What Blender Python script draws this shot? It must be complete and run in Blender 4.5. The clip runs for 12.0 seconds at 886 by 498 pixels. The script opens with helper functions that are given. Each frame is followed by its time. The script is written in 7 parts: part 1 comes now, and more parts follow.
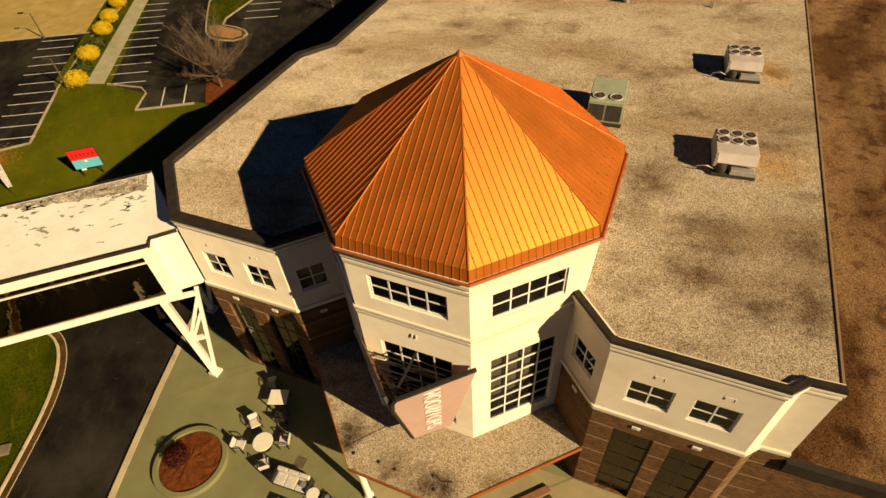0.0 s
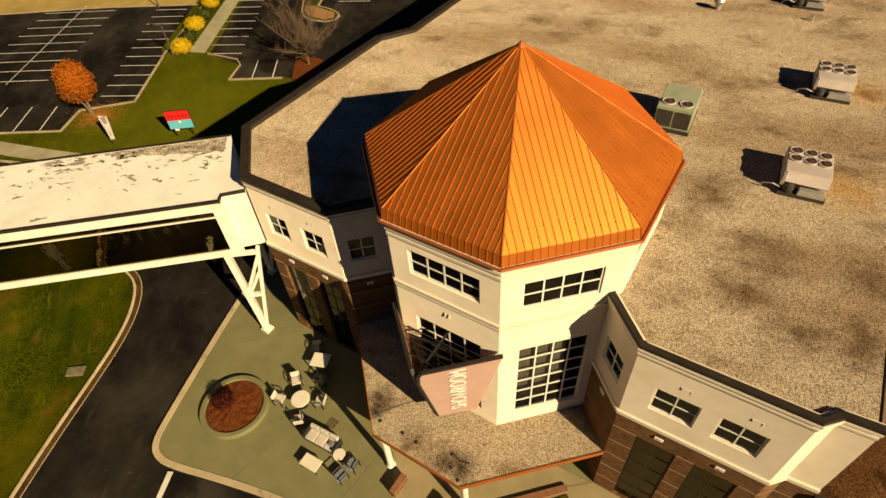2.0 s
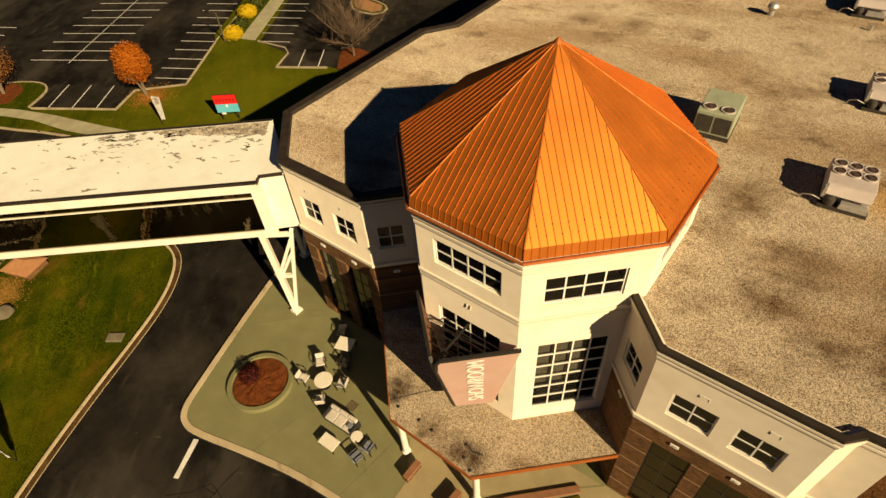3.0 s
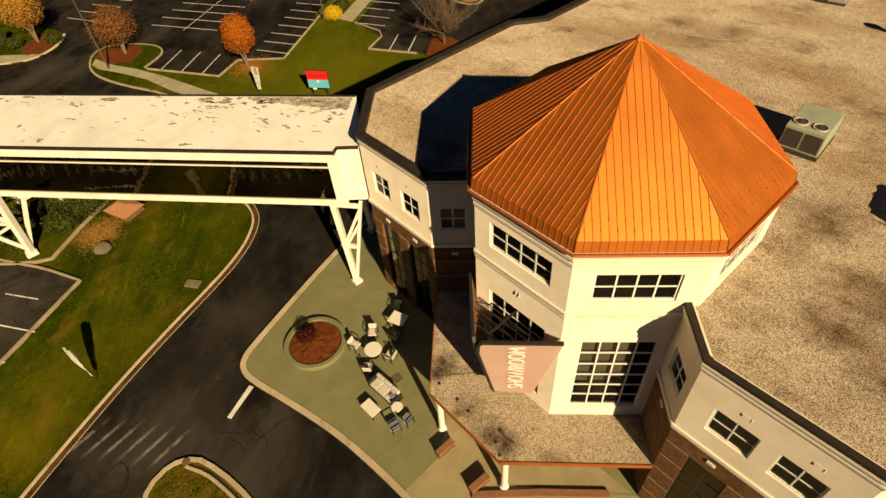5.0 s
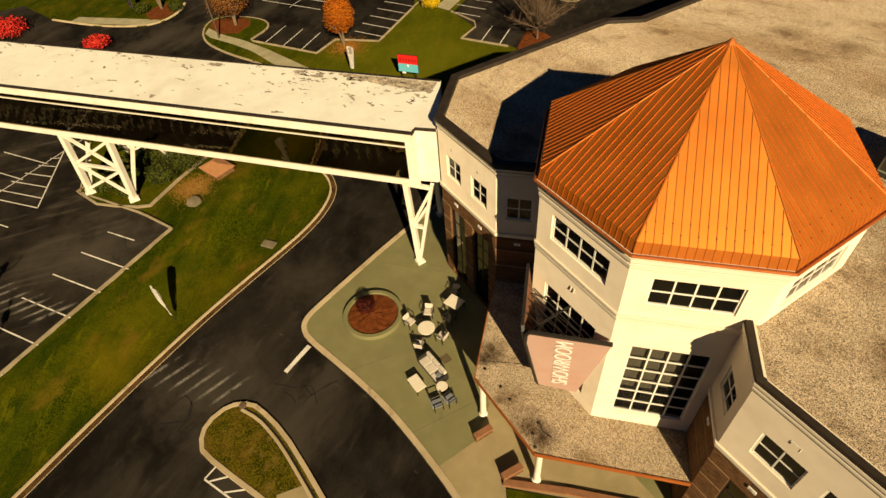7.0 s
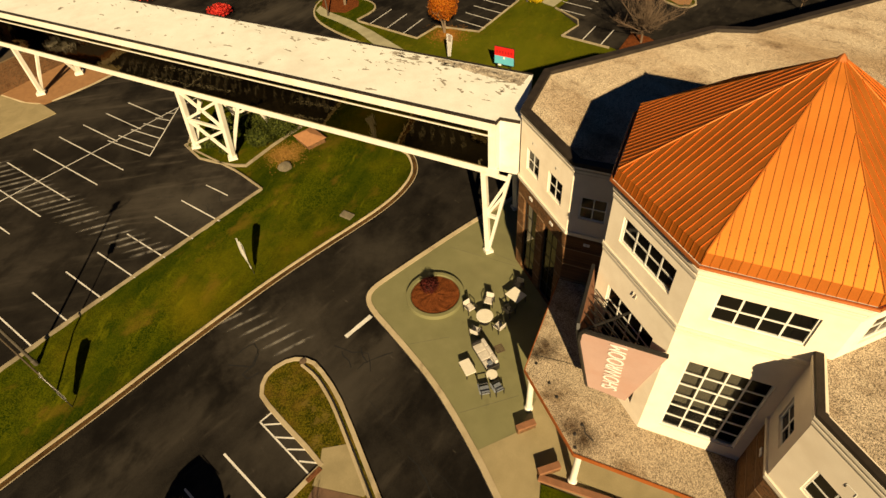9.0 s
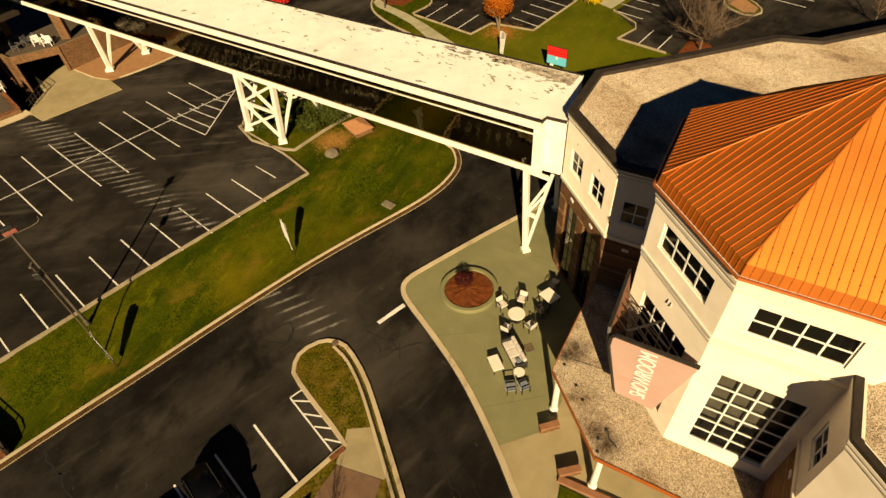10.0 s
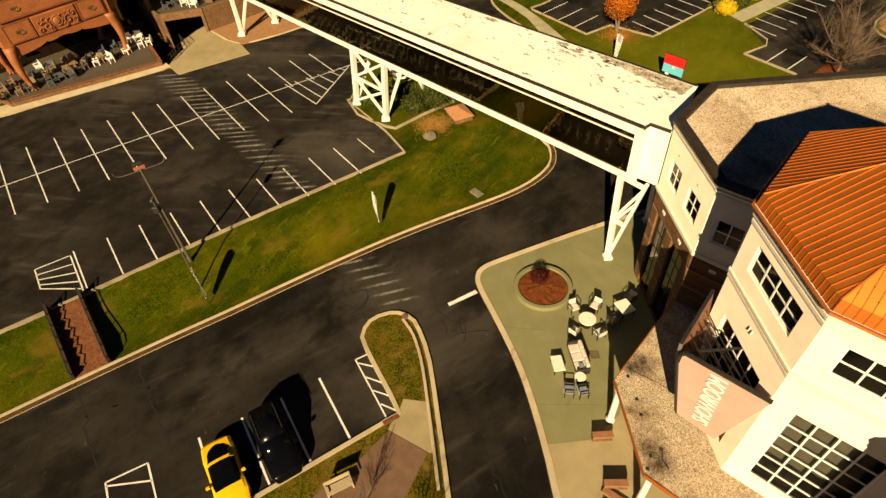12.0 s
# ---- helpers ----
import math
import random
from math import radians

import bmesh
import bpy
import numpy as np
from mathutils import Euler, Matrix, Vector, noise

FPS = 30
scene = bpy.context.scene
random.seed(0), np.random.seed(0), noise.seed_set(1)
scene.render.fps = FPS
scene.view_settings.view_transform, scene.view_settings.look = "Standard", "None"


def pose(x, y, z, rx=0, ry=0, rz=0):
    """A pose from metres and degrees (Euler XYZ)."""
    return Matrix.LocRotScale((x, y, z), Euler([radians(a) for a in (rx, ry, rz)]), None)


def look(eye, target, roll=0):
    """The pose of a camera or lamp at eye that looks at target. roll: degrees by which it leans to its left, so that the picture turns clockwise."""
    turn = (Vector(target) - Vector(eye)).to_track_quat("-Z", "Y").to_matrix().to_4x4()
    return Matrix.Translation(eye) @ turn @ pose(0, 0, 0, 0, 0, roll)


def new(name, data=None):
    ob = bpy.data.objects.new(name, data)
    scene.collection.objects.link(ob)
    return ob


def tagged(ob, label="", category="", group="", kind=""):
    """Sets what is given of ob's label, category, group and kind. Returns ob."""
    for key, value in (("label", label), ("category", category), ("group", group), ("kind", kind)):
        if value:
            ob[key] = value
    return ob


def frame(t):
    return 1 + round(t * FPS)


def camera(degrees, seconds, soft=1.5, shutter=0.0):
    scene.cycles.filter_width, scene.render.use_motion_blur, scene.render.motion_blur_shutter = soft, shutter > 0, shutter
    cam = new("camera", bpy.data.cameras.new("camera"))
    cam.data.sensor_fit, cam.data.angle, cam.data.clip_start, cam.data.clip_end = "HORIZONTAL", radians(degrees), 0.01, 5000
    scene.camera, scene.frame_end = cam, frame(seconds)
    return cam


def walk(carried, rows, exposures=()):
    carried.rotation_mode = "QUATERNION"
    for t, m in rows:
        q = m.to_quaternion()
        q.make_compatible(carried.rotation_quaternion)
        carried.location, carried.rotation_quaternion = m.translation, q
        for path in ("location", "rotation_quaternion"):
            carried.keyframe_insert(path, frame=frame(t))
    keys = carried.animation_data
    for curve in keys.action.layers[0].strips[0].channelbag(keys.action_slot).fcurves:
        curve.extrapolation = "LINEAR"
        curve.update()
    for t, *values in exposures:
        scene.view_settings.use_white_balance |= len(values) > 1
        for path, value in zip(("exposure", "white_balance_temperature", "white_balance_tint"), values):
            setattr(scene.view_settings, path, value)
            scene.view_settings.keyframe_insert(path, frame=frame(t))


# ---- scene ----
cam = camera(77.8, 12.0)
PATH = [
    (0, (7.281, -18.005, 30.616), (4.274, -11.691, 23.468), -4.34),
    (0.5, (7.646, -18.064, 30.645), (4.376, -11.881, 23.498), -4.42),
    (1, (7.991, -18.127, 30.665), (4.455, -12.089, 23.520), -4.47),
    (1.5, (8.316, -18.192, 30.677), (4.515, -12.315, 23.535), -4.51),
    (2, (8.624, -18.257, 30.685), (4.562, -12.555, 23.544), -4.55),
    (2.5, (8.916, -18.322, 30.688), (4.600, -12.808, 23.549), -4.59),
    (3, (9.196, -18.385, 30.689), (4.633, -13.070, 23.552), -4.63),
    (3.5, (9.463, -18.445, 30.689), (4.663, -13.341, 23.554), -4.69),
    (4, (9.720, -18.503, 30.688), (4.692, -13.619, 23.555), -4.76),
    (4.5, (9.967, -18.556, 30.687), (4.723, -13.902, 23.557), -4.83),
    (5, (10.207, -18.605, 30.687), (4.756, -14.190, 23.559), -4.90),
    (5.5, (10.439, -18.648, 30.688), (4.793, -14.481, 23.563), -4.97),
    (6, (10.666, -18.686, 30.691), (4.835, -14.777, 23.569), -5.03),
    (6.5, (10.887, -18.719, 30.696), (4.883, -15.077, 23.577), -5.08),
    (7, (11.104, -18.746, 30.702), (4.937, -15.381, 23.587), -5.12),
    (7.5, (11.318, -18.767, 30.711), (4.998, -15.690, 23.598), -5.13),
    (8, (11.528, -18.782, 30.720), (5.067, -16.004, 23.612), -5.12),
    (8.5, (11.735, -18.792, 30.731), (5.145, -16.324, 23.626), -5.08),
    (9, (11.940, -18.797, 30.741), (5.233, -16.652, 23.641), -5.03),
    (9.5, (12.141, -18.797, 30.751), (5.332, -16.986, 23.655), -4.94),
    (10, (12.341, -18.793, 30.759), (5.443, -17.329, 23.668), -4.85),
    (10.5, (12.537, -18.786, 30.764), (5.568, -17.679, 23.678), -4.74),
    (11, (12.731, -18.777, 30.765), (5.707, -18.036, 23.685), -4.64),
    (11.5, (12.921, -18.765, 30.760), (5.862, -18.400, 23.687), -4.56),
    (12, (13.107, -18.754, 30.748), (6.032, -18.768, 23.682), -4.52),
]
walk(cam, [(t, look(eye, target, roll)) for t, eye, target, roll in PATH], [(0.0, 0.72, 6500, 10), (6.0, 0.70, 6500, 10), (9.0, 0.8, 6500, 10), (12.0, 1.14, 6500, 10)])

# ---- light ----
SUN_FROM = Vector((0.9595, -0.2815, 0.0)).normalized() * math.cos(radians(29.2)) + Vector((0, 0, math.sin(radians(29.2))))
world = bpy.data.worlds.new("sky")
scene.world = world
world.use_nodes = True
_sky = world.node_tree.nodes.new("ShaderNodeTexSky")
_sky.sky_type, _sky.sun_disc = "NISHITA", False
_sky.sun_elevation, _sky.sun_rotation = radians(29.2), math.atan2(SUN_FROM.x, SUN_FROM.y)
_tint = world.node_tree.nodes.new("ShaderNodeMix")
_tint.data_type, _tint.blend_type = "RGBA", "MULTIPLY"
_tint.inputs[0].default_value, _tint.inputs[7].default_value = 1.0, (0.46, 0.95, 1.65, 1.0)
world.node_tree.links.new(_sky.outputs[0], _tint.inputs[6])
world.node_tree.links.new(_tint.outputs[2], world.node_tree.nodes["Background"].inputs[0])
world.node_tree.nodes["Background"].inputs[1].default_value = 0.0056
_sun = bpy.data.lights.new("sun", "SUN")
_sun.energy, _sun.angle, _sun.color = 5.0, radians(0.5), (1.0, 0.765, 0.43)
_sun_ob = new("sun", _sun)
_sun_ob.matrix_world = look(SUN_FROM * 60, (0, 0, 0))

# ---- small tools ----
from mathutils.geometry import tessellate_polygon


def rgb(c):
    return (c[0], c[1], c[2], 1.0)


def surface(name, low, high, scale=3.0, rough=0.8, bump=0.2, grain=60.0, metal=0.0, stain=None, stain_scale=0.25, stain_amount=0.5, per_object=0.0, coat=0.0, spread=0.14, fine_part=0.55, spec=0.5, layers=(), spots=(), stones=0.0):
    """A two-scale procedural surface: grain between two colours, broad stains towards a third."""
    m = bpy.data.materials.new(name)
    m.use_nodes = True
    nt = m.node_tree
    n, link = nt.nodes, nt.links.new
    bsdf = n["Principled BSDF"]
    pos = n.new("ShaderNodeNewGeometry")
    fine = n.new("ShaderNodeTexNoise")
    fine.inputs["Scale"].default_value, fine.inputs["Detail"].default_value = grain, 5
    mid = n.new("ShaderNodeTexNoise")
    mid.inputs["Scale"].default_value, mid.inputs["Detail"].default_value = scale, 6
    for t in (fine, mid):
        link(pos.outputs["Position"], t.inputs["Vector"])
    fine_out = fine.outputs[0]
    if stones:
        cell = n.new("ShaderNodeTexVoronoi")
        cell.inputs["Scale"].default_value = stones
        link(pos.outputs["Position"], cell.inputs["Vector"])
        split = n.new("ShaderNodeSeparateColor")
        link(cell.outputs["Color"], split.inputs[0])
        even = n.new("ShaderNodeMix")
        even.inputs[0].default_value = 0.6
        link(fine.outputs[0], even.inputs[2])
        link(split.outputs[0], even.inputs[3])
        fine_out = even.outputs[0]
    both = n.new("ShaderNodeMath")
    both.operation = "MULTIPLY_ADD"
    link(fine_out, both.inputs[0])
    both.inputs[1].default_value = fine_part
    half = n.new("ShaderNodeMath")
    half.operation = "MULTIPLY"
    link(mid.outputs[0], half.inputs[0])
    half.inputs[1].default_value = 1 - fine_part
    link(half.outputs[0], both.inputs[2])
    ramp = n.new("ShaderNodeValToRGB")
    ramp.color_ramp.elements[0].position, ramp.color_ramp.elements[1].position = 0.5 - spread, 0.5 + spread
    ramp.color_ramp.elements[0].color, ramp.color_ramp.elements[1].color = rgb(low), rgb(high)
    link(both.outputs[0], ramp.inputs[0])
    out = ramp.outputs[0]
    if stain:
        broad = n.new("ShaderNodeTexNoise")
        broad.inputs["Scale"].default_value, broad.inputs["Detail"].default_value = stain_scale, 7
        broad.inputs["Roughness"].default_value = 0.62
        link(pos.outputs["Position"], broad.inputs["Vector"])
        mask = n.new("ShaderNodeMapRange")
        mask.inputs[1].default_value, mask.inputs[2].default_value, mask.inputs[4].default_value = 0.48, 0.68, stain_amount
        link(broad.outputs[0], mask.inputs[0])
        mix = n.new("ShaderNodeMix")
        mix.data_type = "RGBA"
        link(mask.outputs[0], mix.inputs[0])
        link(out, mix.inputs[6])
        mix.inputs[7].default_value = rgb(stain)
        out = mix.outputs[2]
    # further stains and painted tones: (colour, scale, amount, low, high, heading in degrees, stretch)
    for colour, sc, amount, lo, hi, heading, stretch, *how in layers:
        lay = n.new("ShaderNodeTexNoise")
        lay.inputs["Scale"].default_value, lay.inputs["Detail"].default_value = sc, 6
        lay.inputs["Roughness"].default_value = 0.6
        turned = n.new("ShaderNodeMapping")
        turned.vector_type = "TEXTURE"
        turned.inputs["Rotation"].default_value = (0, 0, radians(heading))
        turned.inputs["Scale"].default_value = (stretch, 1, 1)
        turned.inputs["Location"].default_value = (sc * 37, amount * 91, 0)
        link(pos.outputs["Position"], turned.inputs["Vector"])
        link(turned.outputs[0], lay.inputs["Vector"])
        mask = n.new("ShaderNodeMapRange")
        mask.interpolation_type = "SMOOTHSTEP"
        mask.inputs[1].default_value, mask.inputs[2].default_value, mask.inputs[4].default_value = lo, hi, amount
        link(lay.outputs[0], mask.inputs[0])
        mix = n.new("ShaderNodeMix")
        mix.data_type = "RGBA"
        if how:
            mix.blend_type = how[0]
        link(mask.outputs[0], mix.inputs[0])
        link(out, mix.inputs[6])
        mix.inputs[7].default_value = rgb(colour)
        out = mix.outputs[2]
    # single ragged stains and painted tones: (place, radius, colour, amount)
    for place, radius, colour, amount, *how in spots:
        far = n.new("ShaderNodeVectorMath")
        far.operation = "DISTANCE"
        link(pos.outputs["Position"], far.inputs[0])
        far.inputs[1].default_value = place
        rag = n.new("ShaderNodeTexNoise")
        rag.inputs["Scale"].default_value, rag.inputs["Detail"].default_value = 1.6 / radius, 8
        rag.inputs["Roughness"].default_value = 0.7
        link(pos.outputs["Position"], rag.inputs["Vector"])
        edge = n.new("ShaderNodeMath")
        edge.operation = "MULTIPLY_ADD"
        link(rag.outputs[0], edge.inputs[0])
        edge.inputs[1].default_value = 2.2 * radius
        link(far.outputs["Value"], edge.inputs[2])
        mask = n.new("ShaderNodeMapRange")
        mask.inputs[1].default_value, mask.inputs[2].default_value, mask.inputs[3].default_value, mask.inputs[4].default_value = 1.1 * radius, 2.1 * radius, amount, 0
        link(edge.outputs[0], mask.inputs[0])
        mix = n.new("ShaderNodeMix")
        mix.data_type = "RGBA"
        if how:
            mix.blend_type = how[0]
        link(mask.outputs[0], mix.inputs[0])
        link(out, mix.inputs[6])
        mix.inputs[7].default_value = rgb(colour)
        out = mix.outputs[2]
    if per_object:
        info = n.new("ShaderNodeObjectInfo")
        span = n.new("ShaderNodeMapRange")
        span.inputs[3].default_value, span.inputs[4].default_value = 1 - per_object, 1 + per_object
        link(info.outputs["Random"], span.inputs[0])
        hsv = n.new("ShaderNodeHueSaturation")
        link(span.outputs[0], hsv.inputs["Value"])
        link(out, hsv.inputs["Color"])
        out = hsv.outputs[0]
    link(out, bsdf.inputs["Base Color"])
    rr = n.new("ShaderNodeMapRange")
    rr.inputs[3].default_value, rr.inputs[4].default_value = max(0.02, rough - 0.08), min(1, rough + 0.08)
    link(mid.outputs[0], rr.inputs[0])
    link(rr.outputs[0], bsdf.inputs["Roughness"])
    bsdf.inputs["Metallic"].default_value = metal
    bsdf.inputs["Specular IOR Level"].default_value = spec
    if rough >= 0.85:
        bsdf.inputs["Diffuse Roughness"].default_value = 0.45 if spec > 0.07 else 0.1
    bsdf.inputs["Coat Weight"].default_value = coat
    if bump:
        b = n.new("ShaderNodeBump")
        b.inputs["Strength"].default_value, b.inputs["Distance"].default_value = bump, 0.02
        link(both.outputs[0], b.inputs["Height"])
        link(b.outputs[0], bsdf.inputs["Normal"])
    return m


def glossy_dark(name, tint, rough=0.06, ripple=0.08, spec=0.2, metal=0.0):
    m = bpy.data.materials.new(name)
    m.use_nodes = True
    nt = m.node_tree
    b = nt.nodes["Principled BSDF"]
    b.inputs["Base Color"].default_value = rgb(tint)
    b.inputs["Specular IOR Level"].default_value, b.inputs["Metallic"].default_value = spec, metal
    pos = nt.nodes.new("ShaderNodeNewGeometry")
    t = nt.nodes.new("ShaderNodeTexNoise")
    t.inputs["Scale"].default_value, t.inputs["Detail"].default_value = 1.1, 3
    nt.links.new(pos.outputs["Position"], t.inputs["Vector"])
    r = nt.nodes.new("ShaderNodeMapRange")
    r.inputs[3].default_value, r.inputs[4].default_value = rough * 0.6, rough * 1.6
    nt.links.new(t.outputs[0], r.inputs[0])
    nt.links.new(r.outputs[0], b.inputs["Roughness"])
    bu = nt.nodes.new("ShaderNodeBump")
    bu.inputs["Strength"].default_value, bu.inputs["Distance"].default_value = ripple, 0.02
    nt.links.new(t.outputs[0], bu.inputs["Height"])
    nt.links.new(bu.outputs[0], b.inputs["Normal"])
    return m


def worn_paint(name, colour, cover):
    """Old road paint, rubbed thin towards the ends and edges of each stripe."""
    m = bpy.data.materials.new(name)
    m.use_nodes = True
    nt = m.node_tree
    n, link = nt.nodes, nt.links.new
    b = n["Principled BSDF"]
    b.inputs["Base Color"].default_value, b.inputs["Roughness"].default_value = rgb(colour), 0.9
    co = n.new("ShaderNodeTexCoord")
    sep = n.new("ShaderNodeSeparateXYZ")
    link(co.outputs["Generated"], sep.inputs[0])
    pos = n.new("ShaderNodeNewGeometry")
    rub = n.new("ShaderNodeTexNoise")
    rub.inputs["Scale"].default_value, rub.inputs["Detail"].default_value = 1.3, 8
    rub.inputs["Roughness"].default_value = 0.7
    link(pos.outputs["Position"], rub.inputs["Vector"])
    mask = n.new("ShaderNodeMapRange")
    mask.inputs[1].default_value, mask.inputs[2].default_value, mask.inputs[4].default_value = 0.36, 0.66, cover
    link(rub.outputs[0], mask.inputs[0])
    out = mask.outputs[0]
    for k, soft in ((0, 0.45), (1, 0.5)):
        off = n.new("ShaderNodeMath")
        off.operation = "SUBTRACT"
        link(sep.outputs[k], off.inputs[0])
        off.inputs[1].default_value = 0.5
        size = n.new("ShaderNodeMath")
        size.operation = "ABSOLUTE"
        link(off.outputs[0], size.inputs[0])
        fade = n.new("ShaderNodeMapRange")
        fade.interpolation_type = "SMOOTHSTEP"
        fade.inputs[1].default_value, fade.inputs[2].default_value, fade.inputs[3].default_value, fade.inputs[4].default_value = 0.5 - soft, 0.5, 1, 0
        link(size.outputs[0], fade.inputs[0])
        mul = n.new("ShaderNodeMath")
        mul.operation = "MULTIPLY"
        link(out, mul.inputs[0])
        link(fade.outputs[0], mul.inputs[1])
        out = mul.outputs[0]
    link(out, b.inputs["Alpha"])
    return m


def clear_glass(name):
    """A clear pane: mostly see-through, with a gloss."""
    m = bpy.data.materials.new(name)
    m.use_nodes = True
    b = m.node_tree.nodes["Principled BSDF"]
    b.inputs["Base Color"].default_value = (0.008, 0.008, 0.007, 1)
    b.inputs["Roughness"].default_value, b.inputs["Alpha"].default_value = 0.04, 0.3
    b.inputs["Specular IOR Level"].default_value = 0.2
    return m


def link_mesh(name, bm, material, parent=None, label="", smooth=False):
    me = bpy.data.meshes.new(name)
    bmesh.ops.recalc_face_normals(bm, faces=bm.faces[:])
    bm.to_mesh(me)
    bm.free()
    if smooth:
        for p in me.polygons:
            p.use_smooth = True
    me.materials.append(material)
    ob = new(name, me)
    if parent:
        ob.parent = parent
    if label:
        ob["label"] = label
    return ob


def part(name, bm, material, parent, label="", smooth=False):
    return link_mesh(name, bm, material, parent, label, smooth)


def root(name, label, category, group="", kind="", at=(0, 0, 0), turn=0):
    e = new(name)
    e.matrix_basis = pose(*at, 0, 0, turn)
    return tagged(e, label, category, group, kind)


def box(bm, lo, hi, m=None, taper=0.0):
    """A box between two corners, with a taper of its top, moved by m."""
    v = []
    for z in (lo[2], hi[2]):
        k = taper if z == hi[2] else 0
        for x, y in ((lo[0] + k, lo[1] + k), (hi[0] - k, lo[1] + k), (hi[0] - k, hi[1] - k), (lo[0] + k, hi[1] - k)):
            p = Vector((x, y, z))
            v.append(bm.verts.new(m @ p if m else p))
    for f in ((0, 3, 2, 1), (4, 5, 6, 7), (0, 1, 5, 4), (1, 2, 6, 5), (2, 3, 7, 6), (3, 0, 4, 7)):
        bm.faces.new([v[i] for i in f])
    return bm


def bevelled(bm, width, segments=1):
    bmesh.ops.bevel(bm, geom=bm.edges[:], offset=width, segments=segments, affect="EDGES", profile=0.5)
    return bm


def beam(bm, a, b, w, d=None, sides=4):
    """A straight bar from a to b, square (4) or round."""
    a, b = Vector(a), Vector(b)
    d = d or w
    z = (b - a).normalized()
    x = z.cross(Vector((0, 0, 1)))
    x = x.normalized() if x.length > 1e-4 else Vector((1, 0, 0))
    y = z.cross(x)
    rings = []
    off = math.pi / 4 if sides == 4 else 0
    k = math.sqrt(0.5) if sides == 4 else 0.5
    for p in (a, b):
        rings.append([bm.verts.new(p + x * (math.cos(off + i * 2 * math.pi / sides) * w * k) + y * (math.sin(off + i * 2 * math.pi / sides) * d * k)) for i in range(sides)])
    for i in range(sides):
        j = (i + 1) % sides
        bm.faces.new((rings[0][i], rings[0][j], rings[1][j], rings[1][i]))
    bm.faces.new(rings[0][::-1])
    bm.faces.new(rings[1])
    return bm


def lathe(bm, profile, sides=20, m=None):
    """A turned solid from (radius, z) pairs."""
    rings = []
    for r, z in profile:
        ring = []
        for i in range(sides):
            a = 2 * math.pi * i / sides
            p = Vector((r * math.cos(a), r * math.sin(a), z))
            ring.append(bm.verts.new(m @ p if m else p))
        rings.append(ring)
    for a, b in zip(rings, rings[1:]):
        for i in range(sides):
            j = (i + 1) % sides
            bm.faces.new((a[i], a[j], b[j], b[i]))
    bm.faces.new(rings[0][::-1])
    bm.faces.new(rings[-1])
    return bm


def prism(bm, poly, z0, z1, h=None):
    """An upright prism over a plan outline; h lifts its points onto the ground."""
    f = h or (lambda x, y: 0.0)
    lo = [bm.verts.new((x, y, z0 + f(x, y))) for x, y in poly]
    hi = [bm.verts.new((x, y, z1 + f(x, y))) for x, y in poly]
    n = len(poly)
    for i in range(n):
        j = (i + 1) % n
        bm.faces.new((lo[i], lo[j], hi[j], hi[i]))
    for tri in tessellate_polygon([[Vector((x, y, 0)) for x, y in poly]]):
        bm.faces.new([hi[i] for i in tri])
        bm.faces.new([lo[i] for i in tri[::-1]])
    return bm


def rounded(points, steps=4):
    """A closed plan outline with its corners cut smooth."""
    for _ in range(steps if steps < 4 else 3):
        out = []
        for i, p in enumerate(points):
            q = points[(i + 1) % len(points)]
            out += [(0.75 * p[0] + 0.25 * q[0], 0.75 * p[1] + 0.25 * q[1]), (0.25 * p[0] + 0.75 * q[0], 0.25 * p[1] + 0.75 * q[1])]
        points = out
    return points


def smooth_line(points, steps=3):
    """An open plan line through points with its corners cut smooth."""
    for _ in range(steps):
        out = [points[0]]
        for p, q in zip(points, points[1:]):
            out += [(0.75 * p[0] + 0.25 * q[0], 0.75 * p[1] + 0.25 * q[1]), (0.25 * p[0] + 0.75 * q[0], 0.25 * p[1] + 0.75 * q[1])]
        points = out + [points[-1]]
    return points


def strip(bm, line, width, z0, z1, h, closed=False, step=1.2):
    """A band of rectangular section along a plan line, draped on h."""
    pts = []
    seq = list(line) + ([line[0]] if closed else [])
    for p, q in zip(seq, seq[1:]):
        d = math.hypot(q[0] - p[0], q[1] - p[1])
        k = max(1, int(d / step))
        pts += [(p[0] + (q[0] - p[0]) * i / k, p[1] + (q[1] - p[1]) * i / k) for i in range(k)]
    if not closed:
        pts.append(seq[-1])
    n = len(pts)
    rows = []
    for i, p in enumerate(pts):
        a = pts[(i - 1) % n] if closed or i else p
        b = pts[(i + 1) % n] if closed or i < n - 1 else p
        t = Vector((b[0] - a[0], b[1] - a[1])).normalized()
        s = Vector((-t.y, t.x)) * width / 2
        rows.append([bm.verts.new((p[0] + k * s.x, p[1] + k * s.y, z + h(p[0], p[1]))) for k, z in ((-1, z0), (1, z0), (0.86, z1), (-0.86, z1))])
    for i in range(n if closed else n - 1):
        a, b = rows[i], rows[(i + 1) % n]
        for j in range(4):
            bm.faces.new((a[j], a[(j + 1) % 4], b[(j + 1) % 4], b[j]))
    if not closed:
        bm.faces.new(rows[0][::-1])
        bm.faces.new(rows[-1])
    return bm


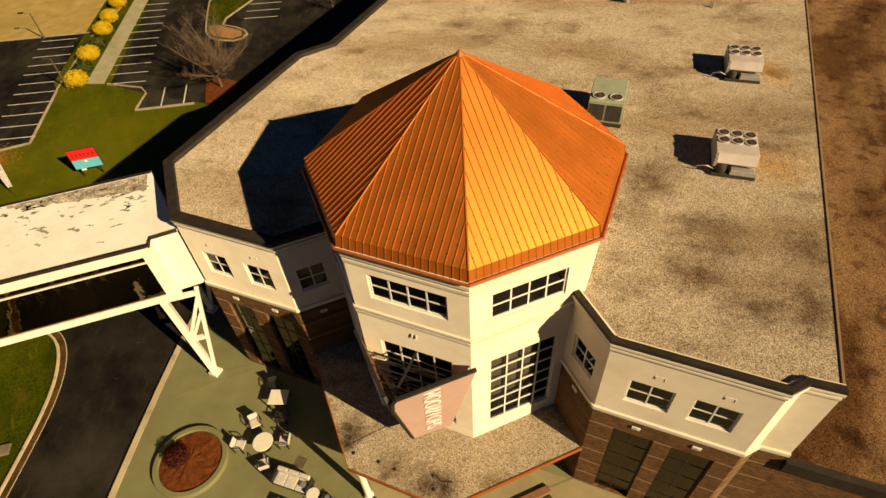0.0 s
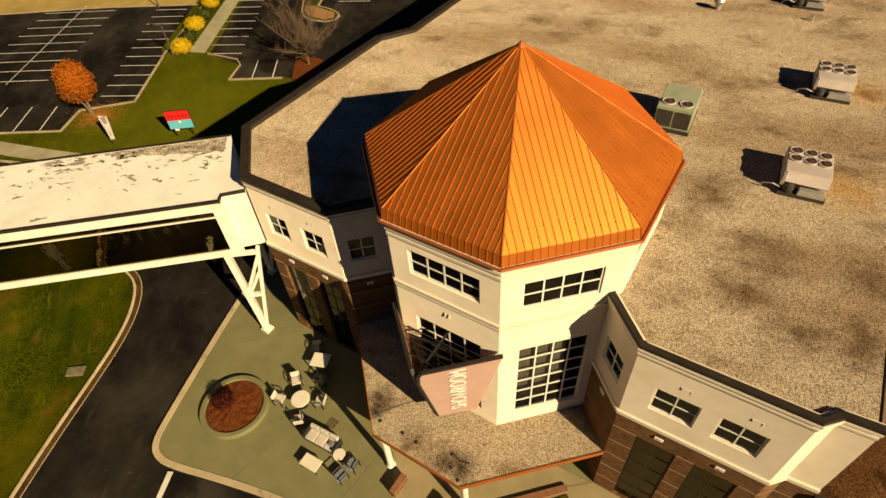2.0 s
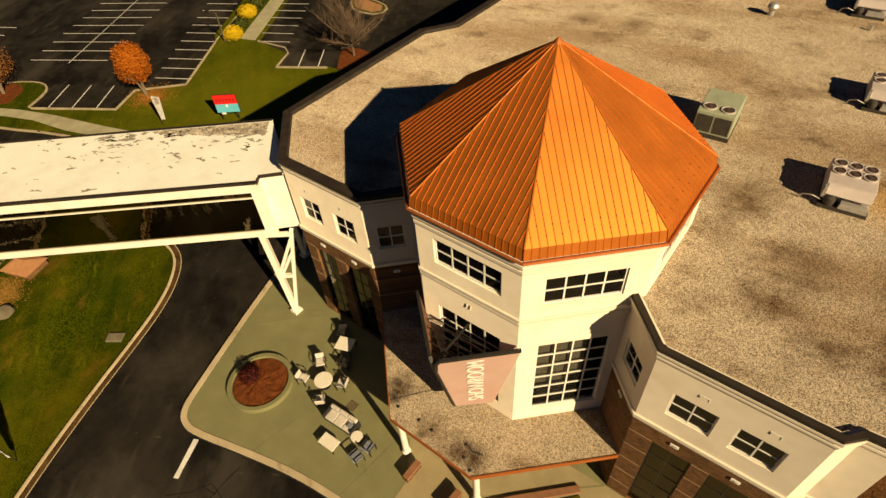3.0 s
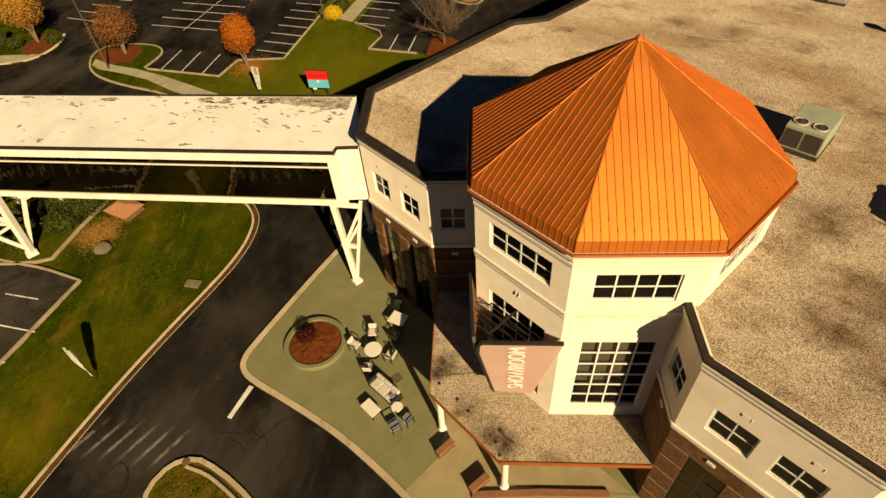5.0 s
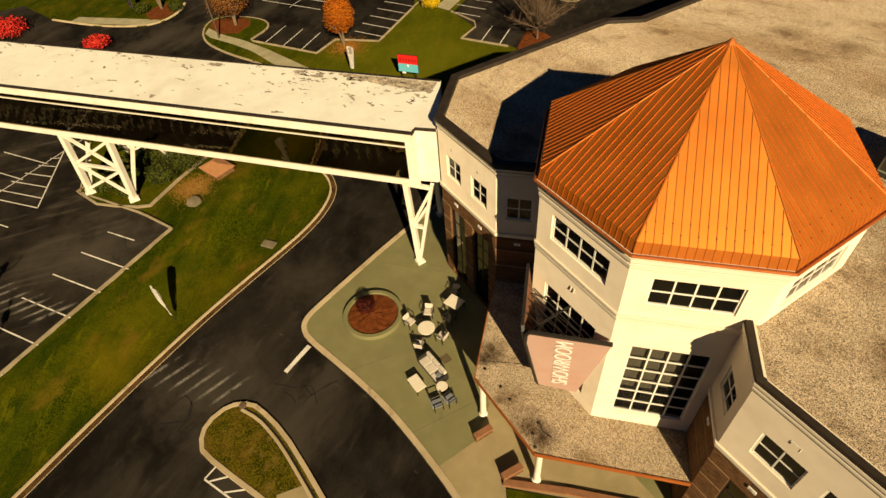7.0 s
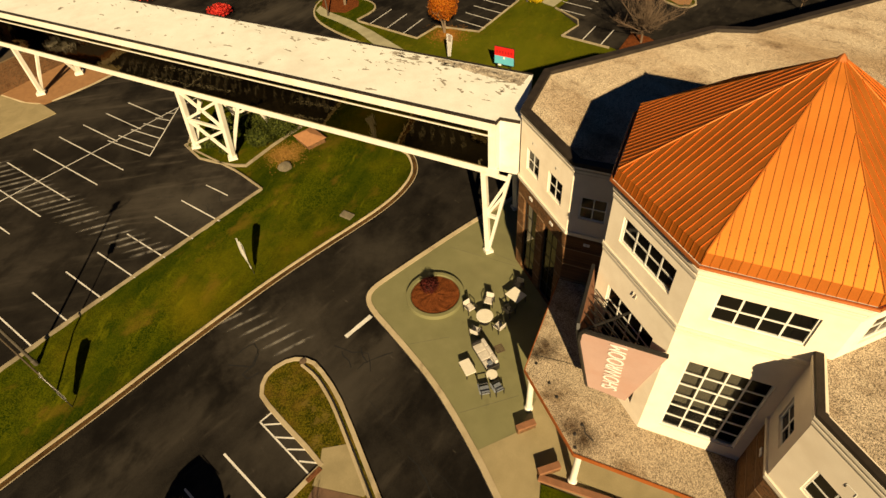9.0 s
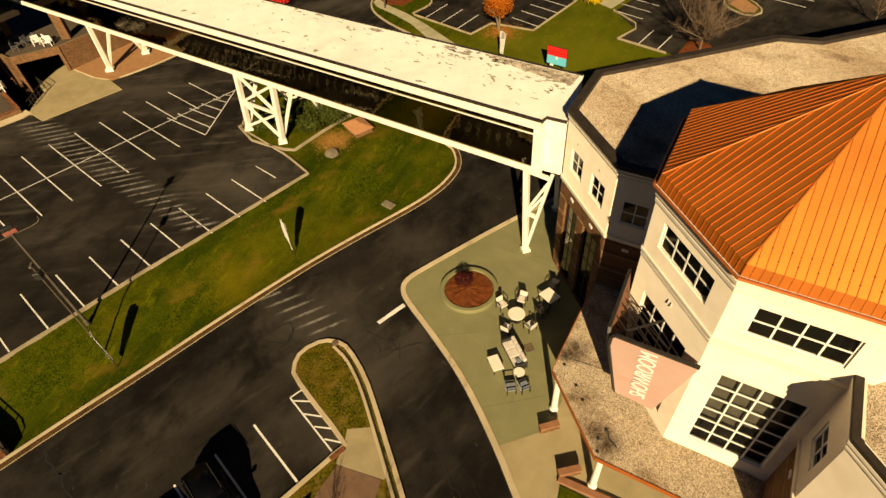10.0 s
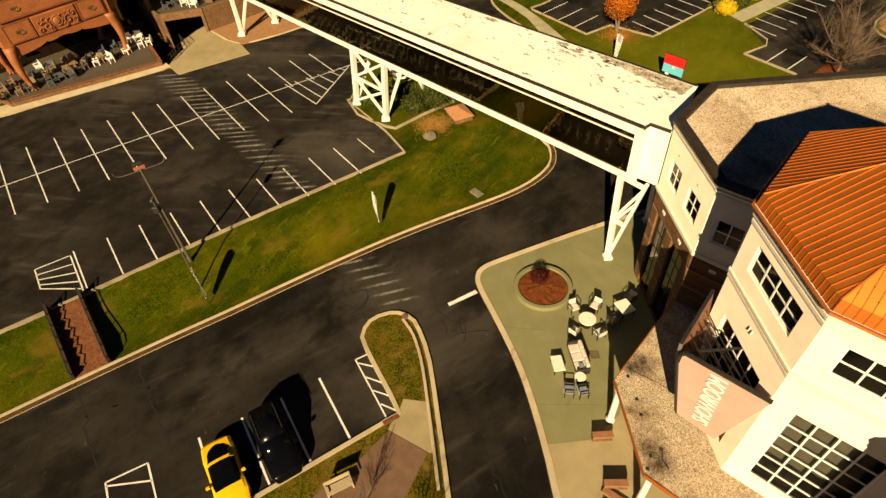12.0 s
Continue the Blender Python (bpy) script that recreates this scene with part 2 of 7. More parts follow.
def wall_face(bm, p0, p1, z0, z1, openings=(), thick=0.3):
    """An upright wall between plan points p0 and p1 (seen from its right-hand side), with rectangular openings (u0, u1, z0, z1) cut right through."""
    p0, p1 = Vector((*p0, 0)), Vector((*p1, 0))
    t = (p1 - p0).normalized()
    inward = Vector((-t.y, t.x, 0)) * thick
    length = (p1 - p0).length
    us = sorted({0.0, length, *[v for o in openings for v in o[:2]]})
    zs = sorted({z0, z1, *[v for o in openings for v in o[2:]]})
    grid = {}

    def vert(i, j, k):
        if (i, j, k) not in grid:
            grid[i, j, k] = bm.verts.new(p0 + t * us[i] + inward * k + Vector((0, 0, zs[j])))
        return grid[i, j, k]

    def solid(i, j):
        if not (0 <= i < len(us) - 1 and 0 <= j < len(zs) - 1):
            return False
        u, z = (us[i] + us[i + 1]) / 2, (zs[j] + zs[j + 1]) / 2
        return not any(o[0] < u < o[1] and o[2] < z < o[3] for o in openings)

    for i in range(len(us) - 1):
        for j in range(len(zs) - 1):
            if not solid(i, j):
                continue
            bm.faces.new((vert(i, j, 0), vert(i + 1, j, 0), vert(i + 1, j + 1, 0), vert(i, j + 1, 0)))
            bm.faces.new((vert(i, j, 1), vert(i, j + 1, 1), vert(i + 1, j + 1, 1), vert(i + 1, j, 1)))
            for di, dj, a, b in ((-1, 0, (i, j), (i, j + 1)), (1, 0, (i + 1, j + 1), (i + 1, j)), (0, -1, (i + 1, j), (i, j)), (0, 1, (i, j + 1), (i + 1, j + 1))):
                if not solid(i + di, j + dj):
                    bm.faces.new((vert(*a, 0), vert(*b, 0), vert(*b, 1), vert(*a, 1)))
    return bm


def face_frame(p0, p1, u, z, depth=0.0):
    """The pose of a thing set in a wall from p0 to p1: x along it, y inwards, z up."""
    t = (Vector((*p1, 0)) - Vector((*p0, 0))).normalized()
    o = Vector((*p0, z)) + t * u + Vector((-t.y, t.x, 0)) * depth
    return Matrix.Translation(o) @ Matrix.Rotation(math.atan2(t.y, t.x), 4, "Z")


def window(parent, p0, p1, u0, u1, z0, z1, cols, rows, frame_mat, glass_mat, bar=0.07, setback=0.1, name="window", rail=0.05):
    """A window set in a wall: frame and glazing bars in one mesh, each pane a mesh under it."""
    m = face_frame(p0, p1, u0, z0, setback)
    w, hgt = u1 - u0, z1 - z0
    b = bar
    bm = wall_face(bmesh.new(), (0, 0), (w, 0), 0, hgt, [(b, w - b, b, hgt - b)], 0.1)
    win = part(name, bm, frame_mat, parent)
    win.matrix_basis = m
    xs = [b + (w - 2 * b) * i / cols for i in range(cols + 1)]
    zs = [b + (hgt - 2 * b) * j / rows for j in range(rows + 1)]
    upright = cross = None
    for x in xs[1:-1]:
        if upright is None:
            bar_ob = part("glazing_bar", box(bmesh.new(), (-rail / 2, 0.015, b), (rail / 2, 0.085, hgt - b)), frame_mat, win)
            upright = bar_ob.data
        else:
            bar_ob = new("glazing_bar", upright)
            bar_ob.parent = win
        bar_ob.location = (x, 0, 0)
    for z in zs[1:-1]:
        if cross is None:
            bar_ob = part("glazing_bar", box(bmesh.new(), (b, 0.02, -rail / 2), (w - b, 0.08, rail / 2)), frame_mat, win)
            cross = bar_ob.data
        else:
            bar_ob = new("glazing_bar", cross)
            bar_ob.parent = win
        bar_ob.location = (0, 0, z)
    pw, ph = (w - 2 * b) / cols, (hgt - 2 * b) / rows
    me = None
    for i in range(cols):
        for j in range(rows):
            if me is None:
                pb = bmesh.new()
                box(pb, (rail / 2, 0.045, rail / 2), (pw - rail / 2, 0.055, ph - rail / 2))
                pane = part("pane", pb, glass_mat, win)
                me = pane.data
            else:
                pane = new("pane", me)
                pane.parent = win
            pane.location = (xs[i], 0, zs[j])
    return win

# ---- materials ----
STUCCO = surface("painted_stucco", (0.73, 0.64, 0.51), (0.82, 0.735, 0.60), 1.5, 0.85, 0.12, 45, stain=(0.6, 0.5, 0.37), stain_scale=0.5, stain_amount=0.35, spec=0.2)
TRIM = surface("pale_trim", (0.68, 0.61, 0.50), (0.76, 0.69, 0.57), 2.0, 0.8, 0.08, 40)
WHITE_STEEL = surface("white_painted_steel", (0.70, 0.67, 0.58), (0.80, 0.76, 0.66), 1.5, 0.5, 0.05, 30, stain=(0.5, 0.42, 0.3), stain_scale=0.9, stain_amount=0.3)
WINDOW_WHITE = surface("white_window_frame", (0.72, 0.70, 0.64), (0.8, 0.78, 0.72), 3, 0.4, 0.0, 30)
GLASS = glossy_dark("dark_window_glass", (0.003, 0.003, 0.003), 0.05, 0.08, 0.3)
BRONZE_GLASS = glossy_dark("bronze_glass", (0.17, 0.142, 0.08), 0.02, 0.5, 0.5, 1.0)
BAY_GLASS = glossy_dark("dark_bay_glass", (0.055, 0.049, 0.03), 0.015, 0.14, 0.5, 1.0)
BLACK_METAL = surface("black_metal", (0.012, 0.011, 0.01), (0.025, 0.022, 0.02), 6, 0.45, 0.03, 40)
COPPER = surface("copper_metal", (0.71, 0.232, 0.034), (0.79, 0.268, 0.042), 0.7, 0.56, 0.015, 25, metal=0.9, stain=(0.62, 0.18, 0.022), stain_scale=0.6, stain_amount=0.12, per_object=0.06)
# Darker copper for the fascia: its duller light is put into the colour.
COPPER_SHADED = surface("shaded_copper_fascia", (0.46, 0.13, 0.014), (0.56, 0.165, 0.018), 1.0, 0.5, 0.03, 30, metal=0.5, per_object=0.04)
COPPER_SEAM = surface("copper_clip", (0.22, 0.06, 0.010), (0.32, 0.095, 0.016), 1.5, 0.5, 0.03, 30, metal=0.5)
COPPER_DARK = surface("copper_trim", (0.36, 0.10, 0.02), (0.46, 0.14, 0.03), 1.5, 0.6, 0.05, 30, metal=0.5)
CAP = surface("dark_coping_metal", (0.018, 0.0135, 0.010), (0.040, 0.030, 0.022), 2, 0.6, 0.06, 30, spec=0.2)
_MUL = "MULTIPLY"
_DIRT, _OCHRE = (0.32, 0.245, 0.17), (0.95, 0.70, 0.34)
GRAVEL = surface("roof_gravel", (0.10, 0.078, 0.052), (0.73, 0.60, 0.435), 0.9, 0.95, 1.0, 32, stones=40, spread=0.21, fine_part=0.92, spec=0.1,
                 layers=[(_DIRT, 0.45, 0.75, 0.50, 0.72, 20, 1.6, _MUL), ((0.62, 0.52, 0.42), 0.16, 0.8, 0.44, 0.66, 10, 2.5, _MUL), ((0.5, 0.42, 0.34), 2.0, 0.5, 0.55, 0.70, 0, 1.0, _MUL)],
                 spots=[((13.4, 8.8, 12.9), 2.3, _OCHRE, 0.9, _MUL), ((12.9, 18.5, 12.9), 2.1, _OCHRE, 0.9, _MUL), ((7.7, 5.8, 12.9), 2.2, _DIRT, 0.9, _MUL), ((10.5, 0.0, 12.9), 1.9, _DIRT, 0.9, _MUL), ((14.8, -0.5, 12.9), 1.5, _DIRT, 0.9, _MUL), ((14.7, 2.8, 12.9), 1.4, _DIRT, 0.8, _MUL), ((11.2, 2.6, 12.9), 1.9, _DIRT, 0.6, _MUL), ((12.8, -1.2, 12.9), 1.1, _DIRT, 0.8, _MUL), ((-4.4, 20.6, 12.9), 1.6, _DIRT, 0.7, _MUL), ((-8.0, 20.0, 12.9), 1.4, _DIRT, 0.7, _MUL), ((7.3, 2.8, 12.9), 1.2, _DIRT, 0.6, _MUL)])
GRAVEL_CANOPY = surface("canopy_gravel", (0.105, 0.082, 0.056), (0.64, 0.515, 0.36), 0.9, 0.95, 1.0, 32, stones=38, spread=0.22, fine_part=0.92, spec=0.1,
                        layers=[(_DIRT, 0.7, 0.6, 0.52, 0.70, 20, 1.6, _MUL), ((0.4, 0.32, 0.24), 2.4, 0.5, 0.55, 0.70, 0, 1.0, _MUL)],
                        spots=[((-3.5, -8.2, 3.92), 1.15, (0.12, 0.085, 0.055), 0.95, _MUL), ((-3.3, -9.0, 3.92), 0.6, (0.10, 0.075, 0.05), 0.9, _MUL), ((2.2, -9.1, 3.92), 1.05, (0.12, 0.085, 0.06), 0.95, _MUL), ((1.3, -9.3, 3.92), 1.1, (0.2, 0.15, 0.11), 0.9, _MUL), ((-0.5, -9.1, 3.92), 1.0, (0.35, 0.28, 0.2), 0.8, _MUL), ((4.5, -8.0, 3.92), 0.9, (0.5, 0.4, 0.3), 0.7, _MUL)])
GRAVEL_BROWN = surface("brown_roof_gravel", (0.04, 0.020, 0.009), (0.33, 0.195, 0.095), 0.8, 0.95, 0.8, 34, stones=30, spread=0.26, fine_part=0.88, spec=0.05, layers=[((0.34, 0.25, 0.17), 0.22, 0.9, 0.42, 0.62, 80, 2.0, _MUL), ((0.3, 0.21, 0.14), 0.8, 0.7, 0.50, 0.66, 0, 1.0, _MUL)])
CONCRETE = surface("sealed_plaza_concrete", (0.160, 0.155, 0.072), (0.205, 0.195, 0.095), 0.8, 0.75, 0.08, 30, stain=(0.14, 0.13, 0.065), stain_scale=0.3, stain_amount=0.5, spec=0.2, layers=[((0.10, 0.09, 0.05), 0.8, 0.4, 0.62, 0.74, 0, 1), ((0.24, 0.22, 0.11), 0.25, 0.4, 0.52, 0.7, 30, 1.5)])
PALE_CONCRETE = surface("pale_concrete", (0.33, 0.265, 0.165), (0.47, 0.39, 0.26), 1.2, 0.85, 0.15, 30, stain=(0.24, 0.18, 0.10), stain_scale=0.6, stain_amount=0.6, spec=0.2, layers=[((0.17, 0.12, 0.065), 1.3, 0.5, 0.58, 0.7, 0, 1)])
ASPHALT = surface("asphalt", (0.0075, 0.0063, 0.0052), (0.0195, 0.0167, 0.0136), 0.7, 0.9, 0.5, 18, spread=0.12, fine_part=0.45, spec=0.05, stain=(0.026, 0.022, 0.0172), stain_scale=0.16, stain_amount=0.8, layers=[((0.054, 0.046, 0.036), 0.11, 0.8, 0.46, 0.72, -59, 2.6), ((0.05, 0.042, 0.033), 0.9, 0.5, 0.54, 0.72, -59, 4.5), ((0.0055, 0.0046, 0.0038), 0.2, 0.8, 0.50, 0.63, -40, 1.5), ((0.075, 0.064, 0.05), 2.2, 0.6, 0.66, 0.74, 20, 3.0)], spots=[((-13.5, -23.5, 0.03), 4.5, (0.062, 0.053, 0.042), 0.75), ((-5.0, -41.0, 0.03), 4.0, (0.045, 0.038, 0.030), 0.45), ((-19.0, -14.0, 0.03), 4.0, (0.05, 0.043, 0.034), 0.6), ((-2.5, -25.5, 0.03), 3.6, (0.011, 0.0092, 0.0075), 0.85)])
ASPHALT_OLD = surface("old_asphalt", (0.0095, 0.008, 0.0066), (0.025, 0.0213, 0.0172), 0.7, 0.9, 0.5, 18, spread=0.12, fine_part=0.4, spec=0.05, stain=(0.034, 0.0285, 0.0225), stain_scale=0.16, stain_amount=0.8, layers=[((0.066, 0.056, 0.044), 0.10, 0.75, 0.47, 0.70, 78, 3.2), ((0.064, 0.054, 0.043), 0.9, 0.6, 0.53, 0.70, 78, 6.0), ((0.008, 0.0067, 0.0055), 0.2, 0.7, 0.50, 0.64, -40, 1.5)], spots=[((-29.5, -27.5, 1.53), 6.0, (0.062, 0.054, 0.043), 0.7), ((-20.0, -43.5, 1.53), 13.0, (0.008, 0.0068, 0.0055), 0.75)])
LINE_PAINT = surface("white_line_paint", (0.60, 0.57, 0.52), (0.80, 0.77, 0.71), 3, 0.8, 0.1, 20, stain=(0.25, 0.23, 0.2), stain_scale=1.5, stain_amount=0.4)
FADED_PAINT = worn_paint("worn_line_paint", (0.30, 0.275, 0.24), 0.75)
LEAF_DUST = surface("brown_gutter_dust", (0.03, 0.016, 0.006), (0.12, 0.065, 0.022), 0.8, 0.95, 0.6, 14, spec=0.05)
# Second spot paints the golden glow of sun thrown back by the bridge glass.
_GRASS_SPOTS = [((-33.7, -18.9, 1.5), 2.0, (0.30, 0.155, 0.03), 0.9), ((-19.0, -28.5, 1.0), 3.2, (0.14, 0.105, 0.004), 0.55), ((-13.2, -43.6, 1.3), 1.2, (0.15, 0.10, 0.02), 0.5)]
# The pale layer stretched at -32 degrees paints glare streaks off the bridge.
GRASS = surface("lawn_grass", (0.011, 0.0205, 0.0005), (0.050, 0.057, 0.0014), 1.2, 0.95, 1.0, 20, stones=15, stain=(0.084, 0.071, 0.0025), stain_scale=0.12, stain_amount=0.65, spread=0.13, fine_part=0.62, spec=0.02, layers=[((0.012, 0.024, 0.0007), 0.35, 0.55, 0.46, 0.60, -59, 1.5), ((0.14, 0.135, 0.004), 1.5, 0.40, 0.58, 0.72, -32, 4.0), ((0.13, 0.075, 0.010), 0.55, 0.5, 0.54, 0.70, -59, 1.8), ((0.085, 0.092, 0.002), 0.6, 0.15, 0.46, 0.54, -40, 30.0)], spots=_GRASS_SPOTS + [((-46.0, 11.0, 0.0), 24.0, (0.125, 0.125, 0.006), 0.6)])
ISLAND_GRASS = surface("dry_island_grass", (0.018, 0.022, 0.001), (0.105, 0.085, 0.006), 1.2, 0.95, 1.0, 20, stones=15, stain=(0.15, 0.085, 0.014), stain_scale=0.4, stain_amount=0.7, spread=0.13, fine_part=0.6, spec=0.02, layers=[((0.18, 0.12, 0.03), 0.7, 0.6, 0.52, 0.66, 0, 1.0)])
DRY_GRASS = surface("dry_field_grass", (0.24, 0.17, 0.05), (0.42, 0.31, 0.11), 0.6, 0.95, 0.6, 9, stain=(0.20, 0.15, 0.04), stain_scale=0.15, stain_amount=0.6, spec=0.05)
MULCH = surface("red_brown_mulch", (0.045, 0.013, 0.004), (0.185, 0.055, 0.015), 2.5, 0.95, 1.0, 18, spec=0.05, fine_part=0.7)
APRON = surface("tan_apron_concrete", (0.265, 0.215, 0.115), (0.35, 0.285, 0.16), 0.9, 0.8, 0.1, 30, stain=(0.19, 0.16, 0.085), stain_scale=0.4, stain_amount=0.5, spec=0.2)
STONE = surface("brown_stone_course", (0.24, 0.15, 0.085), (0.32, 0.21, 0.12), 2, 0.85, 0.1, 30, spec=0.2)
HIP = surface("copper_hip_and_seam_shade", (0.42, 0.125, 0.014), (0.50, 0.155, 0.018), 1.0, 0.6, 0.03, 30, metal=0.45)
PAVED = surface("brown_brick_paving", (0.165, 0.080, 0.030), (0.25, 0.128, 0.050), 2, 0.9, 0.4, 14)
KERB_OLD = surface("old_grey_kerb", (0.20, 0.165, 0.105), (0.31, 0.26, 0.175), 1.2, 0.9, 0.15, 30, stain=(0.13, 0.10, 0.06), stain_scale=0.7, stain_amount=0.6, spec=0.15)
WALK_GREY = surface("grey_path_concrete", (0.19, 0.175, 0.115), (0.27, 0.25, 0.165), 0.9, 0.85, 0.1, 30, stain=(0.14, 0.125, 0.075), stain_scale=0.4, stain_amount=0.5, spec=0.15)

# ---- ground ----
BANK_O, BANK_V, BANK_W = Vector((-5.78, -47.89)), Vector((-0.857, -0.515)), Vector((-0.515, 0.857))
LOT_Z = 1.5


def ease(a, b, x):
    t = min(1.0, max(0.0, (x - a) / (b - a)))
    return t * t * (3 - 2 * t)


PIT = [(-49.8, -50.5), (-62.0, -46.4), (-68.5, -50.9), (-62.0, -60.0)]


def in_pit(x, y):
    """Inside the sunken ramp beside the deck."""
    return all((q[0] - p[0]) * (y - p[1]) - (q[1] - p[1]) * (x - p[0]) > 0 for p, q in zip(PIT, PIT[1:] + PIT[:1]))


def height(x, y):
    """The lie of the land: flat at the drive, rising over the lawn to the upper car park."""
    p = Vector((x, y)) - BANK_O
    z = LOT_Z * ease(0.6, 6.0, p.dot(BANK_V)) * (1 - ease(42, 52, p.dot(BANK_W)))
    return z - 4.6 if in_pit(x, y) else z


def flat(x, y):
    return 0.0


_bm = bmesh.new()
_xs = [-900, -500, -300, -200, -150, -120] + [-100 + 1.5 * i for i in range(78)] + [20, 40, 60, 120, 300, 700]
_ys = [-700, -300, -180, -120, -100] + [-90 + 1.5 * i for i in range(61)] + [4, 10, 20, 40, 80, 150, 300, 600, 1000]
_g = [[_bm.verts.new((x, y, height(x, y) - 0.035 + (0.03 * noise.noise(Vector((x * 0.2, y * 0.2, 0))) if -100 < x < 14 and -90 < y < 0 else 0))) for y in _ys] for x in _xs]
for i in range(len(_xs) - 1):
    for j in range(len(_ys) - 1):
        _bm.faces.new((_g[i][j], _g[i + 1][j], _g[i + 1][j + 1], _g[i][j + 1]))
tagged(link_mesh("ground", _bm, GRASS, smooth=True), "green autumn lawn with yellowed patches and painted sun-glare streaks", "ground", kind="structure")


def slab(name, outline, z0, z1, material, label, category, lift=flat, kind="structure"):
    bm = bmesh.new()
    prism(bm, outline, z0, z1, lift)
    return tagged(link_mesh(name, bm, material), label, category, kind=kind)


LAWN_KERB = [(9.5, -73.7), (-5.65, -47.73), (-8.2, -43.36), (-10.98, -38.5), (-13.0, -34.7), (-15.2, -30.9), (-17.55, -26.6), (-19.7, -22.4), (-21.4, -18.6), (-22.8, -15.2), (-24.0, -12.5), (-25.4, -10.3), (-27.3, -8.5), (-29.3, -7.95), (-31.2, -8.1), (-38.5, -13.5)]
PLAZA_KERB = [(-21.5, 3.0), (-19.2, -5.4), (-15.75, -14.9), (-15.2, -15.95), (-14.55, -16.38), (-13.5, -16.42), (-10.1, -15.4), (-6.36, -14.42), (-2.76, -13.95), (1.6, -13.66), (26.0, -13.4)]
DRIVE = LAWN_KERB + [(-52, -18), (-77, -40), (-100, -48), (-100, -19), (-84, -9), (-80, -9), (-71, -8), (-67.7, -9.1), (-62.6, -8.3), (-56.7, -5.5), (-44, -1), (-33, 4), (-27, 14), (-24, 60), (-15, 60), (-15, 3)] + PLAZA_KERB + [(30, -13.4), (30, -73.7)]
slab("road", DRIVE, -0.3, 0.03, ASPHALT, "worn black asphalt drive with faded patches and cracks", "road")
LOT_EDGE = [(-1.5, -66.0), (-11.38, -49.79), (-12.9, -47.35), (-16.4, -42.0), (-18.8, -38.3), (-20.8, -35.25), (-22.95, -31.75), (-25.7, -27.2), (-29.1, -21.65), (-31.9, -23.0), (-33.0, -23.6), (-38.9, -27.4), (-47.0, -25.5)]
slab("upper_car_park", LOT_EDGE + [(-61.0, -33.0), (-57.4, -42.6), (-48.4, -48.2), (-51.2, -50.7), (-41.6, -64.6), (-38, -80), (-15, -88)], LOT_Z - 0.4, LOT_Z + 0.03, ASPHALT_OLD, "cracked asphalt car park with white stall lines", "car park")
slab("far_car_park", [(-62.9, -4.3), (-53.7, 1.2), (-55.7, 4.7), (-51.6, 8.9), (-58.4, 18.3), (-66.5, 31.5), (-80, 24.2), (-112, 3), (-96, -12), (-84, -10.2), (-72, -8.9), (-74.5, -5.5)], -0.3, 0.034, ASPHALT, "asphalt car park with white stall lines", "car park")
slab("rear_car_park", [(-52.9, 21.0), (-47.2, 20.75), (-45.3, 17.6), (-40, 21), (-34, 22), (-27, 28), (-26, 90), (-70, 95), (-80, 64), (-67, 43)], -0.3, 0.034, ASPHALT, "shaded asphalt car park behind the building", "car park")
slab("dry_field", [(-66.6, 32), (-80, 24.6), (-112, 3.4), (-300, -20), (-400, 300), (-60, 400), (-66, 100), (-82, 66), (-70.5, 42)], -0.2, 0.02, DRY_GRASS, "dry straw-coloured field", "field")
PLAZA = PLAZA_KERB + [(26, -3), (-15, -3), (-16.5, 3)]
slab("pavement", PLAZA, -0.3, 0.13, CONCRETE, "olive-grey sealed concrete plaza", "pavement")


def kerb(line, label, lift=flat, closed=False, width=0.34, top=0.17, smooth=2, material=PALE_CONCRETE):
    bm = bmesh.new()
    strip(bm, smooth_line(line, smooth) if not closed else line, width, -0.15, top, lift, closed)
    return tagged(link_mesh("kerb", bm, material), label, "kerb", kind="structure")


kerb(PLAZA_KERB, "weathered concrete kerb round the plaza", width=0.42)
kerb(LOT_EDGE, "concrete kerb along the upper car park", lambda x, y: LOT_Z, width=0.17, smooth=0, material=KERB_OLD)


def beside(line, d):
    """A plan line shifted d to its left."""
    out = []
    for i, p in enumerate(line):
        a, b = Vector(line[max(0, i - 1)]), Vector(line[min(len(line) - 1, i + 1)])
        t = (b - a).normalized()
        out.append((p[0] - t.y * d, p[1] + t.x * d))
    return out


kerb(LAWN_KERB, "weathered concrete kerb along the lawn", width=0.16)
for _line, _d, _w, _z in ((LAWN_KERB, -0.28, 0.36, 0.030), (PLAZA_KERB, 0.32, 0.22, 0.030)):
    _bm = bmesh.new()
    strip(_bm, beside(smooth_line(_line, 2), _d), _w, _z - 0.05, _z + 0.006, flat)
    tagged(link_mesh("gutter_dirt", _bm, LEAF_DUST), "brown line of dirt and leaf dust in the gutter", "dirt", kind="structure")
_bm = bmesh.new()
strip(_bm, beside(smooth_line(LAWN_KERB, 2), -0.49), 0.06, 0.0, 0.042, flat)
tagged(link_mesh("gutter_edge", _bm, PALE_CONCRETE), "thin pale edge of the concrete gutter", "gutter", kind="structure")
_bm = bmesh.new()
strip(_bm, beside(smooth_line(PLAZA_KERB, 2), -0.24), 0.05, 0.1, 0.137, flat)
tagged(link_mesh("trim", _bm, BLACK_METAL), "dark joint behind the plaza kerb", "joint", kind="structure")

# ---- the showroom building ----
building = root("showroom_building", "cream stucco and brick showroom building with a copper-roofed octagonal tower", "building")
AW, EAVE_A, EAVE_Z, APEX_Z = 6.3, 6.44, 16.15, 21.14
TAN = math.tan(math.pi / 8)


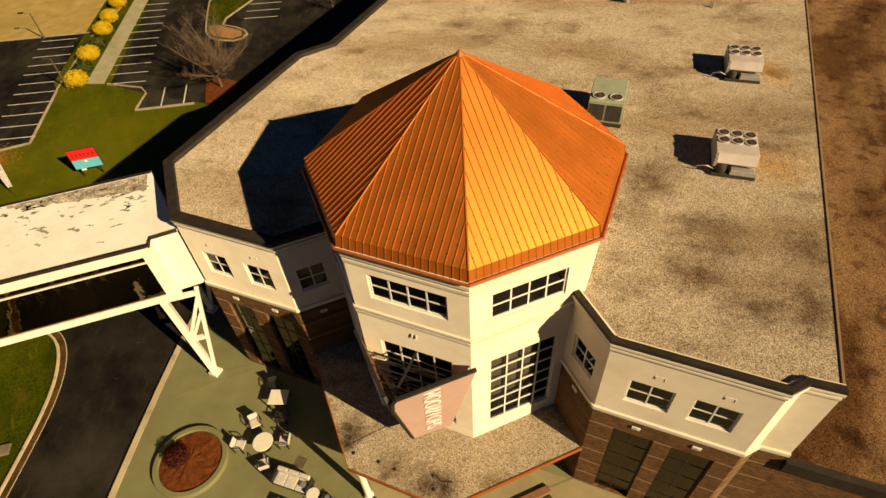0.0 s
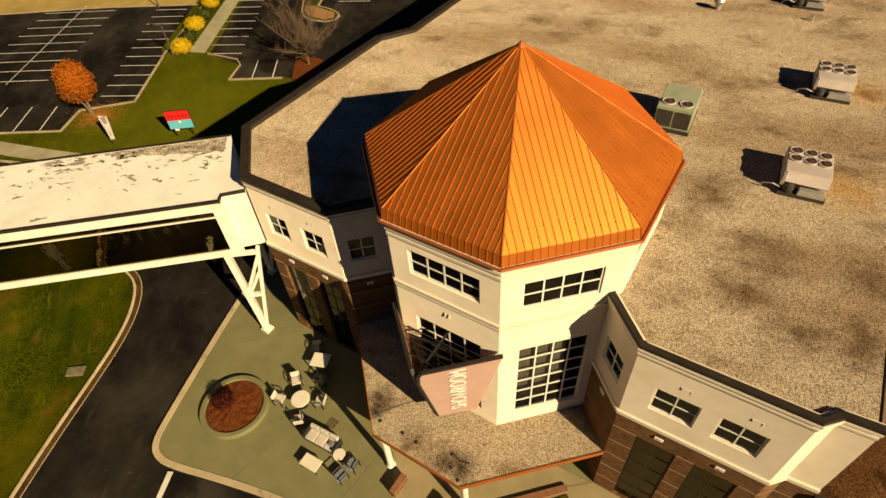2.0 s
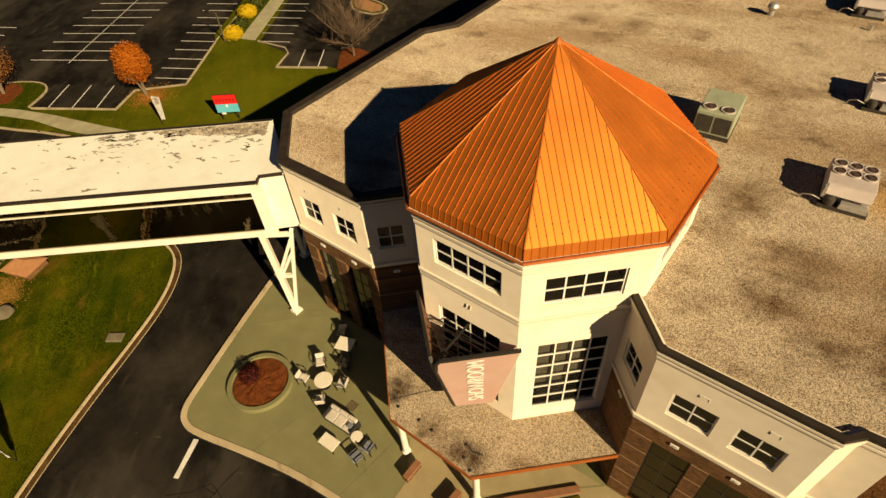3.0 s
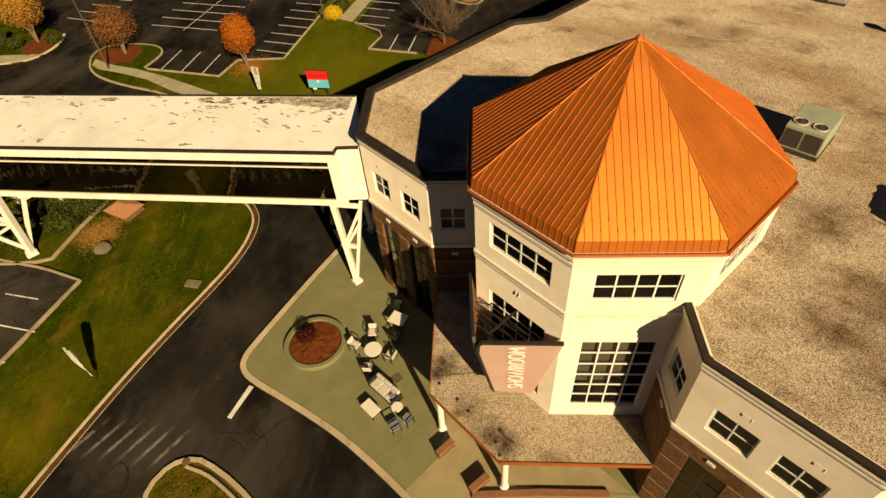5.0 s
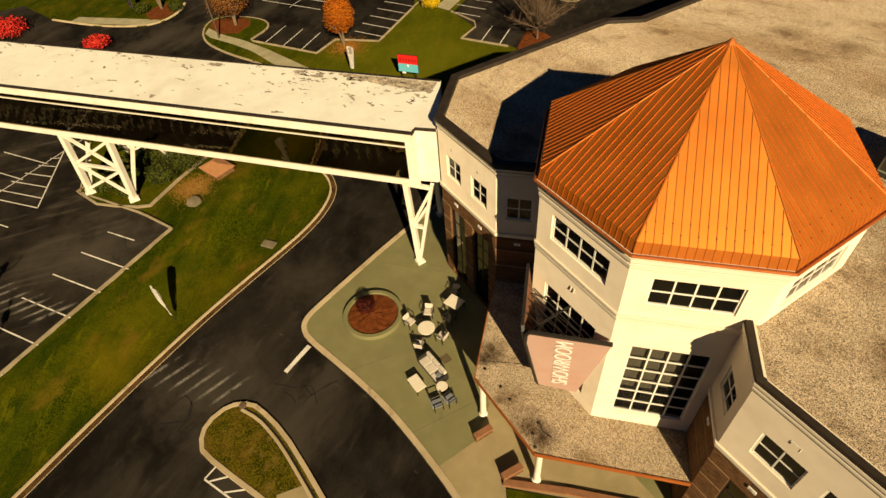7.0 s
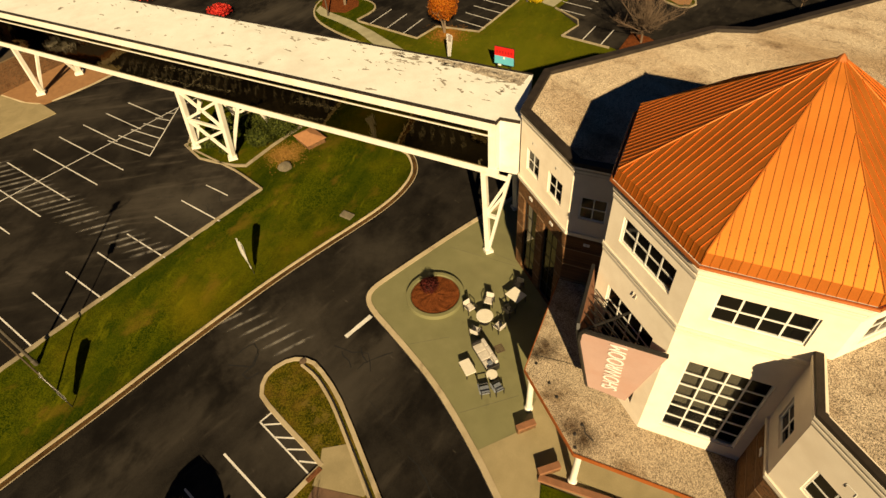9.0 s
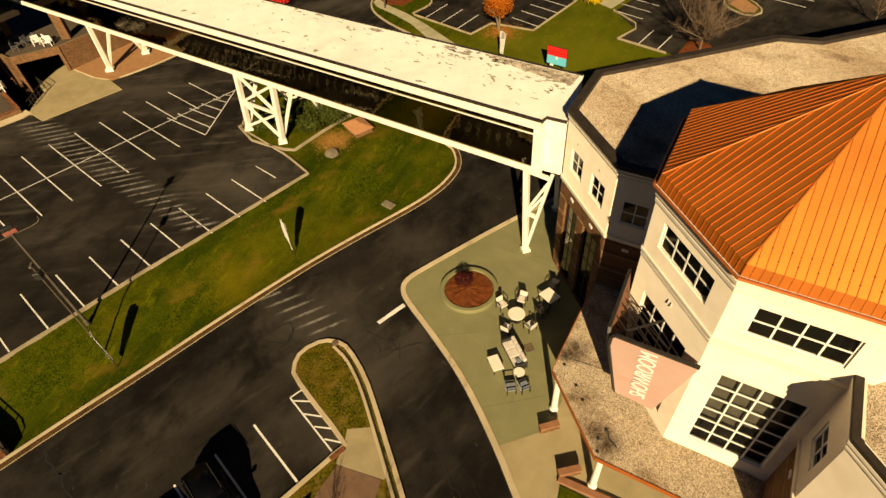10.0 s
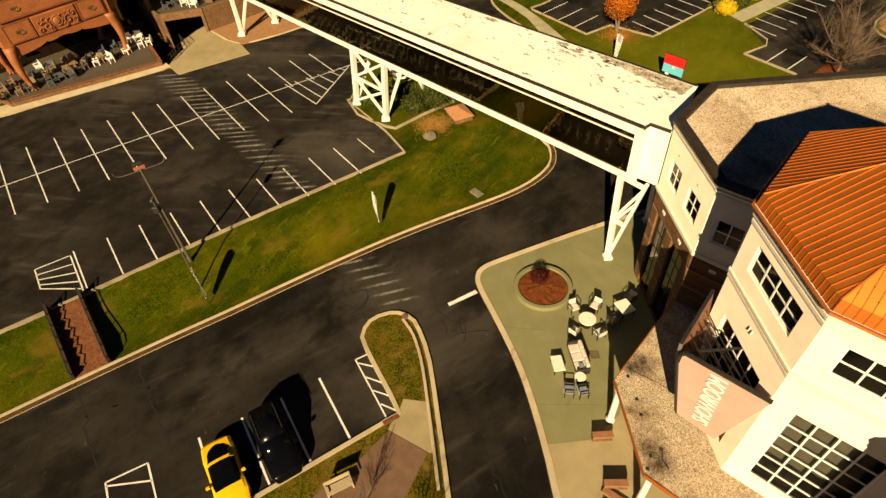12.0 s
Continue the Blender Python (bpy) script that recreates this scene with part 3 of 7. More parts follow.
def octagon(a, start=-math.pi / 2):
    """Corners of an octagon of inradius a, counter-clockwise; side k faces start + k * 45 degrees."""
    r = a / math.cos(math.pi / 8)
    return [(r * math.cos(start + (k - 0.5) * math.pi / 4), r * math.sin(start + (k - 0.5) * math.pi / 4)) for k in range(8)]


def band(line, z0, z1, out, material, name="cornice", parent=None, depth=0.12, closed=False):
    """A moulding that stands proud of walls along a plan line (outside on its right)."""
    bm = bmesh.new()
    n = len(line)
    rows = []
    for i, p in enumerate(line):
        p = Vector(p)
        a = Vector(line[i - 1]) if closed or i else None
        b = Vector(line[(i + 1) % n]) if closed or i < n - 1 else None
        ts = [(q - r).normalized() for q, r in ((p, a), (b, p)) if q is not None and r is not None]
        ns = [Vector((t.y, -t.x)) for t in ts]
        s = sum(ns, Vector((0, 0)))
        s = s / (s.length ** 2) * (2 if len(ns) == 2 else 1)
        rows.append([bm.verts.new((*(p + s * o), z)) for o, z in ((-depth, z0), (out * 0.75, z0), (out, z0 + (z1 - z0) * 0.35), (out, z1), (-depth, z1))])
    for i in range(n if closed else n - 1):
        a, b = rows[i], rows[(i + 1) % n]
        for j in range(5):
            bm.faces.new((a[j], a[(j + 1) % 5], b[(j + 1) % 5], b[j]))
    if not closed:
        bm.faces.new(rows[0][::-1])
        bm.faces.new(rows[-1])
    return part(name, bm, material, parent or building)


CLEAR = clear_glass("clear_window_glass")
UNLIT_ROOM = surface("unlit_room_black", (0.01, 0.009, 0.008), (0.02, 0.018, 0.015), 2, 0.9, 0, 30, spec=0.05)
BLIND = surface("drab_blind", (0.12, 0.11, 0.08), (0.18, 0.165, 0.12), 3, 0.8, 0, 30, spec=0.1)
# tower walls
_c = octagon(AW)
_half = AW * TAN
for k in range(8):
    p0, p1 = _c[k], _c[(k + 1) % 8]
    z0 = 3.4 if k in (0, 1, 7) else 11.0
    openings = [(_half - 1.7, _half + (1.62 if k == 1 else 1.7), 13.34 - (0.14 if k == 1 else 0.0), 14.8)]
    if k in (0, 1):
        openings.append((_half - 1.72, _half + (1.63 if k == 1 else 1.72), 4.82, 10.4))
    _bm = bmesh.new()
    wall_face(_bm, p0, p1, z0, 16.2, openings)
    part("tower_wall", _bm, STUCCO, building)
    for u0, u1, a, b in openings:
        shaded = k == 1 and a < 12
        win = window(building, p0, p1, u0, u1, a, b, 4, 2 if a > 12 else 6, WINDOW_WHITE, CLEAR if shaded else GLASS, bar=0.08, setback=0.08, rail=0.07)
        if shaded:
            for pane in win.children:
                if pane.name.startswith("pane"):
                    pane.visible_shadow = False
            # Added near-black box in place of the unlit room behind the panes.
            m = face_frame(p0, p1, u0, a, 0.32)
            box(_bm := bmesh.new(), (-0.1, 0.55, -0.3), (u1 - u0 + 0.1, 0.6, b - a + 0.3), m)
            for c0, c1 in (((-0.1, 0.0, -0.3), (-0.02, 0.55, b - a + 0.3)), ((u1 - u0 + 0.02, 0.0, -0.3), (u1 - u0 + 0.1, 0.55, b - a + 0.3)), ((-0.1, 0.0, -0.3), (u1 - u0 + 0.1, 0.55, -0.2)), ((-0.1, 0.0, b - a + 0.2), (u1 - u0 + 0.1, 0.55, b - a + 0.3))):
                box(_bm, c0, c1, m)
            part("unlit_room_box", _bm, UNLIT_ROOM, building, "near-black box standing in for the unlit room behind the window")
            for col in range(3):
                _bm = bmesh.new()
                w0 = 0.12 + (u1 - u0 - 0.16) * col / 4
                for i in range(34):
                    z = b - a - 0.12 - i * 0.105
                    if z > (0.9 + 0.7 * col):
                        box(_bm, (w0, -0.02, z), (w0 + 0.74, 0.02, z + 0.06), m @ Matrix.Translation((0, 0, 0)))
                part("window_blind", _bm, BLIND, building, "drab slatted blind behind the panes")
band(_c, 15.55, 15.78, 0.10, TRIM, closed=True)
band(_c, 15.22, 15.42, 0.05, TRIM, closed=True)
band(_c, 12.30, 12.50, 0.08, TRIM, closed=True)
band(_c, 12.06, 12.22, 0.04, TRIM, closed=True)
band(_c, 16.0, 16.1, 0.24, TRIM, name="soffit", closed=True)

# tower roof: deck, fascia, standing-seam panels, hip caps
tower_roof = None
FASC_H, FASC_IN = 0.50, 0.10
_bm = bmesh.new()
_lo = [_bm.verts.new((*p, EAVE_Z + FASC_H - 0.03)) for p in octagon(EAVE_A - FASC_IN - 0.02)]
_top = _bm.verts.new((0, 0, APEX_Z - 0.05))
for k in range(8):
    _bm.faces.new((_lo[k], _lo[(k + 1) % 8], _top))
_bm.faces.new(_lo[::-1])
tower_roof = part("tower_roof", _bm, COPPER_DARK, building, "standing-seam copper roof with eight slopes")
R_A, R_Z = EAVE_A - FASC_IN, EAVE_Z + FASC_H
R_HALF, R_L = R_A * TAN, math.hypot(R_A, APEX_Z - R_Z)
R_SLOPE = math.atan2(APEX_Z - R_Z, R_A)
N_PANEL = 18


def panel_mesh(i):
    """One copper strip between seams, in the slope's own plane: x along the eave, y up the slope."""
    u0, u1 = -R_HALF + 2 * R_HALF * i / N_PANEL, -R_HALF + 2 * R_HALF * (i + 1) / N_PANEL
    reach = lambda u: R_L * (1 - abs(u) / R_HALF)
    pts = [(u0 + 0.012, 0.0), (u1 - 0.012, 0.0)]
    if u0 < -1e-6 and u1 > 1e-6:
        pts += [(u1 - 0.012, reach(u1)), (0, R_L - 0.1), (u0 + 0.012, reach(u0))]
    else:
        pts += [(u1 - 0.012, max(0.02, reach(u1))), (u0 + 0.012, max(0.02, reach(u0)))]
    bm = bmesh.new()
    lo = [bm.verts.new((x, y, 0)) for x, y in pts]
    hi = [bm.verts.new((x, y, 0.02)) for x, y in pts]
    bm.faces.new(hi)
    for a in range(len(pts)):
        b = (a + 1) % len(pts)
        bm.faces.new((lo[a], lo[b], hi[b], hi[a]))
    if i:
        skin = set(bm.faces)
        box(bm, (u0 - 0.013, 0.0, 0.0), (u0 + 0.013, max(0.05, reach(u0) - 0.1), 0.045))
        seam = set(bm.faces) - skin
        v = 0.35 if i % 2 else 0.75
        if i < N_PANEL - 1:
            box(bm, (u0 - 0.019, v, 0.02), (u0 + 0.019, v + 0.045, 0.055))
        # Seams take the darker hip copper, which paints in their shadow lines.
        for f in bm.faces:
            if f not in skin:
                f.material_index = 2 if f in seam else 1
    me = bpy.data.meshes.new("roof_panel")
    bmesh.ops.recalc_face_normals(bm, faces=bm.faces[:])
    bm.to_mesh(me)
    bm.free()
    me.materials.append(COPPER)
    me.materials.append(COPPER_SEAM)
    me.materials.append(HIP)
    return me


def slope_pose(k):
    a = -math.pi / 2 + k * math.pi / 4
    return Matrix.Rotation(a + math.pi / 2, 4, "Z") @ Matrix.Translation((0, -R_A, R_Z)) @ Matrix.Rotation(R_SLOPE, 4, "X")


_meshes = [panel_mesh(i) for i in range(N_PANEL)]
for k in range(8):
    for me in _meshes:
        ob = new("roof_panel", me)
        ob.parent, ob.matrix_basis = tower_roof, slope_pose(k)
_e, _r = octagon(EAVE_A), octagon(R_A)
for k in range(8):
    a = Vector((*_r[k], R_Z + 0.03))
    _bm = beam(bmesh.new(), a, (0, 0, APEX_Z), 0.075, 0.075, 6)
    part("hip_cap", _bm, HIP, tower_roof)
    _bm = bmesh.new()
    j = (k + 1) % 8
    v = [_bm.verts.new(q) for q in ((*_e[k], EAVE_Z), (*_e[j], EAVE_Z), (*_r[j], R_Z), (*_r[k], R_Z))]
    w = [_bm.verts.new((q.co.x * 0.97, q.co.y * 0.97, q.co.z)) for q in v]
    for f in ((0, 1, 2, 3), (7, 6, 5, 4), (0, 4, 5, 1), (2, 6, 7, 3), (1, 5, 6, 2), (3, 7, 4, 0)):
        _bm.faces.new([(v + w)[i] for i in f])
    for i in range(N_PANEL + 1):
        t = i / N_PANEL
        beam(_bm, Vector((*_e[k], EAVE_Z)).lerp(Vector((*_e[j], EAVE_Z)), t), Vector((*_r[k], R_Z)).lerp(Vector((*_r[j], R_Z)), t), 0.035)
    part("fascia", _bm, COPPER_SHADED, tower_roof, "ribbed copper fascia")
    _bm = bmesh.new()
    beam(_bm, (_e[k][0] * 1.015, _e[k][1] * 1.015, EAVE_Z - 0.05), (_e[j][0] * 1.015, _e[j][1] * 1.015, EAVE_Z - 0.05), 0.13, 0.13, 8)
    for i in range(7):
        t = (i + 0.5) / 7
        q = Vector((*_e[k], EAVE_Z - 0.1)).lerp(Vector((*_e[j], EAVE_Z - 0.1)), t)
        beam(_bm, q * 0.97 + Vector((0, 0, EAVE_Z * 0.03 - 0.06)), q * 1.012 - Vector((0, 0, 0.2)), 0.03)
    part("gutter", _bm, COPPER_DARK, tower_roof)
part("finial", lathe(bmesh.new(), [(0.22, APEX_Z - 0.12), (0.12, APEX_Z + 0.02), (0.02, APEX_Z + 0.12)], 10), COPPER_DARK, tower_roof)

# wings
YW, ROOF_Z, PAR_Z, BAND_Z = -4.845, 12.9, 13.06, 8.0
LEFT = [(-15.6, 75.0), (-15.7, 14.0), (-17.2, 11.8), (-17.2, -1.4), (-13.65, YW - 0.05), (-7.75, YW), (-5.9, YW + 1.85)]
RIGHT = [(5.9, YW + 1.9), (7.8, YW), (13.88, YW), (14.42, -4.27), (15.58, -4.2), (15.58, 75.0)]
_roof = LEFT + RIGHT
tagged(slab("flat_roof", _roof, ROOF_Z - 0.5, ROOF_Z, GRAVEL, "flat roof covered in pale gravel with dark stains", "roof"), kind="structure")
WINS = {(-13.65, YW - 0.05): [(0.85, 2.35), (3.45, 5.02)], (-7.75, YW): [(0.55, 2.05)], (5.9, YW + 1.9): [(0.6, 2.1)], (7.8, YW): [(1.04, 2.80), (3.51, 5.21)]}
GLAZ = {(-13.65, YW - 0.05): [(0.8, 2.55), (3.4, 5.15)], (7.8, YW): [(1.07, 2.82), (3.58, 5.34)]}
for line in (LEFT, RIGHT):
    for p0, p1 in zip(line, line[1:]):
        z_in = 9.30, 10.90
        wins = [(*u, *z_in) for u in WINS.get(p0, ())]
        _bm = wall_face(bmesh.new(), p0, p1, BAND_Z, PAR_Z if p1[0] < 15.58 or p1[1] < 60 else ROOF_Z - 0.05, wins)
        part("stucco_wall", _bm, STUCCO, building)
        for w in wins:
            window(building, p0, p1, *w, 2, 2, WINDOW_WHITE, GLASS, bar=0.08, setback=0.08, rail=0.06)
    front = line[2:] if line is LEFT else line[:-1]
    band(front, 12.78, 12.98, 0.12, TRIM)
    band(front, 12.50, 12.66, 0.06, TRIM)
    band(front, BAND_Z - 0.06, BAND_Z + 0.22, 0.10, TRIM, name="sill_course")
    _bm = bmesh.new()
    edge = line if line is LEFT else line[:-1]
    strip(_bm, beside(edge, 0.16 if line is LEFT else 0.05), 0.62 if line is LEFT else 0.32, PAR_Z - 0.14, PAR_Z + 0.09, flat, step=4)
    part("coping", _bm, CAP, building, "dark metal parapet coping")
_bm = bmesh.new()
strip(_bm, [(15.55, -4.2), (15.55, 75.0)], 0.1, ROOF_Z - 0.3, ROOF_Z + 0.05, flat, step=4)
part("roof_edge", _bm, STONE, building)


def brick_material(name, a, b, mortar):
    m = bpy.data.materials.new(name)
    m.use_nodes = True
    nt = m.node_tree
    n, link = nt.nodes, nt.links.new
    pos = n.new("ShaderNodeNewGeometry")
    sep = n.new("ShaderNodeSeparateXYZ")
    link(pos.outputs["Position"], sep.inputs[0])
    along = n.new("ShaderNodeMath")
    along.operation = "SUBTRACT"
    link(sep.outputs[0], along.inputs[0])
    link(sep.outputs[1], along.inputs[1])
    comb = n.new("ShaderNodeCombineXYZ")
    link(along.outputs[0], comb.inputs[0])
    link(sep.outputs[2], comb.inputs[1])
    t = n.new("ShaderNodeTexBrick")
    t.inputs["Scale"].default_value = 1.0
    t.inputs["Brick Width"].default_value, t.inputs["Row Height"].default_value = 0.22, 0.085
    t.inputs["Mortar Size"].default_value = 0.013
    t.inputs["Color1"].default_value, t.inputs["Color2"].default_value, t.inputs["Mortar"].default_value = rgb(a), rgb(b), rgb(mortar)
    link(comb.outputs[0], t.inputs["Vector"])
    nz = n.new("ShaderNodeTexNoise")
    nz.inputs["Scale"].default_value, nz.inputs["Detail"].default_value = 1.2, 6
    link(pos.outputs["Position"], nz.inputs["Vector"])
    mix = n.new("ShaderNodeMix")
    mix.data_type, mix.blend_type = "RGBA", "MULTIPLY"
    mix.inputs[0].default_value = 0.5
    link(t.outputs[0], mix.inputs[6])
    link(nz.outputs[0], mix.inputs[7])
    bs = n["Principled BSDF"]
    link(mix.outputs[2], bs.inputs["Base Color"])
    bs.inputs["Roughness"].default_value = 0.85
    bs.inputs["Specular IOR Level"].default_value = 0.1
    bu = n.new("ShaderNodeBump")
    bu.inputs["Strength"].default_value, bu.inputs["Distance"].default_value, bu.invert = 0.5, 0.01, True
    link(t.outputs["Fac"], bu.inputs["Height"])
    link(bu.outputs[0], bs.inputs["Normal"])
    return m


BRICK = brick_material("brown_brick", (0.26, 0.115, 0.045), (0.085, 0.035, 0.013), (0.23, 0.155, 0.085))
for line in (LEFT, RIGHT):
    for p0, p1 in zip(line, line[1:]):
        gl = [(*u, 0.14, 6.75) for u in GLAZ.get(p0, ())]
        _bm = wall_face(bmesh.new(), p0, p1, 0.0, BAND_Z, gl)
        part("brick_wall", _bm, BRICK, building)
        for w in gl:
            window(building, p0, p1, *w, 2, 5, BLACK_METAL, BAY_GLASS, bar=0.06, setback=0.16, name="glazed_bay", rail=0.05)
        L = (Vector(p1) - Vector(p0)).length
        if L < 8:
            for z in (1.35, 2.7, 4.05, 5.4, 6.75):
                u = 0.0
                spans = []
                for a, b in sorted(GLAZ.get(p0, ())):
                    spans.append((u, a))
                    u = b
                spans.append((u, L))
                m = face_frame(p0, p1, 0, z)
                for a, b in spans:
                    part("stone_course", box(bmesh.new(), (a, -0.012, -0.03), (b, 0.05, 0.03), m), STONE, building)

# canopy round the tower foot
CANOPY = [(-7.8, YW - 0.02), (-2.62, -10.0), (2.62, -10.0), (7.8, YW - 0.02), (5.9, -3.0), (-5.9, -3.0)]
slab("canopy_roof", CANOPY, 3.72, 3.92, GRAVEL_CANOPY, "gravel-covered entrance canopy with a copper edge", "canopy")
for p, q in zip(CANOPY[:3], CANOPY[1:4]):
    _bm = bmesh.new()
    strip(_bm, [p, q], 0.06, 3.70, 3.97, flat, step=9)
    tagged(link_mesh("trim", _bm, COPPER_DARK), "copper canopy edge trim", "trim", kind="structure")
slab("canopy_ceiling", [(x * 0.985, y * 0.985) for x, y in CANOPY], 3.62, 3.71, TRIM, "pale canopy soffit", "ceiling")
for x, y in ((-2.2, -9.75), (2.6, -9.6)):
    _bm = lathe(bmesh.new(), [(0.26, 0.13), (0.26, 0.3), (0.19, 0.36), (0.17, 3.3), (0.24, 3.42), (0.24, 3.62)], 20, Matrix.Translation((x, y, 0)))
    tagged(link_mesh("canopy_column", _bm, WHITE_STEEL, smooth=False), "white round column under the canopy edge", "column", "columns under the canopy")
# low brown roof beside the tall wing
slab("lower_roof", [(15.62, -4.1), (60, -3.0), (60, 120), (15.62, 120)], 6.6, 7.2, GRAVEL_BROWN, "lower flat roof with dark brown gravel", "roof")
_bm = bmesh.new()
strip(_bm, [(15.62, -4.2), (60, -3.1)], 0.4, 6.9, 7.62, flat, step=6)
tagged(link_mesh("trim", _bm, CAP), "dark coping of the lower roof", "coping", kind="structure")
_bm = wall_face(bmesh.new(), (15.62, -4.15), (60, -3.05), 0, 6.95)
tagged(link_mesh("wall_south", _bm, BRICK), "brown brick wall of the lower wing", "wall", kind="structure")

# ---- footbridge ----
BR = Matrix.Translation((-14.5, -6.35, 0)) @ Matrix.Rotation(math.atan2(-0.6577, -0.7533), 4, "Z")
BR = BR @ Matrix.Diagonal((1, -1, 1, 1))
bridge = root("footbridge", "long white enclosed footbridge with dark glass sides on steel trestles", "bridge")
BL, BWID = 78.0, 6.43
MEMBRANE = surface("white_roof_membrane", (0.77, 0.765, 0.68), (0.88, 0.875, 0.80), 0.8, 0.8, 0.1, 12, stain=(0.55, 0.5, 0.42), stain_scale=0.35, stain_amount=0.3)


def bbox_part(name, lo, hi, material, label=""):
    return part(name, box(bmesh.new(), lo, hi, BR), material, bridge, label)


bbox_part("bridge_roof", (0, 0.0, 12.0), (BL, BWID, 12.1), MEMBRANE, "peeling white membrane roof")
for y0, y1 in ((-0.06, 0.14), (BWID - 0.14, BWID + 0.06)):
    bbox_part("roof_edge", (-0.02, y0, 12.0), (BL, y1, 12.14), CAP)
    y = y0 + 0.04
    bbox_part("fascia_girder", (0.25, y, 11.42), (BL, y + 0.12, 12.0), WHITE_STEEL)
    bbox_part("rail", (0.25, y - 0.02, 11.0), (BL, y + 0.12, 11.07), WHITE_STEEL)
    bbox_part("bottom_girder", (-0.3, y - 0.04, 8.05), (BL, y + 0.2, 8.5), WHITE_STEEL)
    glass_y = y + 0.05
    k = 0
    x = 0.3
    while x < BL - 3:
        bbox_part("glass_panel", (x, glass_y, 8.5), (x + 2.98, glass_y + 0.03, 11.43), BRONZE_GLASS)
        x += 3.0
bbox_part("deck", (0, 0.1, 8.1), (BL, BWID - 0.1, 8.35), CAP)
END = [(0.42, 0.02), (-0.08, 0.02), (-0.12, 0.62), (-1.45, 0.72), (-0.1, BWID - 0.25), (0.42, BWID - 0.3)]
_bm = prism(bmesh.new(), [tuple((BR @ Vector((x, y, 0))).xy) for x, y in END], 8.0, 11.98)
part("end_block", _bm, WHITE_STEEL, bridge, "plain white end wall of the bridge")
LID = [(0.0, 0.56), (-0.14, 0.56), (-1.5, 0.66), (-0.04, BWID), (0.0, BWID)]
_bm = prism(bmesh.new(), [tuple((BR @ Vector((x, y, 0))).xy) for x, y in LID], 11.985, 12.1)
part("end_roof", _bm, MEMBRANE, bridge, "slanting end of the membrane roof")
_bm = strip(bmesh.new(), [tuple((BR @ Vector((x, y, 0))).xy) for x, y in [(-0.1, -0.02), (-0.14, 0.6), (-1.46, 0.7)]], 0.1, 11.95, 12.14, flat, step=9)
part("roof_edge", _bm, CAP, bridge)


def trestle_leg(name, a, b, w):
    _b = bmesh.new()
    beam(_b, BR @ Vector(a), BR @ Vector(b), w)
    return part(name, _b, WHITE_STEEL, bridge)


for y in (0.45, BWID - 0.45):
    f = (0.64, y, 0.13)
    trestle_leg("leg", f, (0.95, y, 8.1), 0.36)
    trestle_leg("leg", f, (-0.95, y, 8.0), 0.22)
    near, lean = (lambda t: (0.64 + 0.31 * t, y, 0.13 + 7.9 * t)), (lambda t: (0.64 - 1.59 * t, y, 0.13 + 7.8 * t))
    for t in (0.48, 0.96):
        trestle_leg("tie", near(t), lean(t), 0.24)
    trestle_leg("brace", near(0.46), lean(0.78), 0.18)
    trestle_leg("brace", near(0.5), lean(0.95), 0.2)
    trestle_leg("foot_plate", (0.64, y, 0.1), (0.64, y, 0.35), 0.62)

for x0 in (26.6, 31.3):
    for y in (0.5, BWID - 0.3):
        trestle_leg("leg", (x0, y, LOT_Z + 0.1), (x0 - 1.0, y, 8.1), 0.42)
        trestle_leg("foot_plate", (x0, y, LOT_Z), (x0, y, LOT_Z + 0.35), 0.8)
for y in (0.5, BWID - 0.3):
    at = lambda x0, t: (x0 - t, y, LOT_Z + 6.6 * t)
    for a, b in (((26.6, 0.08), (31.3, 0.5)), ((26.6, 0.5), (31.3, 0.08)), ((26.6, 0.5), (31.3, 0.95)), ((26.6, 0.95), (31.3, 0.5)), ((26.6, 0.5), (31.3, 0.5))):
        trestle_leg("brace", at(*a), at(*b), 0.22)
for x0 in (26.6, 31.3):
    trestle_leg("brace", (x0, 0.5, LOT_Z + 0.2), (x0 - 0.9, BWID / 2, 7.6), 0.24)
    trestle_leg("brace", (x0, BWID - 0.3, LOT_Z + 0.2), (x0 - 0.9, BWID / 2, 7.6), 0.24)
for y in (1.2, 6.2):
    trestle_leg("leg", (56.25, y, LOT_Z), (56.1, y, 8.1), 0.4)
    trestle_leg("brace", (56.25, y, LOT_Z + 0.2), (56.1, 3.7, 7.3), 0.28)
    trestle_leg("foot_plate", (56.25, y, LOT_Z + 0.1), (56.25, y, LOT_Z + 0.5), 0.9)
trestle_leg("tie", (56.1, 1.0, 7.35), (56.1, 6.4, 7.35), 0.3)
# peeled patches of the roof membrane
PEELED = surface("peeled_membrane", (0.10, 0.085, 0.065), (0.30, 0.265, 0.215), 6, 0.9, 0.3, 20)
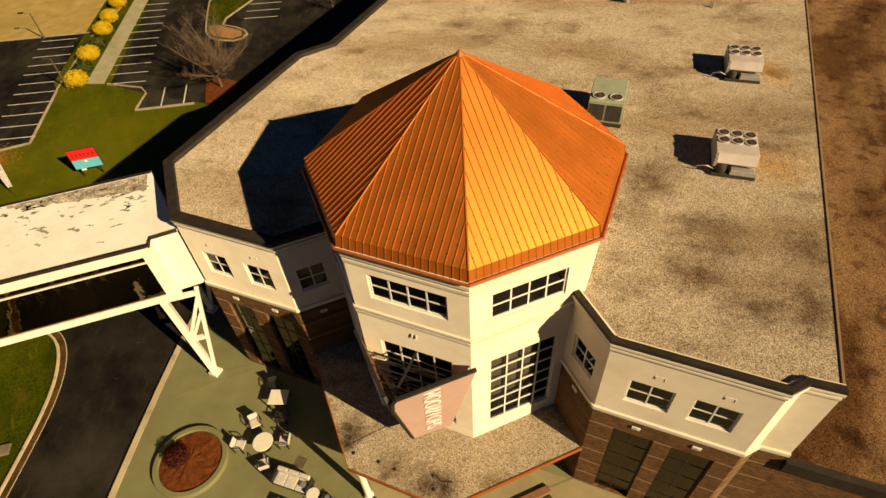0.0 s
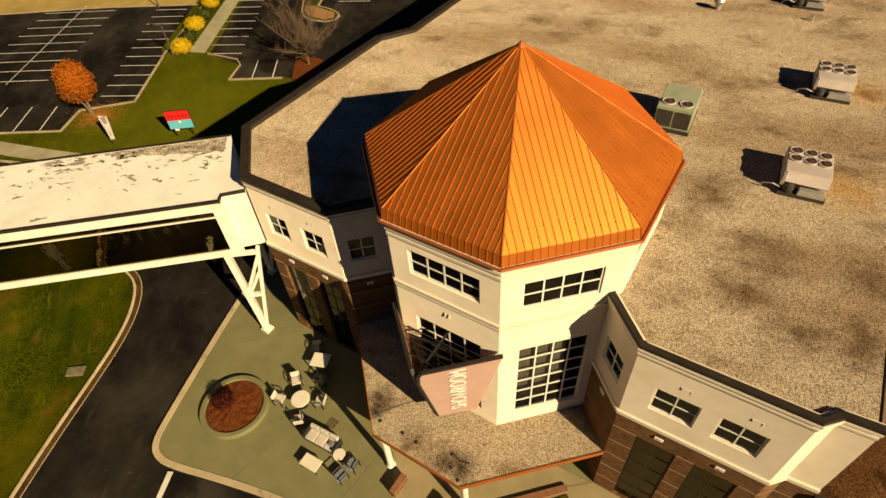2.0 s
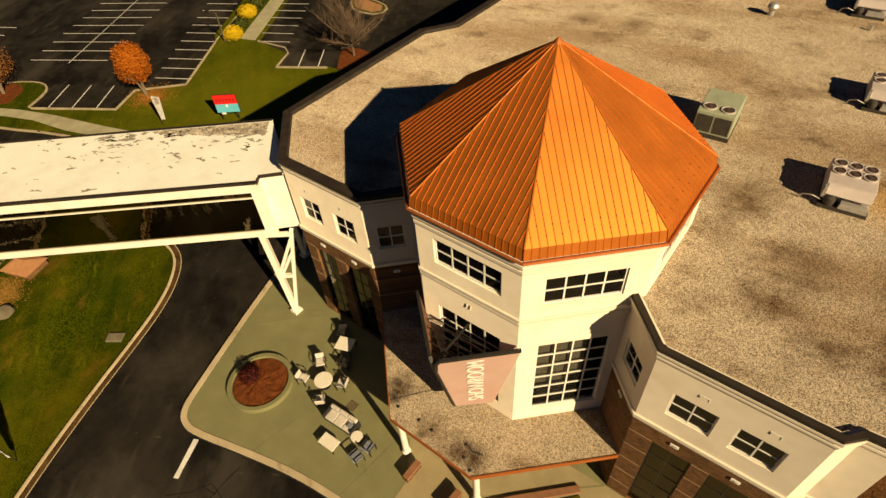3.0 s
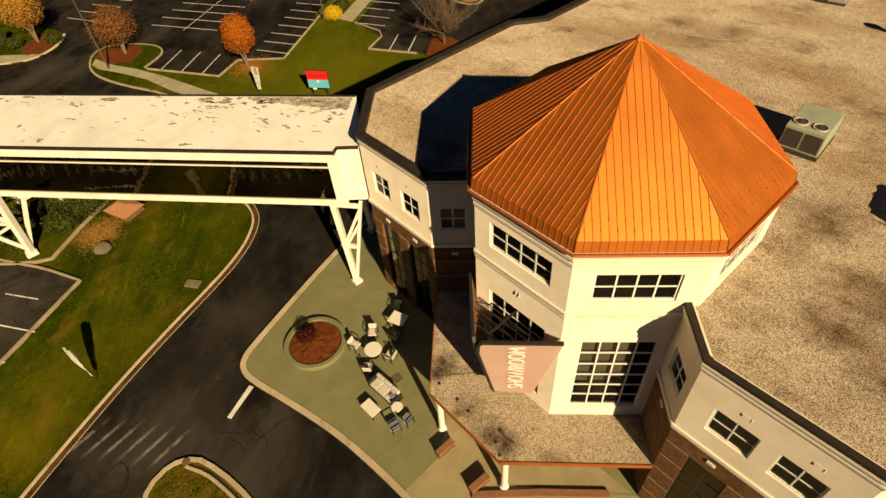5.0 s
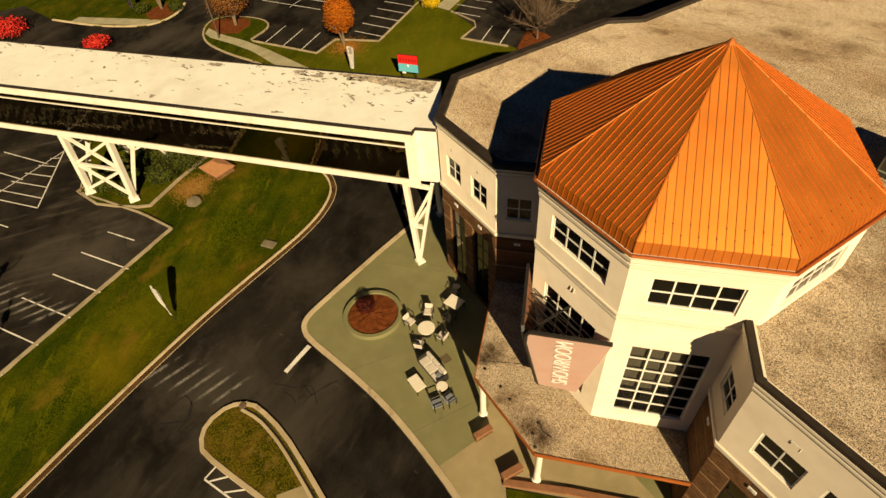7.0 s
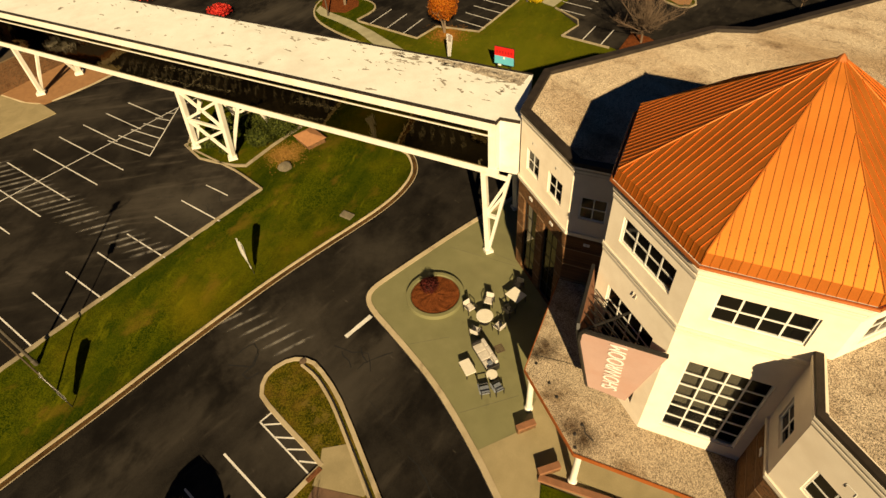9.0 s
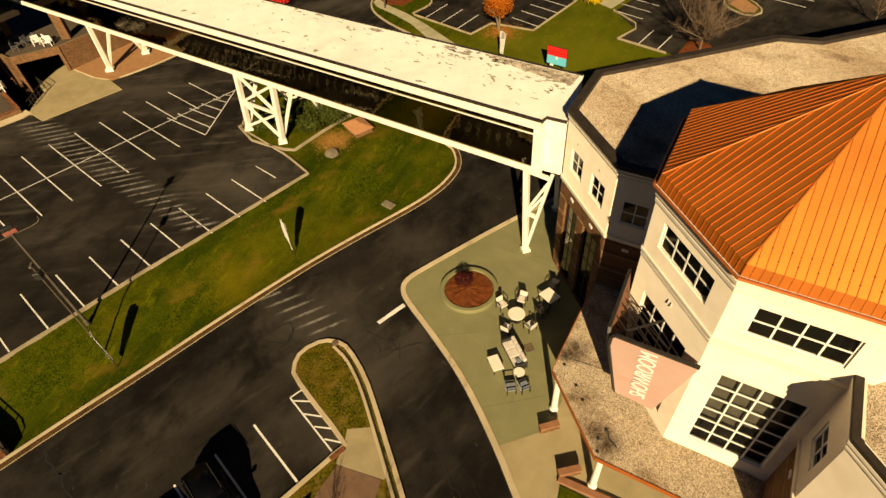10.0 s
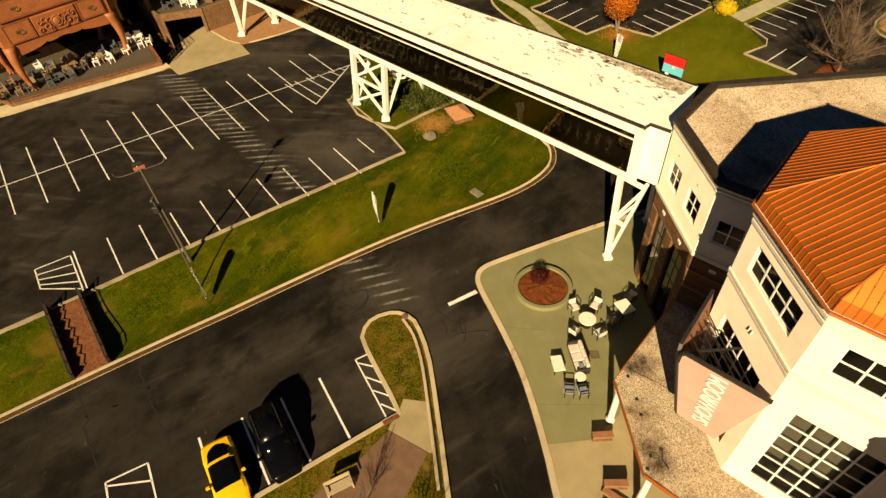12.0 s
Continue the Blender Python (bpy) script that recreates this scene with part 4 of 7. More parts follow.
for i in range(300):
    x, y = random.uniform(0.3, 62), random.choice((random.uniform(0.4, BWID - 0.3), BWID - 0.2 - abs(random.gauss(0, 0.8))))
    if i < 120:
        x, y = random.uniform(0.2, 12), BWID - 0.25 - abs(random.gauss(0, 1.6)) % (BWID - 0.6)
    w = random.choice((0.1, 0.16, 0.22, 0.3, 0.45)) * random.uniform(0.8, 1.5)
    d = w * random.uniform(0.22, 0.55) + 0.03
    _bm = bmesh.new()
    n = 16
    lobe = random.uniform(0, 6.28)
    ring = []
    for k in range(n):
        a = k * 6.283 / n
        r = (0.55 + 0.3 * math.sin(2 * a + lobe) + 0.2 * math.sin(5 * a + 2 * lobe)) * random.uniform(0.7, 1.15)
        ring.append((x + w * r * math.cos(a) + 0.5 * d * math.sin(a), y + d * r * math.sin(a)))
    _bm.faces.new([_bm.verts.new(BR @ Vector((px, py, 12.104))) for px, py in ring])
    part("peeled_patch", _bm, PEELED, bridge)
for x, y, w, d in ((17.5, BWID - 0.6, 0.95, 0.32), (8.9, BWID - 0.9, 0.7, 0.25), (10.6, BWID - 0.5, 0.5, 0.2), (24.0, BWID - 0.35, 0.6, 0.16)):
    _bm = bmesh.new()
    ring = [(x + w * math.cos(k * 0.2855) * (0.7 + 0.45 * noise.noise(Vector((x, k * 0.9, 0)))), y + d * math.sin(k * 0.2855) * (0.75 + 0.5 * noise.noise(Vector((k * 0.7, x, 3))))) for k in range(22)]
    _bm.faces.new([_bm.verts.new(BR @ Vector((px, py, 12.105))) for px, py in ring])
    part("peeled_patch", _bm, PEELED, bridge)
_bm = bmesh.new()
_n = 40
_ring = [(0.15, BWID - 0.2)] + [(0.15 + 7.5 * k / _n, BWID - 0.2 - (1.5 * (1 - k / _n) ** 0.6 + 0.25 * noise.noise(Vector((k * 0.6, 0, 0)))) ) for k in range(_n + 1)] + [(7.6, BWID - 0.2)]
_bm.faces.new([_bm.verts.new(BR @ Vector((x, y, 12.103))) for x, y in _ring])
part("stained_patch", _bm, surface("stained_membrane", (0.06, 0.042, 0.027), (0.50, 0.43, 0.33), 2.2, 0.9, 0.3, 9, spread=0.10), bridge, "brown stained corner of the roof")

# ---- things on the roof ----
AC_GREY = surface("grey_cabinet_paint", (0.43, 0.37, 0.35), (0.52, 0.46, 0.43), 2, 0.55, 0.05, 30, stain=(0.3, 0.24, 0.2), stain_scale=0.8, stain_amount=0.4)
AC_GREEN = surface("pale_green_cabinet_paint", (0.27, 0.30, 0.21), (0.34, 0.37, 0.26), 2, 0.55, 0.05, 30, stain=(0.2, 0.2, 0.13), stain_scale=0.9, stain_amount=0.5)
COIL = surface("dark_condenser_coil", (0.02, 0.016, 0.012), (0.05, 0.04, 0.03), 4, 0.7, 0.3, 50)
FAN_BROWN = surface("dark_fan_blade", (0.05, 0.03, 0.022), (0.09, 0.055, 0.04), 4, 0.6, 0.05, 30)
GALV = surface("galvanised_metal", (0.42, 0.40, 0.37), (0.58, 0.56, 0.52), 4, 0.4, 0.05, 30, metal=0.6)


def fan(parent, x, y, z, r):
    ring = bmesh.new()
    for k in range(18):
        a0, a1 = k * math.pi / 9, (k + 1) * math.pi / 9
        beam(ring, (x + r * 0.93 * math.cos(a0), y + r * 0.93 * math.sin(a0), z + 0.035), (x + r * 0.93 * math.cos(a1), y + r * 0.93 * math.sin(a1), z + 0.035), 0.05, 0.07)
    part("fan_ring", ring, AC_GREY, parent)
    part("fan_well", lathe(bmesh.new(), [(r * 0.85, z + 0.005), (r * 0.85, z + 0.02)], 18, Matrix.Translation((x, y, 0))), COIL, parent)
    bm = bmesh.new()
    for k in range(4):
        box(bm, (0.05, -0.1, z + 0.03), (r * 0.8, 0.1, z + 0.04), Matrix.Translation((x, y, 0)) @ Matrix.Rotation(k * math.pi / 2 + 0.3, 4, "Z"))
    lathe(bm, [(0.1, z + 0.03), (0.1, z + 0.07)], 10, Matrix.Translation((x, y, 0)))
    part("fan_blade", bm, FAN_BROWN, parent)


def big_ac(at, turn):
    u = root("rooftop_air_conditioner", "long pinkish-grey rooftop air conditioner with six fans on the gravel roof", "air conditioner", "large rooftop units", at=at, turn=turn)
    part("skid", box(bmesh.new(), (-1.0, -1.45, 0), (1.0, 1.22, 0.16)), COIL, u)
    part("body", bevelled(box(bmesh.new(), (-0.97, -0.92, 0.16), (0.97, 1.2, 1.08)), 0.025), AC_GREY, u)
    bm = bmesh.new()
    rows = [[bm.verts.new((x, y, z)) for y, z in ((-0.9, 1.06), (-1.22, 0.66), (-1.16, 0.58), (-0.9, 0.62))] for x in (-0.86, 0.95)]
    for k in range(4):
        bm.faces.new((rows[0][k], rows[0][(k + 1) % 4], rows[1][(k + 1) % 4], rows[1][k]))
    bm.faces.new(rows[0][::-1]), bm.faces.new(rows[1])
    part("sloped_hood", bm, AC_GREY, u)
    part("lower_cabinet", bevelled(box(bmesh.new(), (-0.2, -1.42, 0.16), (0.95, -0.9, 0.42), None, 0.04), 0.02), GALV, u)
    part("control_box", bevelled(box(bmesh.new(), (-1.0, -1.2, 0.4), (-0.84, -0.88, 0.95)), 0.02), GALV, u)
    part("compressor", lathe(bmesh.new(), [(0.22, 0.16), (0.25, 0.35), (0.22, 0.55), (0.08, 0.62)], 14, Matrix.Translation((-0.6, -1.2, 0))), COIL, u)
    part("coil", box(bmesh.new(), (-0.9, 1.19, 0.3), (0.9, 1.23, 1.0)), COIL, u)
    bm = bmesh.new()
    for a, b in (((-0.9, -1.25, 0.3), (-1.35, -1.35, 0.5)), ((-1.35, -1.35, 0.5), (-1.7, -1.25, 0.35)), ((-1.7, -1.25, 0.35), (-1.75, -1.1, 0.02))):
        beam(bm, a, b, 0.06, sides=8)
    part("pipe", bm, GALV, u)
    for x in (-0.62, 0, 0.62):
        for y in (0.18, 0.84):
            fan(u, x, y, 1.08, 0.3)
    return u


big_ac((11.35, 8.35, ROOF_Z), 5)
big_ac((11.45, 18.15, ROOF_Z), 5)
big_ac((-1.8, 30.5, ROOF_Z), 10)
big_ac((8.6, 30.8, ROOF_Z), 5)
u = root("rooftop_air_conditioner", "pale green rooftop air conditioner with two fans", "air conditioner", at=(4.55, 10.6, ROOF_Z), turn=4)
part("skid", box(bmesh.new(), (-0.98, -1.05, 0), (0.98, 1.6, 0.2)), COIL, u)
part("body", bevelled(box(bmesh.new(), (-0.95, -1.0, 0.2), (0.95, 1.55, 1.5)), 0.03), AC_GREEN, u)
for x in (-0.46, 0.46):
    part("coil_panel", box(bmesh.new(), (x - 0.4, -1.03, 0.35), (x + 0.4, -0.99, 1.3)), COIL, u, "dark coil grille")
    fan(u, x, -0.45, 1.5, 0.36)
for x, y in ((3.1, 26.9),):
    v = root("roof_vent", "small galvanised turbine vent on the roof", "vent", at=(x, y, ROOF_Z))
    part("stack", lathe(bmesh.new(), [(0.2, 0), (0.2, 0.35)], 14), GALV, v)
    part("turbine", lathe(bmesh.new(), [(0.2, 0.35), (0.36, 0.5), (0.4, 0.65), (0.3, 0.82), (0.08, 0.9)], 16), GALV, v)
for x, y in ((9.25, 27.5),):
    tagged(link_mesh("roof_pipe", lathe(bmesh.new(), [(0.09, ROOF_Z), (0.09, ROOF_Z + 0.3), (0.11, ROOF_Z + 0.3), (0.11, ROOF_Z + 0.36)], 12, Matrix.Translation((x, y, 0))), GALV), "short vent pipe through the gravel", "pipe", "vent pipes")

# small wall fittings
LAMP_WHITE = surface("white_fitting", (0.7, 0.68, 0.62), (0.78, 0.76, 0.7), 5, 0.4, 0.0, 30)
for p0, p1, us in ((RIGHT[1], RIGHT[2], (1.93, 4.45)), (LEFT[4], LEFT[5], (1.7, 4.3)), (LEFT[5], LEFT[6], (1.3,)), (RIGHT[0], RIGHT[1], (1.3,))):
    for uu in us:
        m = face_frame(p0, p1, uu, 7.4)
        l = root("wall_light", "small white bulkhead light on the brick", "wall light", "bulkhead lights")
        l.matrix_basis = m
        part("housing", bevelled(box(bmesh.new(), (-0.19, -0.06, -0.11), (0.19, 0.0, 0.11)), 0.02), LAMP_WHITE, l)
        part("lens", box(bmesh.new(), (-0.06, -0.07, -0.05), (0.06, -0.055, 0.05)), AC_GREY, l)
# Sign brackets over the wing windows: a white hook and dark stub, no lamp.
for p0, p1, us in ((RIGHT[1], RIGHT[2], (1.85, 4.35)), (LEFT[4], LEFT[5], (1.45, 4.15))):
    for uu in us:
        m = face_frame(p0, p1, uu, 11.55)
        l = root("window_bracket", "thin white bracket with a dark stub above a window", "wall light", "gooseneck lights")
        l.matrix_basis = m
        bm = bmesh.new()
        for a, b in (((0, 0.0, 0), (0, 0.0, 0.1)), ((0, 0.0, 0.1), (0.38, 0.0, 0.1)), ((0.38, 0.0, 0.1), (0.38, 0.0, -0.12))):
            beam(bm, a, b, 0.03, sides=6)
        part("arm", bm, LAMP_WHITE, l)
        part("shade", box(bmesh.new(), (-0.03, -0.012, -0.1), (0.03, 0.0, 0.06), None, 0.003), BLACK_METAL, l)
m = face_frame(_c[0], _c[1], 2.57, 11.5)
for pts in (((0.0, -0.02, 0.15), (0.0, -0.05, -0.12)), ((0.2, -0.02, 0.15), (0.2, -0.05, -0.12))):
    tagged(link_mesh("wall_bracket", beam(bmesh.new(), m @ Vector(pts[0]), m @ Vector(pts[1]), 0.035), TRIM), "small bracket on the tower wall", "bracket", "tower brackets")

# ---- prow-shaped sign over the entrance ----
SIGN_FACE = surface("salmon_sign_panel", (0.44, 0.29, 0.245), (0.50, 0.335, 0.285), 0.8, 0.6, 0.04, 20, stain=(0.43, 0.24, 0.18), stain_scale=0.5, stain_amount=0.4)
SIGN_RUST = surface("rusted_sign_back", (0.10, 0.04, 0.02), (0.24, 0.10, 0.045), 2.5, 0.8, 0.2, 15)
sign = root("prow_sign", "two-sided prow-shaped salmon sign on a dark steel frame", "sign")
PR = [Vector((0.03, -9.05, 10.52)), Vector((2.88, -6.44, 10.70)), Vector((1.47, -6.42, 4.80)), Vector((0.03, -7.78, 4.94))]


def prow_panel(sx, material):
    pts = [Vector((p.x * sx, p.y, p.z)) for p in PR]
    n = (pts[1] - pts[0]).cross(pts[3] - pts[0]).normalized() * 0.05
    top = [pts[0].lerp(pts[3], 0.16), pts[0].lerp(pts[3], 0.05) * 0.97 + pts[1] * 0.03, pts[0].lerp(pts[1], 0.08), pts[1], pts[1].lerp(pts[2], 0.1), pts[2], pts[3]]
    bm = bmesh.new()
    a = [bm.verts.new(p - n) for p in top]
    b = [bm.verts.new(p + n) for p in top]
    bm.faces.new(a)
    bm.faces.new(b[::-1])
    for i in range(len(a)):
        j = (i + 1) % len(a)
        bm.faces.new((a[i], b[i], b[j], a[j]))
    ob = part("sign_panel", bm, material, sign)
    bm = bmesh.new()
    for i in range(len(top)):
        if i in (0, 1, 2, 6):
            beam(bm, top[i], top[(i + 1) % len(top)], 0.15)
    part("edge_frame", bm, BLACK_METAL, sign)
    return pts


_pr = prow_panel(1, SIGN_FACE)
_pl = prow_panel(-1, SIGN_RUST)
for t in (0.12, 0.34, 0.56, 0.78):
    a, b = _pr[0].lerp(_pr[1], t), _pl[0].lerp(_pl[1], t)
    a, b = a.lerp(b, 0.12 + 0.25 * (t < 0.2)), b.lerp(a, 0.12 + 0.25 * (t < 0.2))
    for dz in (0.25, 0.8):
        part("strut", beam(bmesh.new(), a - Vector((0, 0, dz)), b - Vector((0, 0, dz)), 0.045), BLACK_METAL, sign)
    part("strut", beam(bmesh.new(), a - Vector((0, 0, 0.25)), b - Vector((0, 0, 0.8)), 0.035), BLACK_METAL, sign)
part("strut", beam(bmesh.new(), (0, -8.9, 10.2), (0, -6.2, 10.2), 0.09), BLACK_METAL, sign)
# lettering, set upright along the panel
_cu = bpy.data.curves.new("lettering", "FONT")
_cu.body, _cu.size, _cu.align_x, _cu.align_y, _cu.extrude = "SHOWROOM", 1.0, "CENTER", "CENTER", 0.012
_tmp = bpy.data.objects.new("lettering", _cu)
scene.collection.objects.link(_tmp)
bpy.context.view_layer.update()
_me = bpy.data.meshes.new_from_object(_tmp.evaluated_get(bpy.context.evaluated_depsgraph_get()))
bpy.data.objects.remove(_tmp)
WHITE_LETTER = surface("white_lettering", (0.74, 0.71, 0.66), (0.8, 0.77, 0.72), 5, 0.5, 0.0, 30)
_me.materials.append(WHITE_LETTER)
_lt = new("lettering", _me)
_lt.parent = sign
_up = Vector((0.49, -0.64, 4.87)).normalized()
_nn = (_pr[1] - _pr[0]).cross(_pr[0] - _pr[3]).normalized()
_ex = _up.cross(_nn)
_mid = Vector((1.165, -7.41, 7.95))
_mid += _nn * (0.075 - (_mid - _pr[0]).dot(_nn))
_rot = Matrix((_up, -_ex, _nn)).transposed().to_4x4()
_w = max(v.co.x for v in _me.vertices) - min(v.co.x for v in _me.vertices)
_lt.matrix_basis = Matrix.Translation(_mid) @ _rot @ Matrix.Diagonal((4.75 / _w, 1.12, 1, 1))

# ---- small things on the canopy ----
_bm = bmesh.new()
strip(_bm, [(-3.28, -9.01), (-2.55, -8.15), (-1.83, -7.3)], 0.035, 3.9, 3.932, flat, step=0.4)
tagged(link_mesh("trim", _bm, BLACK_METAL), "dark open joint across the canopy gravel", "joint", kind="structure")
_bm = bmesh.new()
strip(_bm, [(1.55, -8.75), (1.9, -8.9), (2.45, -8.75)], 0.07, 3.9, 3.95, flat, step=0.3)
tagged(link_mesh("debris_strip", _bm, BLACK_METAL), "dark strip of debris on the canopy gravel", "debris")
for x, y in ((-2.75, -9.2), (-1.35, -9.15), (-0.45, -9.2), (1.45, -8.8), (1.75, -9.4), (2.35, -9.75)):
    tagged(link_mesh("roof_drain", lathe(bmesh.new(), [(0.09, 3.9), (0.09, 3.95), (0.05, 3.97)], 12, Matrix.Translation((x, y, 0))), BLACK_METAL), "small dark drain cap in the canopy gravel", "drain", "canopy drains")

# ---- plaza: planter, furniture, drain, brick knee walls ----
planter = root("round_planter", "round concrete-edged planting bed filled with red-brown mulch", "planter", at=(-12.72, -11.8, 0.13))
part("rim", lathe(bmesh.new(), [(1.78, 0.0), (2.12, 0.0), (2.12, 0.26), (2.08, 0.3), (1.83, 0.3), (1.78, 0.26), (1.78, 0.04)], 48), CONCRETE, planter)
_bm = bmesh.new()
_rings = []
for i, r in enumerate((0.0, 0.5, 1.0, 1.4, 1.75)):
    _rings.append([_bm.verts.new((r * math.cos(k * 6.2832 / 28), r * math.sin(k * 6.2832 / 28), 0.2 + 0.12 * (1 - r / 1.75) + random.uniform(-0.03, 0.03))) for k in range(28)] if r else [_bm.verts.new((0, 0, 0.34))])
for k in range(28):
    _bm.faces.new((_rings[0][0], _rings[1][k], _rings[1][(k + 1) % 28]))
    for a, b in zip(_rings[1:], _rings[2:]):
        _bm.faces.new((a[k], b[k], b[(k + 1) % 28], a[(k + 1) % 28]))
part("mulch_bed", _bm, MULCH, planter, "red-brown bark mulch")

WEAVE = surface("pale_woven_seat", (0.42, 0.38, 0.33), (0.62, 0.57, 0.50), 8, 0.8, 0.3, 60)
TABLE_TOP = surface("cream_table_top", (0.66, 0.61, 0.50), (0.76, 0.71, 0.60), 4, 0.45, 0.02, 30)
BLUE_GREY = surface("blue_grey_cushion", (0.11, 0.125, 0.15), (0.19, 0.205, 0.235), 8, 0.85, 0.25, 50)
PZ = 0.13


def chair_at(x, y, turn, cushion=WEAVE, label="black metal patio chair with a pale woven seat"):
    c = root("patio_chair", label, "chair", "patio chairs", at=(x, y, PZ), turn=turn)
    part("seat", bevelled(box(bmesh.new(), (-0.29, -0.28, 0.38), (0.29, 0.28, 0.47)), 0.03), cushion, c)
    part("backrest", bevelled(box(bmesh.new(), (-0.28, 0.24, 0.46), (0.28, 0.31, 0.92), Matrix.Rotation(radians(-8), 4, "X")), 0.025), cushion, c)
    for sx in (-1, 1):
        part("armrest", bevelled(box(bmesh.new(), (sx * 0.33 - 0.03, -0.26, 0.62), (sx * 0.33 + 0.03, 0.3, 0.66)), 0.01), BLACK_METAL, c)
        for yy in (-0.25, 0.29):
            part("leg", beam(bmesh.new(), (sx * 0.33, yy, 0), (sx * 0.33, yy, 0.64), 0.045), BLACK_METAL, c)
    return c


def round_table(x, y, r, h, label):
    t = root("round_table", label, "table", at=(x, y, PZ))
    part("tabletop", lathe(bmesh.new(), [(r - 0.03, h - 0.04), (r, h - 0.03), (r, h), (r - 0.02, h + 0.01)], 36), TABLE_TOP, t)
    part("pedestal", lathe(bmesh.new(), [(r * 0.55, 0), (r * 0.55, 0.03), (0.05, 0.06), (0.045, h - 0.04)], 18), BLACK_METAL, t)
    return t


def square_table(x, y, w, d, h, turn, label):
    t = root("table", label, "table", at=(x, y, PZ), turn=turn)
    part("tabletop", bevelled(box(bmesh.new(), (-w / 2, -d / 2, h - 0.05), (w / 2, d / 2, h)), 0.015), TABLE_TOP, t)
    for sx in (-1, 1):
        for sy in (-1, 1):
            part("leg", beam(bmesh.new(), (sx * (w / 2 - 0.06), sy * (d / 2 - 0.06), 0), (sx * (w / 2 - 0.06), sy * (d / 2 - 0.06), h - 0.04), 0.06), BLACK_METAL, t)
    return t


round_table(-9.15, -9.5, 0.58, 0.74, "round cream table among four patio chairs")
for x, y in ((-10.45, -10.05), (-10.45, -8.6), (-8.5, -10.45), (-8.2, -8.9)):
    chair_at(x, y, math.degrees(math.atan2(-9.5 - y, -9.15 - x)) + 90 + random.uniform(-12, 12))
square_table(-9.95, -6.75, 1.15, 1.0, 0.74, 20, "square cream table half in the building's shade")
for x, y, t in ((-9.15, -7.65, 200), (-10.85, -6.1, 40)):
    chair_at(x, y, t, BLACK_METAL, "black metal patio chair in the shade")
square_table(-6.05, -12.1, 1.15, 0.72, 0.5, 3, "low rectangular cream coffee table")
sofa = root("patio_sofa", "long patio sofa with grey-white cushions", "sofa", at=(-6.45, -10.68, PZ), turn=4)
part("base", bevelled(box(bmesh.new(), (-1.0, -0.42, 0.08), (1.0, 0.42, 0.3)), 0.03), BLACK_METAL, sofa)
for x in (-0.66, 0.0, 0.66):
    part("cushion", bevelled(box(bmesh.new(), (x - 0.32, -0.42, 0.3), (x + 0.32, 0.24, 0.46)), 0.05, 2), WEAVE, sofa)
    part("back_cushion", bevelled(box(bmesh.new(), (x - 0.32, 0.2, 0.42), (x + 0.32, 0.42, 0.85)), 0.05, 2), WEAVE, sofa)
for sx in (-1, 1):
    part("arm", bevelled(box(bmesh.new(), (sx * 1.06 - 0.08, -0.42, 0.08), (sx * 1.06 + 0.08, 0.42, 0.62)), 0.02), BLACK_METAL, sofa)
part("throw_pillow", bevelled(box(bmesh.new(), (0.55, -0.2, 0.46), (0.9, 0.1, 0.58)), 0.05, 2), BLUE_GREY, sofa)
round_table(-4.95, -10.92, 0.36, 0.5, "small round cream side table")
chair_at(-4.15, -11.75, 170, BLUE_GREY, "low lounge chair with blue-grey cushions")
chair_at(-4.0, -10.95, 185, BLUE_GREY, "low lounge chair with blue-grey cushions")

drain = root("drain_grate", "square rusty drain grate in the plaza", "drain", at=(-6.78, -9.52, PZ))
RUST = surface("rusty_iron", (0.07, 0.045, 0.025), (0.13, 0.085, 0.05), 6, 0.85, 0.3, 40)
part("frame", wall_face(bmesh.new(), (-0.3, 0), (0.3, 0), -0.3, 0.3, [(-0.0 + 0.05, 0.55, -0.25, 0.25)], 0.02), RUST, drain).matrix_basis = Matrix.Rotation(math.pi / 2, 4, "X") @ Matrix.Translation((0, 0, 0)) @ Matrix.Translation((0, 0, 0))
for i in range(7):
    part("bar", box(bmesh.new(), (-0.25 + i * 0.08, -0.27, 0.0), (-0.22 + i * 0.08, 0.27, 0.02)), RUST, drain)

# brick knee walls with caps under the canopy edge
CAP_BRICK = surface("brick_cap", (0.17, 0.073, 0.032), (0.27, 0.12, 0.055), 3, 0.85, 0.2, 25)


def knee_wall(line, h=0.85):
    bm = bmesh.new()
    strip(bm, line, 0.3, PZ - 0.05, h, flat, step=9)
    k = root("knee_wall", "low brick wall with a brick cap beside the entrance", "wall", "knee walls")
    part("brick_face", bm, BRICK, k)
    bm = bmesh.new()
    strip(bm, line, 0.42, h, h + 0.12, flat, step=9)
    part("cap", bm, CAP_BRICK, k)


knee_wall([(-1.1, -11.1), (-1.08, -9.95)], 0.6)
knee_wall([(1.7, -9.9), (1.6, -11.15)], 0.6)
knee_wall([(1.75, -11.2), (4.21, -8.44), (6.74, -5.9)], 0.2)
slab("planting_bed", [(2.1, -11.25), (6.9, -6.2), (8.6, -7.8), (4.2, -12.6)], 0.0, 0.2, GRASS, "small grassed bed behind the knee wall", "bed")
slab("entrance_apron", [(-1.0, -13.78), (16, -13.3), (16, -4.9), (7.8, -4.9), (2.6, -9.4), (-2.6, -9.0), (-1.1, -11.0)], 0.05, 0.138, APRON, "pale concrete entrance apron", "pavement")
slab("canopy_floor", [(-7.0, -5.4), (-2.7, -9.05), (2.6, -9.35), (7.5, -5.0)], 0.05, 0.142, APRON, "tan concrete floor under the canopy", "pavement")
JOINT = surface("concrete_joint", (0.09, 0.085, 0.05), (0.13, 0.12, 0.07), 4, 0.9, 0.1, 30)
